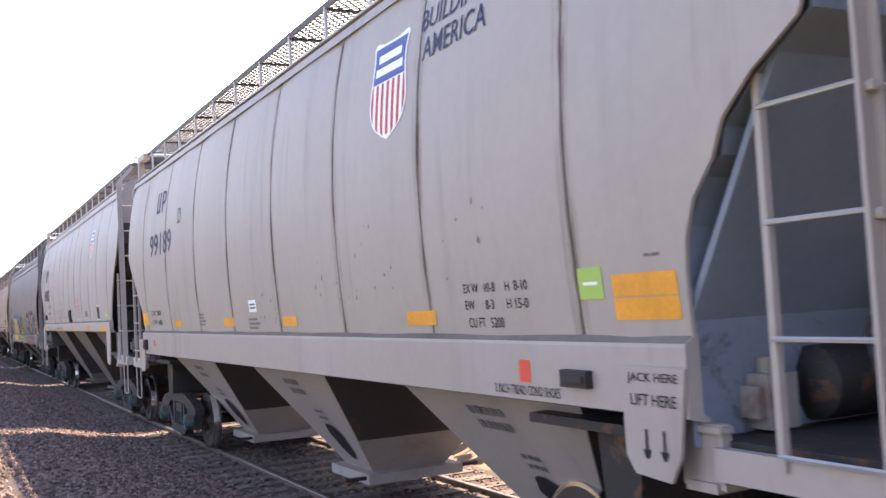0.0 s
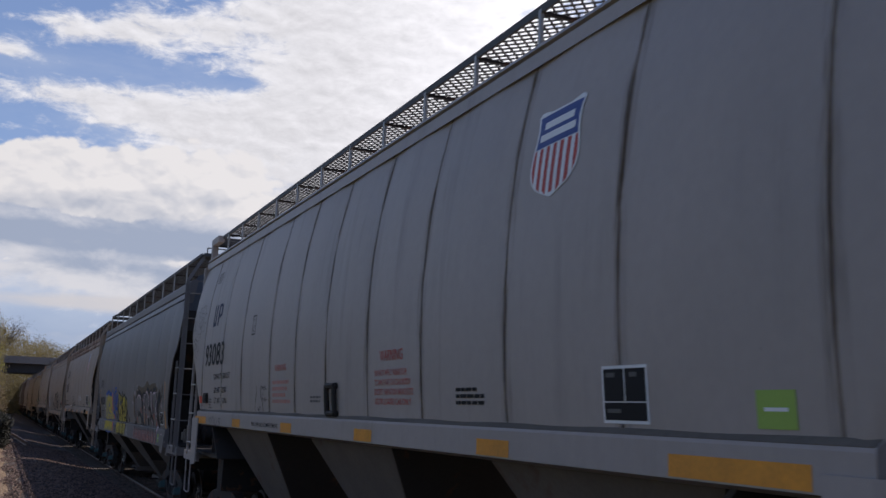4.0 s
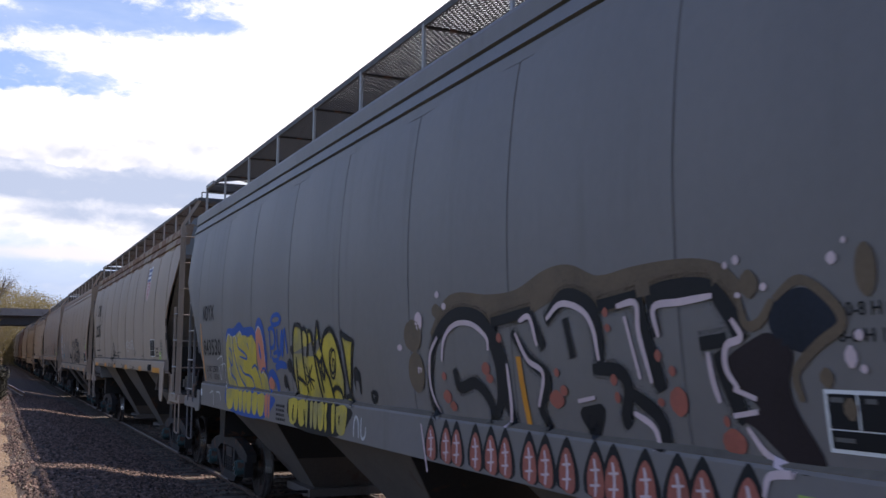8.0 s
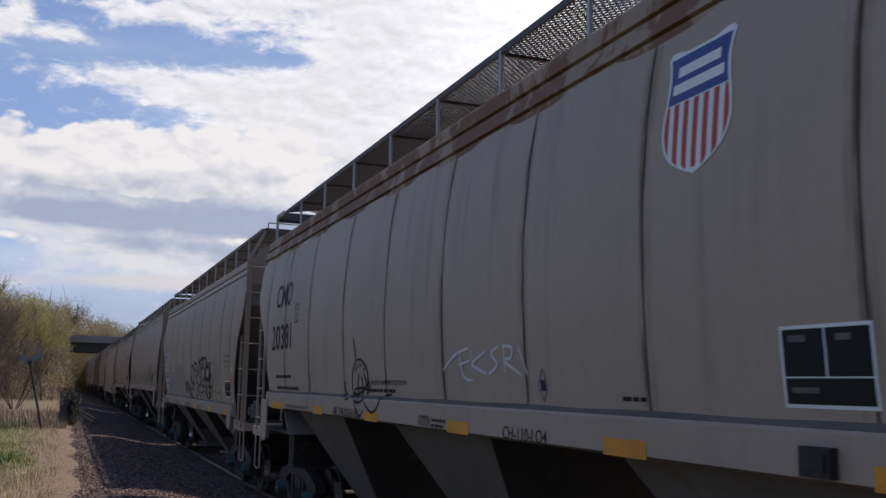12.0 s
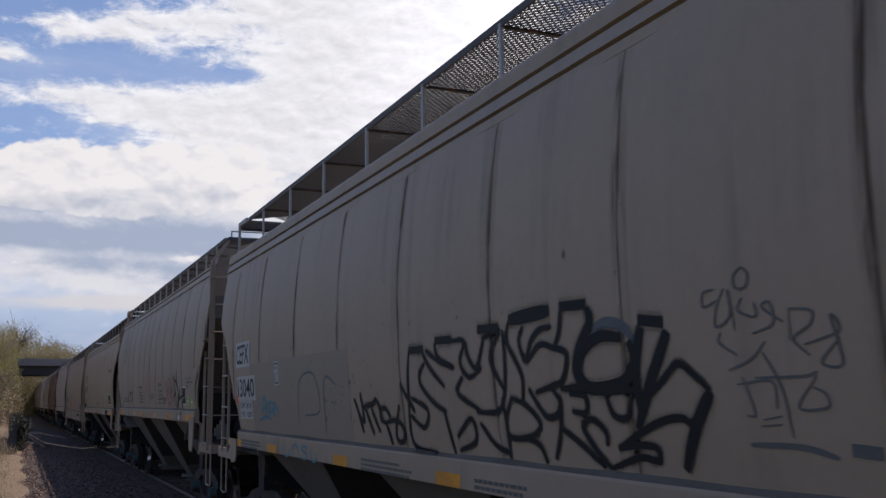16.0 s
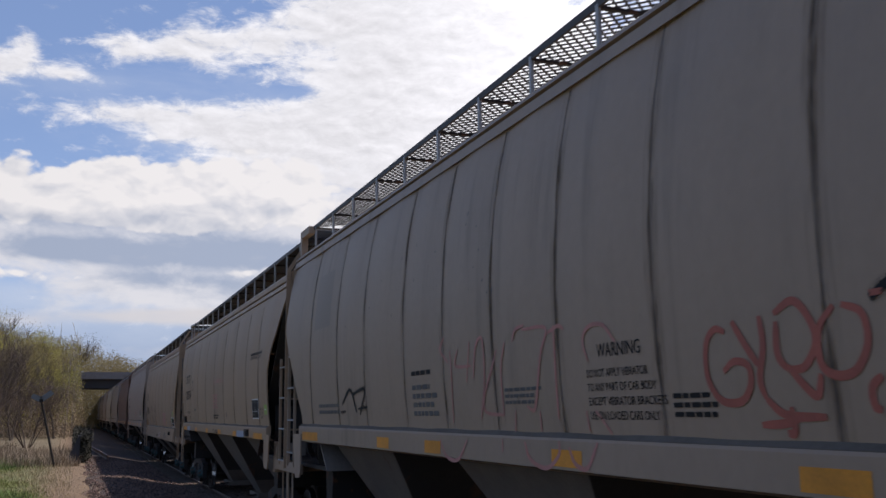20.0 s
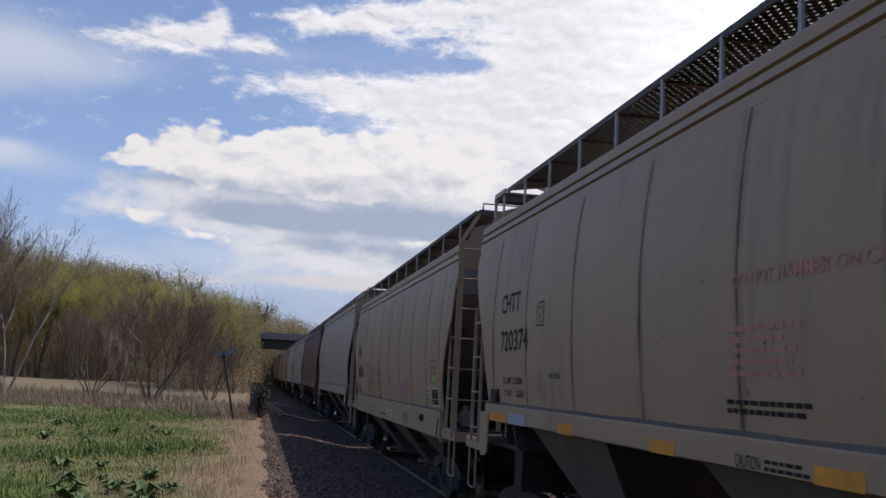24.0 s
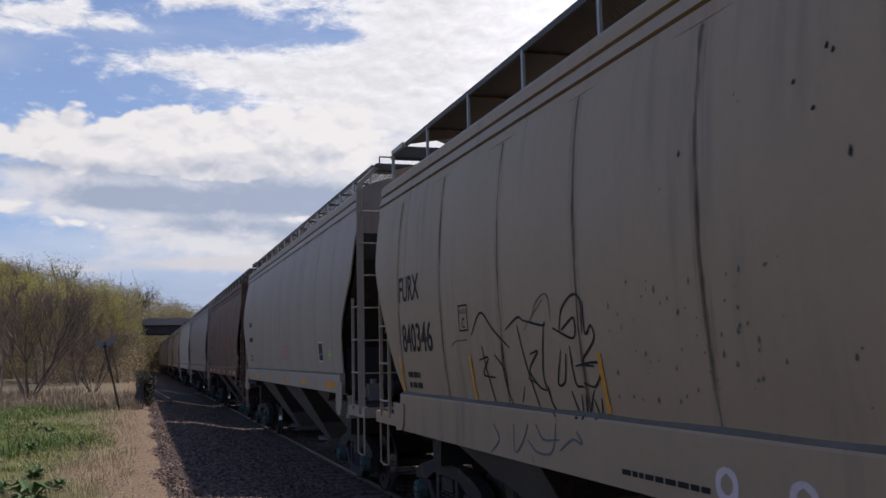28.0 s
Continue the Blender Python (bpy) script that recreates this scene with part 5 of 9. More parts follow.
def dot(car, u, z, ru, rz, mat, off=0.012):
    fill(car, [(u + ru * math.cos(a * math.tau / 8), z + rz * math.sin(a * math.tau / 8)) for a in range(8)], mat, off)


def hopper_marks(car, i):
    """Stencilled lines and a dark scuff on the near face of one hopper bay."""
    a, b, m, ztop, w = car.bay_at[i]
    def at(u, v, off=0.006):
        y0, y1 = a + (m - BAY[1] - a) * v, b + (m + BAY[1] - b) * v
        return Vector((-(w + (BAY[0] - w) * v) - off, y1 + (y0 - y1) * u, ztop + (BAY[2] - ztop) * v - off))
    def quad(bm, u0, u1, v0, v1):
        bm.faces.new([bm.verts.new(at(u, v)) for u, v in ((u0, v0), (u1, v0), (u1, v1), (u0, v1))])
    def words(bm):
        for k in range(2):
            for j in range(5):
                quad(bm, 0.36 + j * 0.045, 0.396 + j * 0.045, 0.14 + k * 0.09, 0.19 + k * 0.09)
        for k in range(2):
            for j in range(3):
                quad(bm, 0.5 + j * 0.05, 0.54 + j * 0.05, 0.42 + k * 0.06, 0.45 + k * 0.06)
    def scuff(bm):
        n = 18
        rng = random.Random(i + 3)
        ring = [at(0.6 + (0.14 + rng.uniform(-0.025, 0.03)) * math.cos(k * math.tau / n) + 0.05 * math.sin(k * math.tau / n), 0.72 + 0.17 * math.sin(k * math.tau / n), 0.009) for k in range(n)]
        bm.faces.new([bm.verts.new(p) for p in ring])
    piece("lettering", words, M["faint"], car.root, "small lettering too fine to read")
    piece("scuff_mark", scuff, M["spray_dark"], car.root, "dark hammer scuff on the hopper")


def graffiti():
    stroke(E_, [(8.94, 2.23), (9.3, 2.22)], 0.1, "spray_black", 0.008, "black angular outline graffiti piece")
    stroke(E_, [(9.57, 2.28), (9.91, 2.27)], 0.1, "spray_black", 0.008)
    stroke(E_, [(10.38, 2.32), (10.74, 2.31)], 0.1, "spray_black", 0.008)
    stroke(E_, [(10.91, 2.35), (11.23, 2.36), (11.52, 2.37)], 0.1, "spray_black", 0.008)
    stroke(E_, [(11.65, 2.38), (11.97, 2.37)], 0.1, "spray_black", 0.008)
    stroke(E_, [(12.5, 2.23), (12.74, 2.2)], 0.1, "spray_black", 0.008)
    stroke(E_, [(8.94, 2.23), (8.88, 2.04), (8.85, 1.77), (8.82, 1.5), (8.93, 1.37), (9.44, 1.34)], 0.045, "spray_black", 0.008)
    stroke(E_, [(9.25, 2.21), (9.42, 2.06), (9.72, 1.89)], 0.045, "spray_black", 0.008)
    stroke(E_, [(9.31, 2.11), (9.16, 2), (9.23, 1.88), (9.49, 1.75), (9.71, 1.69)], 0.045, "spray_black", 0.008)
    stroke(E_, [(9.35, 2.21), (9.62, 2.11), (9.88, 2.05)], 0.045, "spray_black", 0.008)
    stroke(E_, [(9.55, 2.26), (9.63, 2.13), (9.93, 2.04)], 0.045, "spray_black", 0.008)
    stroke(E_, [(9.91, 2.26), (10.13, 2.24), (10.04, 2.08), (10.19, 1.96), (10.41, 2.03)], 0.045, "spray_black", 0.008)
    stroke(E_, [(10.16, 2.24), (10.18, 2.13), (10.32, 2.03), (10.47, 2.23)], 0.045, "spray_black", 0.008)
    stroke(E_, [(10.44, 2.24), (10.74, 2.29), (10.57, 2.09), (10.76, 1.85)], 0.045, "spray_black", 0.008)
    stroke(E_, [(10.8, 2.29), (10.81, 2.08), (10.76, 1.83), (10.62, 1.7), (10.26, 1.69)], 0.045, "spray_black", 0.008)
    stroke(E_, [(10.91, 2.34), (10.86, 2.2), (11, 2.04), (11.07, 1.92), (11.04, 1.77)], 0.045, "spray_black", 0.008)
    stroke(E_, [(11.13, 2.29), (11.06, 2.19), (11.14, 2.05), (11.24, 2.18), (11.37, 2.25), (11.53, 2.26)], 0.045, "spray_black", 0.008)
    stroke(E_, [(11.16, 2.04), (11.36, 2.15), (11.54, 2.12), (11.7, 2.07), (11.63, 1.91), (11.48, 1.87), (11.25, 1.83)], 0.045, "spray_black", 0.008)
    stroke(E_, [(11.67, 2.37), (11.63, 2.22), (11.56, 2.12)], 0.045, "spray_black", 0.008)
    stroke(E_, [(12.16, 1.49), (12.41, 1.59), (12.63, 1.66), (12.82, 1.68), (12.91, 1.63)], 0.045, "spray_black", 0.008)
    stroke(E_, [(12.16, 1.49), (12.39, 1.52), (12.55, 1.51), (12.55, 1.44), (12.37, 1.45), (12.06, 1.37)], 0.045, "spray_black", 0.008)
    stroke(E_, [(12.06, 1.37), (11.92, 1.48), (11.81, 1.61), (11.92, 1.66), (12.05, 1.59), (12.05, 1.5)], 0.045, "spray_black", 0.008)
    stroke(E_, [(11.69, 1.82), (11.87, 1.8), (11.86, 1.7), (11.7, 1.71)], 0.045, "spray_black", 0.008)
    stroke(E_, [(11.59, 1.85), (11.86, 1.86), (12.1, 1.83), (12.42, 1.84)], 0.045, "spray_black", 0.008)
    stroke(E_, [(12.1, 1.82), (12.16, 1.69), (12.3, 1.68), (12.37, 1.82)], 0.045, "spray_black", 0.008)
    stroke(E_, [(11.48, 1.85), (11.57, 1.77), (11.5, 1.68), (11.35, 1.68), (11.15, 1.86)], 0.045, "spray_black", 0.008)
    stroke(E_, [(10.85, 1.8), (11.09, 1.74), (11.27, 1.62), (11.11, 1.53), (10.78, 1.52), (10.75, 1.65), (10.86, 1.79)], 0.045, "spray_black", 0.008)
    stroke(E_, [(10.71, 1.8), (10.74, 1.61), (10.74, 1.36)], 0.045, "spray_black", 0.008)
    stroke(E_, [(10.98, 1.53), (11.21, 1.48), (11.3, 1.36)], 0.045, "spray_black", 0.008)
    stroke(E_, [(11.58, 1.8), (11.53, 1.57), (11.42, 1.39)], 0.045, "spray_black", 0.008)
    stroke(E_, [(9.86, 1.49), (10.15, 1.64), (10.19, 1.47), (9.87, 1.38)], 0.045, "spray_black", 0.008)
    stroke(E_, [(10.3, 1.61), (10.52, 1.45), (10.75, 1.4)], 0.045, "spray_black", 0.008)
    stroke(E_, [(9.66, 1.7), (9.71, 1.56), (9.78, 1.35)], 0.045, "spray_black", 0.008)
    stroke(E_, [(8.91, 1.81), (9.29, 1.7), (9.17, 1.55), (8.87, 1.65)], 0.045, "spray_black", 0.008)
    stroke(E_, [(11.54, 1.6), (11.73, 1.52), (12, 1.37)], 0.045, "spray_black", 0.008)
    stroke(E_, [(10.07, 1.97), (9.95, 1.84), (10.34, 1.7)], 0.045, "spray_black", 0.008)
    stroke(E_, [(12.53, 1.79), (12.71, 1.9), (12.84, 1.97), (12.98, 1.9), (13.09, 1.82)], 0.045, "spray_black", 0.008)
    stroke(E_, [(11.97, 2.35), (11.99, 2.25), (11.85, 2.09), (11.8, 1.96), (11.87, 1.88)], 0.085, "spray_black", 0.008)
    stroke(E_, [(12.32, 2.14), (12.09, 2.16), (11.89, 2.08), (11.83, 1.95), (11.92, 1.86), (12.11, 1.85), (12.32, 1.89), (12.43, 2.01), (12.39, 2.12)], 0.085, "spray_black", 0.008)
    stroke(E_, [(12.77, 2.15), (12.66, 2), (12.54, 1.84), (12.39, 1.61)], 0.085, "spray_black", 0.008)
    stroke(E_, [(13.09, 1.82), (13, 1.72), (12.92, 1.62), (12.79, 1.4)], 0.085, "spray_black", 0.008)
    stroke(E_, [(12.52, 2.19), (12.44, 1.96), (12.44, 1.72)], 0.085, "spray_black", 0.008)
    stroke(E_, [(12.01, 2.21), (12.18, 2.24), (12.35, 2.2), (12.44, 2.11)], 0.07, "spray_grey", 0.006)
    stroke(E_, [(7.3, 1.81), (7.42, 1.66), (7.52, 1.46)], 0.05, "spray_black", 0.008, "black slanting spray tag")
    stroke(E_, [(7.52, 1.87), (7.56, 1.72), (7.59, 1.55)], 0.05, "spray_black", 0.008)
    stroke(E_, [(7.56, 1.58), (7.49, 1.6), (7.44, 1.64)], 0.05, "spray_black", 0.008)
    stroke(E_, [(7.6, 1.72), (7.74, 1.74), (7.91, 1.76), (7.99, 1.81)], 0.05, "spray_black", 0.008)
    stroke(E_, [(7.66, 1.71), (7.75, 1.57), (7.85, 1.45)], 0.05, "spray_black", 0.008)
    stroke(E_, [(7.83, 1.71), (7.93, 1.59), (8.02, 1.48)], 0.05, "spray_black", 0.008)
    stroke(E_, [(7.99, 1.8), (8.08, 1.7), (8.08, 1.61), (8.2, 1.57)], 0.05, "spray_black", 0.008)
    stroke(E_, [(8.1, 1.71), (8.21, 1.71), (8.28, 1.68), (8.34, 1.63)], 0.05, "spray_black", 0.008)
    stroke(E_, [(8.2, 1.58), (8.26, 1.48), (8.31, 1.37)], 0.05, "spray_black", 0.008)
    stroke(E_, [(8.2, 1.57), (8.38, 1.6), (8.55, 1.59), (8.64, 1.53), (8.64, 1.44), (8.54, 1.4), (8.45, 1.43), (8.46, 1.53), (8.59, 1.74)], 0.05, "spray_black", 0.008)
    stroke(E_, [(8.66, 1.94), (8.79, 1.83), (8.98, 1.68)], 0.05, "spray_black", 0.008)
    stroke(E_, [(13.2, 2.33), (13.11, 2.32), (13.1, 2.25), (13.21, 2.27)], 0.014, "faint", 0.008, "thin grey scribbled tag")
    stroke(E_, [(13.27, 2.33), (13.2, 2.23), (13.19, 2.14), (13.3, 2.19), (13.3, 2.32), (13.33, 2.11)], 0.014, "faint", 0.008)
    stroke(E_, [(13.41, 2.42), (13.35, 2.38), (13.36, 2.32), (13.43, 2.32), (13.45, 2.38), (13.41, 2.42)], 0.014, "faint", 0.008)
    stroke(E_, [(13.4, 2.27), (13.36, 2.21), (13.48, 2.17), (13.48, 2.24)], 0.014, "faint", 0.008)
    stroke(E_, [(13.45, 2.09), (13.59, 2.13), (13.58, 2.23), (13.53, 2.21), (13.66, 2.13)], 0.014, "faint", 0.008)
    stroke(E_, [(13.7, 2.19), (13.69, 2.04)], 0.014, "faint", 0.008)
    stroke(E_, [(13.7, 2.19), (13.83, 2.17), (13.82, 2.11), (13.71, 2.05), (13.8, 1.97)], 0.014, "faint", 0.008)
    stroke(E_, [(13.77, 2.02), (13.98, 2.07), (13.94, 2.14), (13.98, 1.93), (13.86, 1.94), (13.98, 2.04)], 0.014, "faint", 0.008)
    stroke(E_, [(13.22, 2.11), (13.2, 2.06), (13.33, 1.99)], 0.014, "faint", 0.008)
    stroke(E_, [(13.25, 1.92), (13.42, 1.97), (13.53, 2.05)], 0.014, "faint", 0.008)
    stroke(E_, [(13.43, 1.88), (13.74, 1.88), (13.83, 1.9)], 0.014, "faint", 0.008)
    stroke(E_, [(13.5, 2), (13.6, 1.83), (13.63, 1.6)], 0.014, "faint", 0.008)
    stroke(E_, [(13.34, 1.89), (13.4, 1.71), (13.34, 1.7)], 0.014, "faint", 0.008)
    stroke(E_, [(13.45, 1.68), (13.58, 1.7)], 0.014, "faint", 0.008)
    stroke(E_, [(13.43, 1.65), (13.57, 1.66)], 0.014, "faint", 0.008)
    stroke(E_, [(13.82, 1.88), (13.69, 1.74), (13.86, 1.74), (13.86, 1.8), (13.79, 1.83)], 0.014, "faint", 0.008)
    stroke(E_, [(13.3, 1.85), (13.54, 1.86), (13.55, 1.73)], 0.014, "faint", 0.008)
    stroke(E_, [(13.34, 1.56), (13.68, 1.56), (13.88, 1.52)], 0.03, "faint", 0.008)
    stroke(E_, [(13.96, 1.56), (14.12, 1.55)], 0.09, "faint", 0.008)
    stroke(C, [(11.27, 1.93), (11.66, 2.18), (12.28, 2.14), (12.71, 2.15), (13.11, 2.25), (13.4, 2.26), (13.71, 2.17), (14.08, 2.2), (14.47, 2.21), (14.74, 2.18), (14.9, 2.09)], 0.22, "spray_brown", 0.005, "brown shadow of a graffiti piece")
    stroke(C, [(11.31, 1.31), (11.17, 1.43), (11.18, 1.66), (11.3, 1.9), (11.57, 2.07), (11.87, 2.12), (12.17, 2.06), (12.31, 1.89), (12.38, 1.69), (12.35, 1.48), (12.2, 1.32)], 0.11, "spray_black", 0.008, "black and pink outlined graffiti piece")
    stroke(C, [(12.3, 2.04), (12.89, 2.1)], 0.11, "spray_black", 0.008)
    stroke(C, [(12.3, 2.02), (12.44, 1.77), (12.43, 1.54), (12.54, 1.32)], 0.11, "spray_black", 0.008)
    stroke(C, [(12.88, 2.09), (13.03, 1.85)], 0.11, "spray_black", 0.008)
    stroke(C, [(13.08, 2.03), (13.34, 2.17), (13.62, 2.1), (13.68, 1.93), (13.69, 1.75)], 0.11, "spray_black", 0.008)
    stroke(C, [(13.7, 2.1), (14.08, 2.14)], 0.11, "spray_black", 0.008)
    stroke(C, [(14.09, 2.13), (14.12, 1.94), (14.2, 1.72), (14.24, 1.62)], 0.11, "spray_black", 0.008)
    stroke(C, [(14.2, 2.15), (14.47, 2.16), (14.71, 2.15)], 0.11, "spray_black", 0.008)
    stroke(C, [(14.19, 2.14), (14.23, 1.91)], 0.11, "spray_black", 0.008)
    stroke(C, [(14.71, 2.15), (14.85, 1.99), (14.9, 1.88)], 0.11, "spray_black", 0.008)
    stroke(C, [(14.58, 1.87), (14.79, 1.89)], 0.11, "spray_black", 0.008)
    stroke(C, [(14.71, 1.83), (14.8, 1.63), (14.87, 1.49)], 0.11, "spray_black", 0.008)
    stroke(C, [(11.66, 1.7), (11.74, 1.56), (12, 1.6), (12.2, 1.48), (12.23, 1.32)], 0.09, "spray_black", 0.008)
    stroke(C, [(12.6, 1.97), (12.82, 1.78), (13.05, 1.66), (12.93, 1.47), (13.04, 1.32)], 0.09, "spray_black", 0.008)
    stroke(C, [(13.6, 1.73), (13.86, 1.72), (13.94, 1.62), (13.89, 1.46), (13.92, 1.41)], 0.09, "spray_black", 0.008)
    stroke(C, [(13.96, 1.6), (14.16, 1.5), (14.22, 1.41), (14.21, 1.3)], 0.09, "spray_black", 0.008)
    stroke(C, [(13.33, 2.04), (13.39, 1.79)], 0.09, "spray_black", 0.008)
    stroke(C, [(13.55, 1.44), (13.51, 1.33)], 0.09, "spray_black", 0.008)
    fill(C, [(13.41, 1.49), (13.68, 1.52), (13.62, 1.35), (13.56, 1.31), (13.43, 1.41)], "spray_black", 0.006)
    stroke(C, [(11.44, 1.76), (11.51, 1.93), (11.72, 2.04), (12, 2.04), (12.22, 1.94), (12.24, 1.84)], 0.04, "spray_pink", 0.014)
    stroke(C, [(11.38, 1.95), (11.2, 1.8), (11.17, 1.53), (11.35, 1.3)], 0.04, "spray_pink", 0.014)
    stroke(C, [(12.72, 2.04), (12.87, 2.06), (12.95, 1.87)], 0.04, "spray_pink", 0.014)
    stroke(C, [(12.65, 1.96), (12.8, 1.78), (13, 1.69), (12.9, 1.47)], 0.04, "spray_pink", 0.014)
    stroke(C, [(12.5, 1.75), (12.51, 1.49), (12.47, 1.31)], 0.04, "spray_pink", 0.014)
    stroke(C, [(13.1, 2.04), (13.29, 2.13), (13.52, 2.09), (13.64, 1.98), (13.68, 1.78)], 0.04, "spray_pink", 0.014)
    stroke(C, [(13.89, 2.09), (14.07, 2.1), (14.08, 1.94), (14.16, 1.66)], 0.04, "spray_pink", 0.014)
    stroke(C, [(13.96, 2.03), (14.06, 1.68)], 0.04, "spray_pink", 0.014)
    stroke(C, [(13.97, 1.49), (14.13, 1.42), (14.17, 1.3)], 0.04, "spray_pink", 0.014)
    stroke(C, [(14.25, 1.91), (14.23, 2.07), (14.46, 2.09), (14.71, 2.11)], 0.04, "spray_pink", 0.014)
    stroke(C, [(14.64, 1.83), (14.66, 1.69), (14.7, 1.58)], 0.04, "spray_pink", 0.014)
    stroke(C, [(14.84, 1.99), (14.9, 1.9), (14.79, 1.86), (14.77, 1.75), (14.85, 1.65)], 0.04, "spray_pink", 0.014)
    stroke(C, [(14.81, 1.65), (14.97, 1.61)], 0.04, "spray_pink", 0.014)
    stroke(C, [(14.79, 1.52), (14.97, 1.55)], 0.04, "spray_pink", 0.014)
    stroke(C, [(14.88, 1.47), (15, 1.35), (15.19, 1.29), (15.04, 1.26), (15, 1.16)], 0.04, "spray_pink", 0.014)
    stroke(C, [(13.41, 1.53), (13.6, 1.56)], 0.04, "spray_pink", 0.014)
    stroke(C, [(11, 1.24), (11.14, 0.86)], 0.04, "spray_pink", 0.014)
    dot(C, 14.37, 1.57, 0.075, 0.08, "spray_red", 0.012)
    dot(C, 14.77, 1.39, 0.09, 0.07, "spray_red", 0.012)
    dot(C, 14.34, 1.73, 0.03, 0.03, "spray_red", 0.012)
    dot(C, 14.23, 1.81, 0.03, 0.035, "spray_red", 0.012)
    dot(C, 13.15, 1.53, 0.095, 0.06, "spray_red", 0.012)
    dot(C, 13.18, 1.7, 0.035, 0.03, "spray_red", 0.012)
    dot(C, 13.25, 1.59, 0.05, 0.035, "spray_red", 0.012)
    dot(C, 12.18, 1.71, 0.065, 0.05, "spray_red", 0.012)
    dot(C, 12.23, 1.64, 0.055, 0.035, "spray_red", 0.012)
    dot(C, 11.49, 1.48, 0.085, 0.055, "spray_red", 0.012)
    dot(C, 11.59, 1.41, 0.065, 0.04, "spray_red", 0.012)
    dot(C, 11.46, 1.64, 0.045, 0.035, "spray_red", 0.012)
    dot(C, 13.78, 2.06, 0.03, 0.03, "spray_red", 0.012)
    dot(C, 13.79, 1.97, 0.03, 0.025, "spray_red", 0.012)
    dot(C, 13.81, 1.67, 0.035, 0.035, "spray_red", 0.012)
    dot(C, 13.83, 1.57, 0.03, 0.035, "spray_red", 0.012)
    dot(C, 12.41, 1.93, 0.04, 0.035, "spray_red", 0.012)
    dot(C, 14.73, 1.49, 0.025, 0.03, "spray_red", 0.012)
    dot(C, 14.22, 1.56, 0.03, 0.025, "spray_red", 0.012)
    dot(C, 14.98, 2.15, 0.065, 0.07, "spray_brown", 0.012)
    dot(C, 15.66, 2.17, 0.055, 0.115, "spray_brown", 0.012)
    dot(C, 11.38, 2.16, 0.09, 0.06, "spray_brown", 0.012)
    dot(C, 10.85, 1.97, 0.195, 0.14, "spray_brown", 0.012)
    dot(C, 10.88, 1.66, 0.175, 0.175, "spray_brown", 0.012)
    dot(C, 15.41, 1.72, 0.04, 0.045, "spray_brown", 0.012)
    dot(C, 15.52, 1.59, 0.04, 0.05, "spray_brown", 0.012)
    dot(C, 14.82, 2.25, 0.02, 0.02, "spray_pink", 0.012)
    dot(C, 14.9, 2.27, 0.025, 0.025, "spray_pink", 0.012)
    dot(C, 14.9, 2.1, 0.025, 0.015, "spray_pink", 0.012)
    dot(C, 15.08, 2.13, 0.025, 0.02, "spray_pink", 0.012)
    dot(C, 15.49, 2.23, 0.03, 0.03, "spray_pink", 0.012)
    dot(C, 15.56, 2.3, 0.015, 0.015, "spray_pink", 0.012)
    dot(C, 10.99, 2.09, 0.085, 0.08, "spray_pink", 0.012)
    dot(C, 11.41, 2.29, 0.045, 0.03, "spray_pink", 0.012)
    dot(C, 11.54, 2.19, 0.045, 0.03, "spray_pink", 0.012)
    dot(C, 10.55, 1.87, 0.06, 0.03, "spray_pink", 0.012)
    dot(C, 15.6, 1.9, 0.025, 0.025, "spray_pink", 0.012)
    dot(C, 15.55, 1.81, 0.035, 0.05, "spray_pink", 0.012)
    dot(C, 15.61, 1.76, 0.02, 0.02, "spray_pink", 0.012)
    dot(C, 10.95, 1.68, 0.055, 0.035, "spray_pink", 0.012)
    fill(C, [(14.92, 1.87), (15.09, 1.92), (15.23, 1.83), (15.19, 1.7), (15.22, 1.57), (15.35, 1.33), (15.18, 1.3), (14.92, 1.48), (14.79, 1.51), (14.99, 1.56), (14.84, 1.65), (14.78, 1.79)], "spray_dark", 0.009)
    dot(C, 15.3, 1.97, 0.205, 0.145, "spray_navy", 0.009)
    stroke(C, [(15.14, 2.07), (15.3, 2.15), (15.46, 2.06), (15.52, 1.95), (15.38, 1.86), (15.24, 1.74), (15.26, 1.61)], 0.05, "spray_brown", 0.012)
    stroke(C, [(15.13, 2.07), (15.04, 1.97), (14.94, 1.96), (14.9, 2.09)], 0.05, "spray_brown", 0.012)
    stroke(C, [(3.53, 1.86), (3.61, 2.11), (4.07, 2.12), (4.43, 2.2), (4.67, 2.12), (5.13, 2.12), (5.33, 2.03)], 0.13, "spray_blue", 0.005, "yellow and salmon graffiti letters edged in blue")
    stroke(C, [(5.33, 1.96), (5.44, 2.19), (5.63, 2.22), (5.81, 2.08), (5.9, 1.83), (5.88, 1.61)], 0.13, "spray_blue", 0.005)
    stroke(C, [(5.98, 1.52), (6.21, 1.55), (6.36, 1.45), (6.38, 1.33)], 0.13, "spray_blue", 0.005)
    stroke(C, [(3.6, 1.26), (4.17, 1.26), (4.75, 1.27), (5.25, 1.27), (5.74, 1.28), (6.13, 1.28)], 0.13, "spray_blue", 0.005)
    fill(C, [(3.51, 1.95), (3.68, 2.09), (3.9, 2.06), (4.22, 2.07), (4.46, 2.13), (4.61, 2.07), (4.97, 2.05), (5.16, 2.06), (5.33, 1.96), (5.35, 1.85), (5.33, 1.61), (5.47, 1.57), (5.56, 1.45)], "yellow", 0.008)
    fill(C, [(3.51, 1.95), (5.33, 1.61), (5.74, 1.58), (5.89, 1.53), (5.96, 1.44), (6.03, 1.31), (5.69, 1.29), (5.25, 1.29), (4.75, 1.29), (4.17, 1.27), (3.71, 1.27), (3.47, 1.4)], "yellow", 0.008)
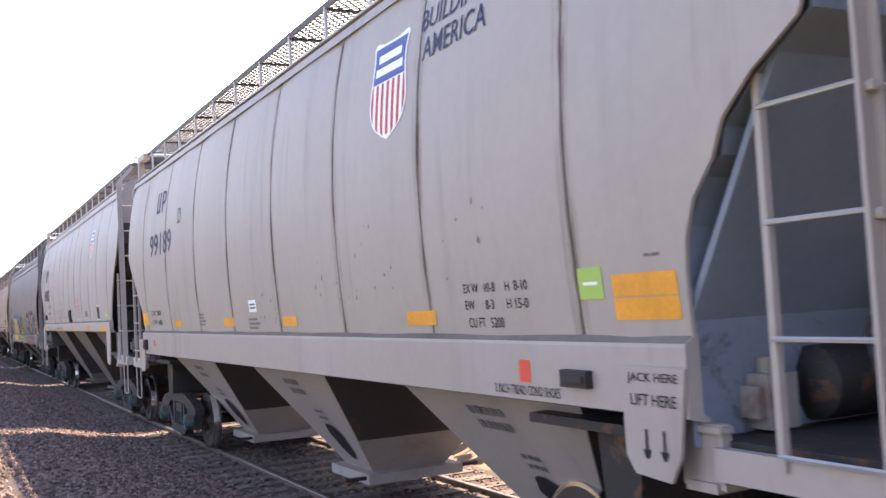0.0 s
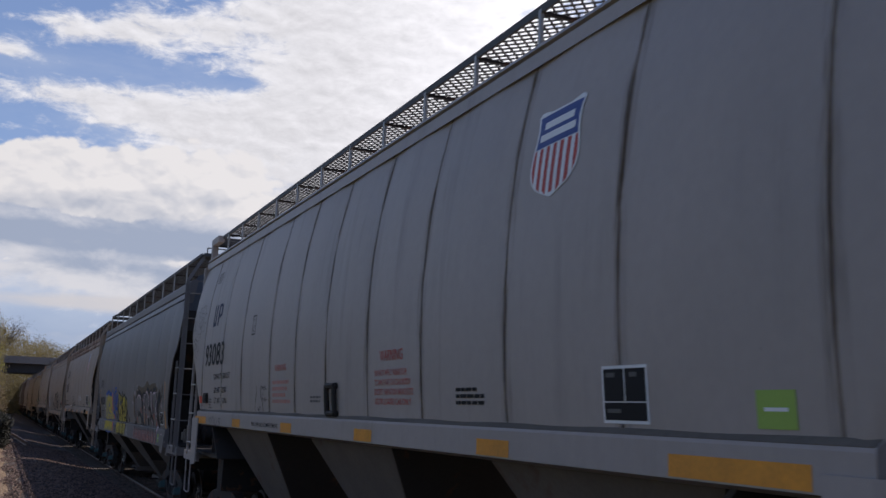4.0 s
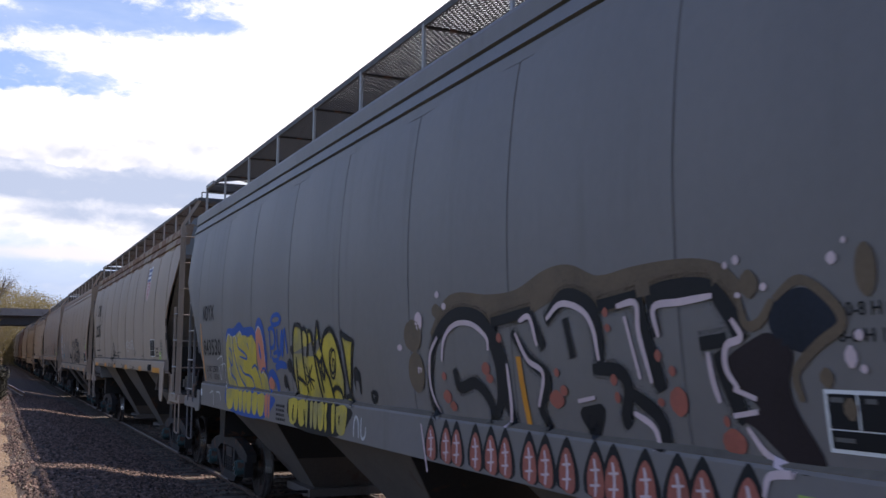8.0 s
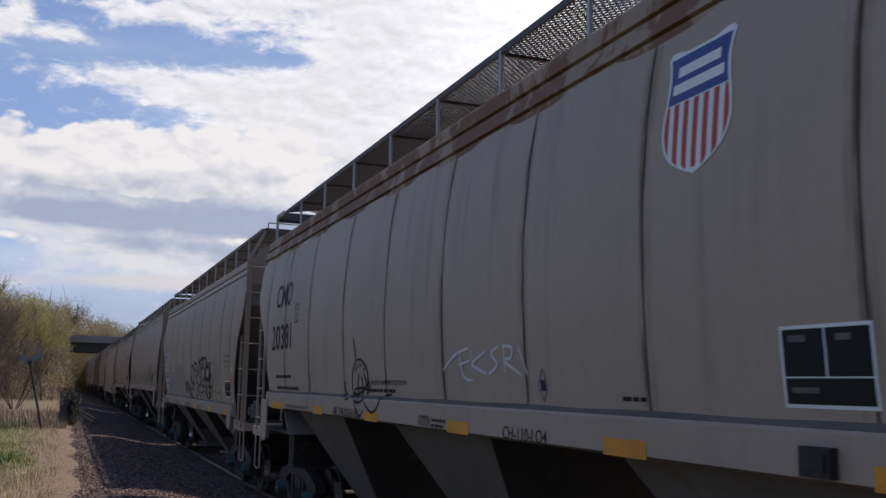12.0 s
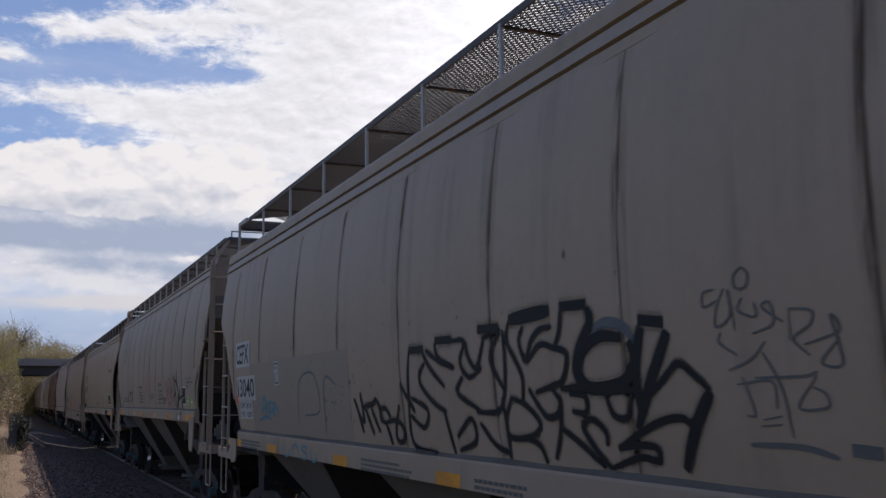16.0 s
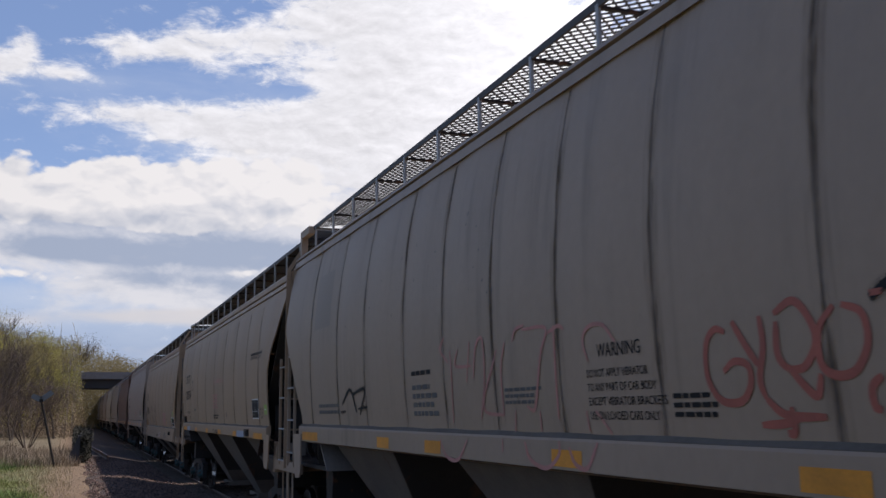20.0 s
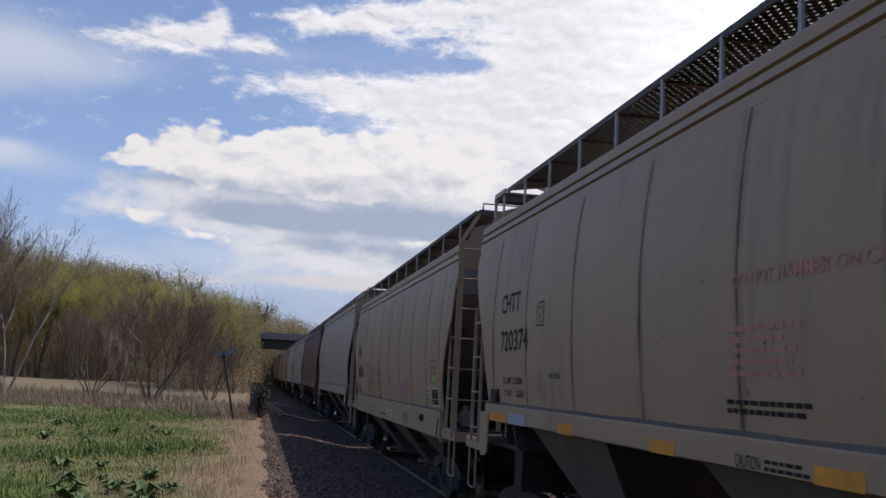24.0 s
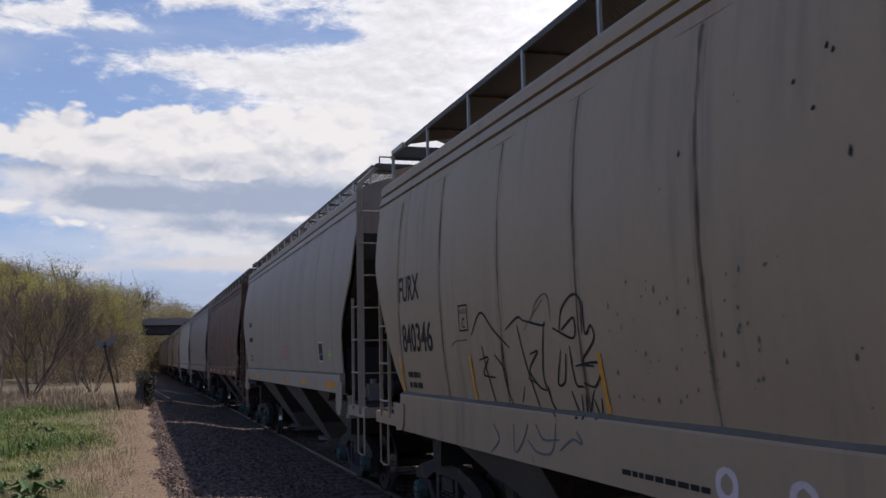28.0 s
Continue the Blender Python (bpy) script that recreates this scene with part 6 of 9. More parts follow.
    fill(C, [(5.37, 2.1), (5.52, 2.17), (5.68, 2.12), (5.81, 1.96), (5.87, 1.75), (5.84, 1.61), (5.58, 1.56), (5.43, 1.65), (5.37, 1.85)], "spray_salmon", 0.01)
    fill(C, [(5.96, 1.46), (6.11, 1.52), (6.23, 1.44), (6.24, 1.39), (6.1, 1.35), (5.99, 1.35)], "spray_salmon", 0.01)
    fill(C, [(5.54, 1.97), (5.62, 1.89), (5.66, 1.74), (5.58, 1.76), (5.54, 1.87)], "spray_blue", 0.013)
    stroke(C, [(3.75, 1.9), (3.91, 1.83), (3.88, 1.63), (3.65, 1.76)], 0.035, "spray_blue", 0.012)
    stroke(C, [(4.02, 2.07), (4.1, 1.77), (4.36, 1.48), (4.69, 1.3)], 0.035, "spray_blue", 0.012)
    stroke(C, [(4.3, 2.05), (4.36, 1.9), (4.7, 1.81), (4.78, 1.74), (4.41, 1.77)], 0.035, "spray_blue", 0.012)
    stroke(C, [(4.39, 1.64), (4.59, 1.53), (4.98, 1.48), (5.14, 1.29)], 0.035, "spray_blue", 0.012)
    stroke(C, [(4.92, 1.87), (4.86, 1.96)], 0.035, "spray_blue", 0.012)
    stroke(C, [(5.04, 1.61), (5.26, 1.65), (5.46, 1.51), (5.54, 1.35)], 0.035, "spray_blue", 0.012)
    stroke(C, [(5.57, 1.55), (5.74, 1.62), (5.93, 1.54), (5.96, 1.33)], 0.035, "spray_blue", 0.012)
    stroke(C, [(3.8, 1.66), (3.77, 1.52), (4.04, 1.42), (4.14, 1.29)], 0.035, "spray_blue", 0.012)
    stroke(C, [(6.01, 1.36), (6.15, 1.31)], 0.035, "spray_blue", 0.012)
    stroke(C, [(3.55, 1.99), (3.71, 2.1), (3.91, 2.05), (3.94, 1.89)], 0.02, "spray_white", 0.014)
    stroke(C, [(4.06, 2.04), (4.19, 2.07), (4.29, 1.97)], 0.02, "spray_white", 0.014)
    stroke(C, [(4.36, 2.06), (4.49, 2.13), (4.61, 2.04)], 0.02, "spray_white", 0.014)
    stroke(C, [(5.37, 2.09), (5.52, 2.17), (5.69, 2.12), (5.84, 1.93), (5.86, 1.69)], 0.02, "spray_white", 0.014)
    stroke(C, [(3.55, 1.54), (3.69, 1.59), (3.75, 1.41)], 0.02, "spray_white", 0.014)
    stroke(C, [(5.64, 1.55), (5.74, 1.57), (5.85, 1.49)], 0.02, "spray_white", 0.014)
    stroke(C, [(6.22, 2.23), (6.33, 2.29), (6.54, 2.3), (6.65, 2.24), (6.54, 2.19), (6.33, 2.18), (6.22, 2.23)], 0.06, "spray_blue", 0.008, "blue spray tag")
    stroke(C, [(6.15, 2.11), (6.16, 1.75)], 0.06, "spray_blue", 0.008)
    stroke(C, [(6.08, 2.12), (6.28, 2.14), (6.38, 2.05), (6.34, 1.91), (6.16, 1.88)], 0.06, "spray_blue", 0.008)
    stroke(C, [(6.29, 1.81), (6.46, 1.83), (6.47, 1.74), (6.28, 1.73), (6.24, 1.78)], 0.06, "spray_blue", 0.008)
    stroke(C, [(6.49, 2.12), (6.48, 1.91), (6.57, 1.81), (6.69, 2.09), (6.67, 1.79), (6.8, 2.11), (6.89, 1.81)], 0.06, "spray_blue", 0.008)
    stroke(C, [(6.35, 1.63), (6.56, 1.68), (6.83, 1.66)], 0.1, "spray_blue", 0.008)
    dot(C, 7.09, 1.86, 0.05, 0.055, "spray_black", 0.012)
    dot(C, 6.97, 1.67, 0.105, 0.09, "spray_black", 0.012)
    dot(C, 6.73, 1.47, 0.075, 0.09, "spray_black", 0.012)
    stroke(C, [(7.11, 1.84), (7.15, 1.76)], 0.07, "spray_black", 0.008)
    stroke(C, [(7.01, 1.63), (7.08, 1.57), (7.13, 1.49)], 0.07, "spray_black", 0.008)
    stroke(C, [(6.78, 1.44), (6.83, 1.36)], 0.07, "spray_black", 0.008)
    stroke(C, [(2.78, 1.72), (3.14, 1.75), (2.96, 1.4), (2.89, 1.63)], 0.02, "spray_white", 0.008)
    stroke(C, [(3, 1.63), (3.34, 1.64), (3.25, 1.39), (3.54, 1.3)], 0.02, "spray_white", 0.008)
    stroke(C, [(2.24, 1.16), (2.5, 1.2), (2.58, 0.99)], 0.02, "spray_white", 0.008)
    stroke(C, [(2.75, 1.2), (3.01, 1.2), (3.14, 1.08)], 0.02, "spray_white", 0.008)
    drip(C, 3.44, 6.13, 0.93, "spray_blue", 0.005)
    drip(C, 3.51, 4, 0.98, "yellow", 0.009)
    drip(C, 4.02, 4.32, 0.98, "yellow", 0.009)
    drip(C, 4.35, 4.56, 0.98, "yellow", 0.009)
    drip(C, 4.59, 4.8, 0.98, "yellow", 0.009)
    drip(C, 4.82, 5.09, 0.98, "yellow", 0.009)
    drip(C, 5.13, 5.42, 0.98, "yellow", 0.009)
    drip(C, 5.45, 5.8, 0.98, "yellow", 0.009)
    drip(C, 5.83, 5.98, 0.98, "spray_salmon", 0.009)
    drip(C, 6, 6.09, 0.98, "spray_salmon", 0.009)
    fill(C, [(7.15, 1.82), (7.21, 2.09), (7.33, 2.15), (7.52, 2.13), (7.6, 2.08), (7.71, 2.1), (7.83, 2.07), (7.97, 2.03), (8.03, 1.8), (8.2, 2.14), (8.3, 1.91), (8.42, 2)], "yellow", 0.008, "black-outlined yellow graffiti piece")
    fill(C, [(7.15, 1.82), (8.03, 1.8), (8.42, 2), (8.29, 1.85), (8.34, 1.74), (8.52, 1.47), (8.59, 1.3), (8.22, 1.31), (7.7, 1.3), (7.33, 1.32), (7.23, 1.32), (7.13, 1.64)], "yellow", 0.0085)
    fill(C, [(8.31, 1.83), (8.37, 1.97), (8.54, 2.03), (8.67, 2.02), (8.78, 1.94), (8.86, 1.8), (8.93, 1.67), (8.96, 1.52), (8.89, 1.36), (8.82, 1.44), (8.67, 1.46), (8.55, 1.38), (8.52, 1.47)], "yellow", 0.0085)
    fill(C, [(8.95, 2.04), (9.05, 1.99), (9.34, 1.94), (9.25, 1.71), (9.14, 1.4), (9.11, 1.4), (9.06, 1.71), (8.98, 1.94)], "yellow", 0.0085)
    fill(C, [(8.94, 1.32), (8.99, 1.37), (9.11, 1.38), (9.21, 1.34), (9.27, 1.29), (9.07, 1.3)], "yellow", 0.0085)
    fill(C, [(8.67, 1.46), (8.82, 1.44), (8.88, 1.34), (8.6, 1.3), (8.56, 1.39)], "yellow", 0.0085)
    stroke(C, [(7.23, 1.32), (7.13, 1.64), (7.16, 1.93), (7.23, 2.11), (7.34, 2.15), (7.52, 2.13), (7.59, 2.04), (7.59, 1.74), (7.71, 1.3)], 0.05, "spray_black", 0.012)
    stroke(C, [(7.58, 2.06), (7.69, 2.1), (7.81, 2.03), (7.82, 1.93), (7.76, 1.77)], 0.05, "spray_black", 0.012)
    stroke(C, [(7.83, 2.06), (7.95, 2.05), (8.03, 1.86), (8.12, 1.54), (8.22, 1.3)], 0.05, "spray_black", 0.012)
    stroke(C, [(8.03, 1.79), (8.11, 1.97), (8.19, 2.16), (8.23, 2.04), (8.29, 1.83)], 0.05, "spray_black", 0.012)
    stroke(C, [(8.1, 1.8), (8.21, 1.62), (8.27, 1.39)], 0.05, "spray_black", 0.012)
    stroke(C, [(8.31, 1.82), (8.37, 1.68), (8.5, 1.53), (8.59, 1.3)], 0.05, "spray_black", 0.012)
    stroke(C, [(8.3, 1.83), (8.34, 1.95), (8.46, 2.05), (8.6, 2.08), (8.71, 2.02), (8.83, 1.88), (8.92, 1.68), (8.96, 1.54), (8.9, 1.36)], 0.05, "spray_black", 0.012)
    stroke(C, [(8.58, 1.31), (8.57, 1.41), (8.67, 1.46), (8.82, 1.43), (8.87, 1.33)], 0.05, "spray_black", 0.012)
    stroke(C, [(8.94, 2.05), (9.04, 1.76), (9.11, 1.39)], 0.05, "spray_black", 0.012)
    stroke(C, [(8.94, 2.05), (9.05, 1.99), (9.35, 1.94)], 0.05, "spray_black", 0.012)
    stroke(C, [(9.35, 1.94), (9.29, 1.86), (9.21, 1.6), (9.13, 1.4)], 0.05, "spray_black", 0.012)
    stroke(C, [(8.99, 1.31), (8.99, 1.37), (9.12, 1.38), (9.29, 1.29)], 0.05, "spray_black", 0.012)
    stroke(C, [(7.28, 1.53), (7.46, 1.51), (7.63, 1.46)], 0.05, "spray_black", 0.012)
    stroke(C, [(7.28, 1.78), (7.28, 1.58), (7.27, 1.34)], 0.05, "spray_black", 0.012)
    stroke(C, [(8.09, 1.8), (8.22, 1.72), (8.32, 1.77), (8.36, 1.65), (8.32, 1.55), (8.27, 1.64), (8.3, 1.74)], 0.05, "spray_black", 0.012)
    stroke(C, [(7.67, 1.7), (7.81, 1.54), (7.94, 1.42)], 0.03, "spray_black", 0.012)
    stroke(C, [(7.94, 1.69), (7.81, 1.54), (7.82, 1.4)], 0.03, "spray_black", 0.012)
    stroke(C, [(7.67, 1.57), (7.81, 1.54), (7.99, 1.51)], 0.03, "spray_black", 0.012)
    stroke(C, [(7.69, 1.46), (7.81, 1.55), (7.83, 1.67)], 0.03, "spray_black", 0.012)
    stroke(C, [(8.66, 1.88), (8.56, 1.83), (8.53, 1.71), (8.57, 1.57), (8.66, 1.57), (8.73, 1.7), (8.72, 1.84), (8.64, 1.84), (8.56, 1.73), (8.59, 1.61), (8.67, 1.64), (8.68, 1.75), (8.64, 1.75), (8.62, 1.67)], 0.03, "spray_black", 0.012)
    dot(C, 9.37, 1.62, 0.09, 0.07, "spray_black", 0.012)
    fill(C, [(9.33, 1.68), (9.46, 1.66), (9.49, 1.55), (9.47, 1.43), (9.43, 1.43), (9.4, 1.55), (9.31, 1.54), (9.31, 1.46), (9.27, 1.54)], "spray_black", 0.006)
    stroke(C, [(9.79, 1.46), (9.77, 1.42), (9.81, 1.37), (9.88, 1.4), (9.88, 1.44), (9.8, 1.46)], 0.05, "spray_black", 0.008)
    drip(C, 6.94, 9.11, 0.93, "spray_black", 0.005)
    drip(C, 6.98, 7.34, 0.98, "yellow", 0.009)
    drip(C, 7.38, 7.66, 0.98, "yellow", 0.009)
    drip(C, 7.68, 7.76, 0.98, "yellow", 0.009)
    drip(C, 7.85, 7.95, 0.98, "yellow", 0.009)
    drip(C, 7.98, 8.12, 0.98, "yellow", 0.009)
    drip(C, 8.14, 8.35, 0.98, "yellow", 0.009)
    drip(C, 8.38, 8.47, 0.98, "yellow", 0.009)
    drip(C, 8.62, 8.72, 0.98, "yellow", 0.009)
    drip(C, 8.77, 9.09, 0.98, "yellow", 0.009)
    stroke(C, [(7.19, 1.21), (7.16, 1.07), (7.21, 1.04)], 0.04, "spray_black", 0.012)
    stroke(C, [(7.62, 1.18), (7.64, 1.06)], 0.04, "spray_black", 0.012)
    stroke(C, [(7.79, 1.23), (7.78, 1)], 0.04, "spray_black", 0.012)
    stroke(C, [(8.51, 1.25), (8.47, 1.13), (8.57, 1.05)], 0.04, "spray_black", 0.012)
    stroke(C, [(8.88, 1.18), (8.87, 1.09)], 0.04, "spray_black", 0.012)
    stroke(B, [(0.25, 3.49), (0.25, 3.45)], 0.012, "faint", 0.008, "thin pencilled cartoon scribble")
    stroke(B, [(0.34, 3.45), (0.37, 3.53), (0.43, 3.56), (0.51, 3.54), (0.54, 3.45)], 0.012, "faint", 0.008)
    stroke(B, [(0.54, 3.45), (0.59, 3.47), (0.63, 3.56), (0.7, 3.62), (0.75, 3.57), (0.77, 3.5)], 0.012, "faint", 0.008)
    stroke(B, [(0.77, 3.5), (0.83, 3.53), (0.87, 3.62), (0.91, 3.62), (0.93, 3.59)], 0.012, "faint", 0.008)
    stroke(B, [(0.93, 3.59), (0.97, 3.63), (1.04, 3.62), (1.07, 3.56), (1.07, 3.51)], 0.012, "faint", 0.008)
    stroke(B, [(1.06, 3.52), (1.09, 3.5), (1.07, 3.44)], 0.012, "faint", 0.008)
    stroke(B, [(1.11, 3.46), (1.18, 3.48), (1.25, 3.44), (1.29, 3.38), (1.26, 3.31), (1.12, 3.3)], 0.012, "faint", 0.008)
    stroke(B, [(1.11, 3.27), (1.17, 3.23), (1.19, 3.18), (1.15, 3.15)], 0.012, "faint", 0.008)
    stroke(B, [(1.1, 3.13), (0.97, 3.18), (0.95, 3.13), (0.9, 3.15)], 0.012, "faint", 0.008)
    stroke(B, [(0.95, 3.13), (0.95, 3.07), (0.88, 3.05)], 0.012, "faint", 0.008)
    stroke(B, [(0.31, 3.16), (0.25, 3.13), (0.25, 3.07), (0.31, 3.01), (0.44, 3.01)], 0.012, "faint", 0.008)
    stroke(B, [(0.5, 2.82), (0.59, 2.84), (0.63, 2.78), (0.71, 2.7), (0.8, 2.7), (0.81, 2.64)], 0.012, "faint", 0.008)
    stroke(B, [(0.85, 3.01), (0.91, 2.97), (0.88, 2.95)], 0.012, "faint", 0.008)
    stroke(B, [(0.87, 2.94), (0.92, 2.86), (0.94, 2.83), (0.87, 2.8), (0.81, 2.85)], 0.012, "faint", 0.008)
    stroke(B, [(0.81, 3.33), (0.91, 3.42), (1.01, 3.41), (1.05, 3.35), (0.99, 3.26), (0.91, 3.2), (0.82, 3.22), (0.79, 3.29), (0.81, 3.33)], 0.012, "faint", 0.008)
    stroke(B, [(0.85, 3.32), (0.93, 3.39), (1, 3.38), (0.99, 3.3), (0.91, 3.23), (0.84, 3.25), (0.84, 3.31)], 0.012, "faint", 0.008)
    stroke(B, [(0.71, 3.43), (0.81, 3.49), (0.93, 3.5), (1.03, 3.47)], 0.012, "faint", 0.008)
    stroke(B, [(0.38, 3.38), (0.42, 3.42), (0.42, 3.29), (0.47, 3.33)], 0.012, "faint", 0.008)
    stroke(B, [(0.57, 3.28), (0.63, 3.43), (0.67, 3.44), (0.63, 3.27)], 0.012, "faint", 0.008)
    stroke(B, [(0.73, 3.25), (0.72, 3.32), (0.78, 3.3), (0.78, 3.23)], 0.012, "faint", 0.008)
    stroke(B, [(0.47, 3.22), (0.66, 3.16)], 0.012, "faint", 0.008)
    stroke(B, [(0.58, 3.16), (0.78, 3.07)], 0.012, "faint", 0.008)
    stroke(B, [(0.68, 3.14), (0.85, 3.11)], 0.012, "faint", 0.008)
    stroke(B, [(0.46, 3.17), (0.54, 3.15)], 0.012, "faint", 0.008)
    stroke(B, [(0.53, 3.09), (0.68, 3.08)], 0.012, "faint", 0.008)
    stroke(B, [(0.55, 2.91), (0.76, 2.87)], 0.012, "faint", 0.008)
    stroke(B, [(0.6, 2.87), (0.75, 2.85)], 0.012, "faint", 0.008)
    stroke(B, [(0.49, 2.94), (0.49, 2.88)], 0.012, "faint", 0.008)
    stroke(B, [(0.25, 3.49), (0.25, 3.63), (0.21, 3.62)], 0.012, "faint", 0.008)
    stroke(B, [(0.28, 3.41), (0.32, 3.27), (0.39, 3.21), (0.38, 3.16)], 0.012, "faint", 0.008)
    stroke(B, [(0.52, 3.54), (0.55, 3.62), (0.57, 3.6), (0.57, 3.46)], 0.012, "faint", 0.008)
    stroke(B, [(0.45, 3.06), (0.54, 3.03)], 0.035, "faint", 0.008)
    stroke(B, [(0.6, 3.02), (0.77, 2.99)], 0.035, "faint", 0.008)
    stroke(B, [(0.5, 2.97), (0.66, 2.93)], 0.035, "faint", 0.008)
    stroke(B, [(0.71, 2.93), (0.79, 2.91)], 0.035, "faint", 0.008)
    stroke(B, [(0.11, 3.51), (0.15, 3.42), (0.28, 3.28), (0.28, 3.23), (0.06, 3.22)], 0.035, "seam_slate", 0.008)
    dot(B, 0.12, 3.16, 0.02, 0.015, "spray_black", 0.012)
    dot(B, 0.05, 3.16, 0.02, 0.02, "spray_black", 0.012)
    dot(B, 0.47, 2.85, 0.02, 0.02, "spray_black", 0.012)
    stroke(B, [(5.43, 2.13), (5.47, 2.07), (5.46, 2.01), (5.4, 1.91), (5.38, 1.83), (5.39, 1.76)], 0.014, "spray_black", 0.008, "thin ink line drawing")
    stroke(B, [(5.68, 2.14), (5.67, 2.07), (5.69, 1.98), (5.76, 1.9), (5.8, 1.76)], 0.014, "spray_black", 0.008)
    stroke(B, [(5.51, 1.83), (5.57, 1.8), (5.67, 1.85)], 0.014, "spray_black", 0.008)
    stroke(B, [(5.58, 1.85), (5.59, 1.77)], 0.014, "spray_black", 0.008)
    letters(B, "Waist", 5.7, 5.96, 2.07, 2.13, "spray_black", 0.0)
    letters(B, "Of", 5.74, 5.82, 1.99, 2.03, "spray_black", 0.0)
    letters(B, "Life", 5.77, 5.97, 1.92, 1.97, "spray_black", 0.0)
    stroke(D, [(6.52, 2.35), (6.58, 2.2), (6.64, 2.09)], 0.035, "spray_black", 0.008, "black round spray tag")
    stroke(D, [(6.64, 2.09), (6.44, 1.93), (6.43, 1.71), (6.7, 1.59), (6.97, 1.63), (7.08, 1.78), (7.08, 1.95), (6.88, 2.08), (6.65, 2.09)], 0.035, "spray_black", 0.008)
    stroke(D, [(6.12, 1.83), (6.04, 1.77), (6.22, 1.62), (6.47, 1.68), (6.54, 1.71)], 0.035, "spray_black", 0.008)
    stroke(D, [(6.54, 1.71), (6.67, 1.53), (6.87, 1.43), (7, 1.51)], 0.035, "spray_black", 0.008)
    stroke(D, [(6.75, 1.93), (6.66, 1.77), (6.77, 1.59)], 0.035, "spray_black", 0.008)
    stroke(D, [(6.85, 1.9), (6.88, 1.72), (6.8, 1.62)], 0.035, "spray_black", 0.008)
    stroke(D, [(6.95, 1.93), (7.02, 1.81), (6.91, 1.72)], 0.035, "spray_black", 0.008)
    stroke(D, [(7.06, 1.87), (7.15, 1.78), (7, 1.66)], 0.035, "spray_black", 0.008)
    stroke(D, [(6.51, 1.74), (6.82, 1.76), (7.16, 1.74)], 0.035, "spray_black", 0.008)
    stroke(D, [(6.43, 1.66), (6.81, 1.71), (7.08, 1.81)], 0.035, "spray_black", 0.008)
    stroke(D, [(7, 1.61), (7.18, 1.53), (7.35, 1.49), (7.52, 1.54), (7.63, 1.63), (7.7, 1.68), (7.93, 1.7)], 0.035, "spray_black", 0.008)
    stroke(D, [(6.59, 1.96), (6.67, 2.01)], 0.035, "spray_black", 0.008)
    stroke(D, [(6.73, 2.01), (6.77, 2.05)], 0.035, "spray_black", 0.008)
    stroke(D, [(6.83, 2), (6.88, 2.04)], 0.035, "spray_black", 0.008)
    stroke(D, [(6.94, 1.96), (7, 1.99)], 0.035, "spray_black", 0.008)
    stroke(F, [(12.08, 2.21), (11.99, 2.23), (11.9, 2.15), (11.89, 1.97), (11.99, 1.85), (12.16, 1.84), (12.25, 1.92), (12.25, 2.02), (12.14, 2.05), (12.04, 2)], 0.045, "spray_red", 0.008, "faded red spray tag")
    stroke(F, [(12.15, 2.26), (12.25, 2.12), (12.33, 2.02)], 0.045, "spray_red", 0.008)
    stroke(F, [(12.37, 2.27), (12.38, 2.12), (12.33, 1.95), (12.36, 1.85)], 0.045, "spray_red", 0.008)
    stroke(F, [(12.49, 2.23), (12.48, 2.07), (12.54, 1.99)], 0.045, "spray_red", 0.008)
    stroke(F, [(12.48, 2.27), (12.62, 2.32), (12.72, 2.23), (12.75, 2.11), (12.66, 2), (12.54, 1.99)], 0.045, "spray_red", 0.008)
    stroke(F, [(12.54, 2.01), (12.64, 1.91), (12.72, 1.86), (12.76, 1.96)], 0.045, "spray_red", 0.008)
    stroke(F, [(12.89, 2.27), (12.78, 2.17), (12.77, 2.01), (12.86, 1.95), (12.99, 1.97), (13.08, 2.09), (13.06, 2.22), (12.94, 2.27)], 0.045, "spray_red", 0.008)
    stroke(F, [(12.36, 1.85), (12.49, 1.77), (12.76, 1.76)], 0.045, "spray_red", 0.008)
    stroke(F, [(12.3, 1.72), (12.48, 1.73), (12.61, 1.77)], 0.045, "spray_red", 0.008)
    stroke(F, [(12.53, 1.81), (12.53, 1.69), (12.48, 1.68)], 0.045, "spray_red", 0.008)
    stroke(F, [(13.12, 2.3), (13.2, 2.3)], 0.045, "spray_red", 0.008)
    stroke(F, [(13.14, 1.94), (13.07, 1.89), (13.07, 1.81), (13.11, 1.79)], 0.045, "spray_red", 0.008)
    stroke(F, [(7.84, 2.26), (7.63, 2.39), (7.76, 2.5)], 0.03, "faint_red", 0.008, "very faint red spray letters")
    stroke(F, [(7.91, 2.37), (7.92, 2.07), (7.87, 1.7)], 0.03, "faint_red", 0.008)
    stroke(F, [(8.12, 2.36), (8.05, 2.22), (8.44, 2.2)], 0.03, "faint_red", 0.008)
    stroke(F, [(8.42, 2.41), (8.32, 2.06)], 0.03, "faint_red", 0.008)
    stroke(F, [(8.47, 2.09), (8.56, 2.37), (8.7, 2.41), (8.7, 2.08), (8.57, 1.74)], 0.03, "faint_red", 0.008)
    stroke(F, [(8.99, 2.31), (8.64, 1.84), (9.05, 1.77)], 0.03, "faint_red", 0.008)
    stroke(F, [(9.17, 2.36), (9.06, 2.14), (9.05, 1.77)], 0.03, "faint_red", 0.008)
    stroke(F, [(9.33, 2.35), (9.41, 2.44), (9.57, 2.46)], 0.03, "faint_red", 0.008)
    stroke(F, [(9.53, 2.43), (9.92, 2.41), (9.82, 2.22), (9.67, 1.83), (9.53, 1.84)], 0.03, "faint_red", 0.008)
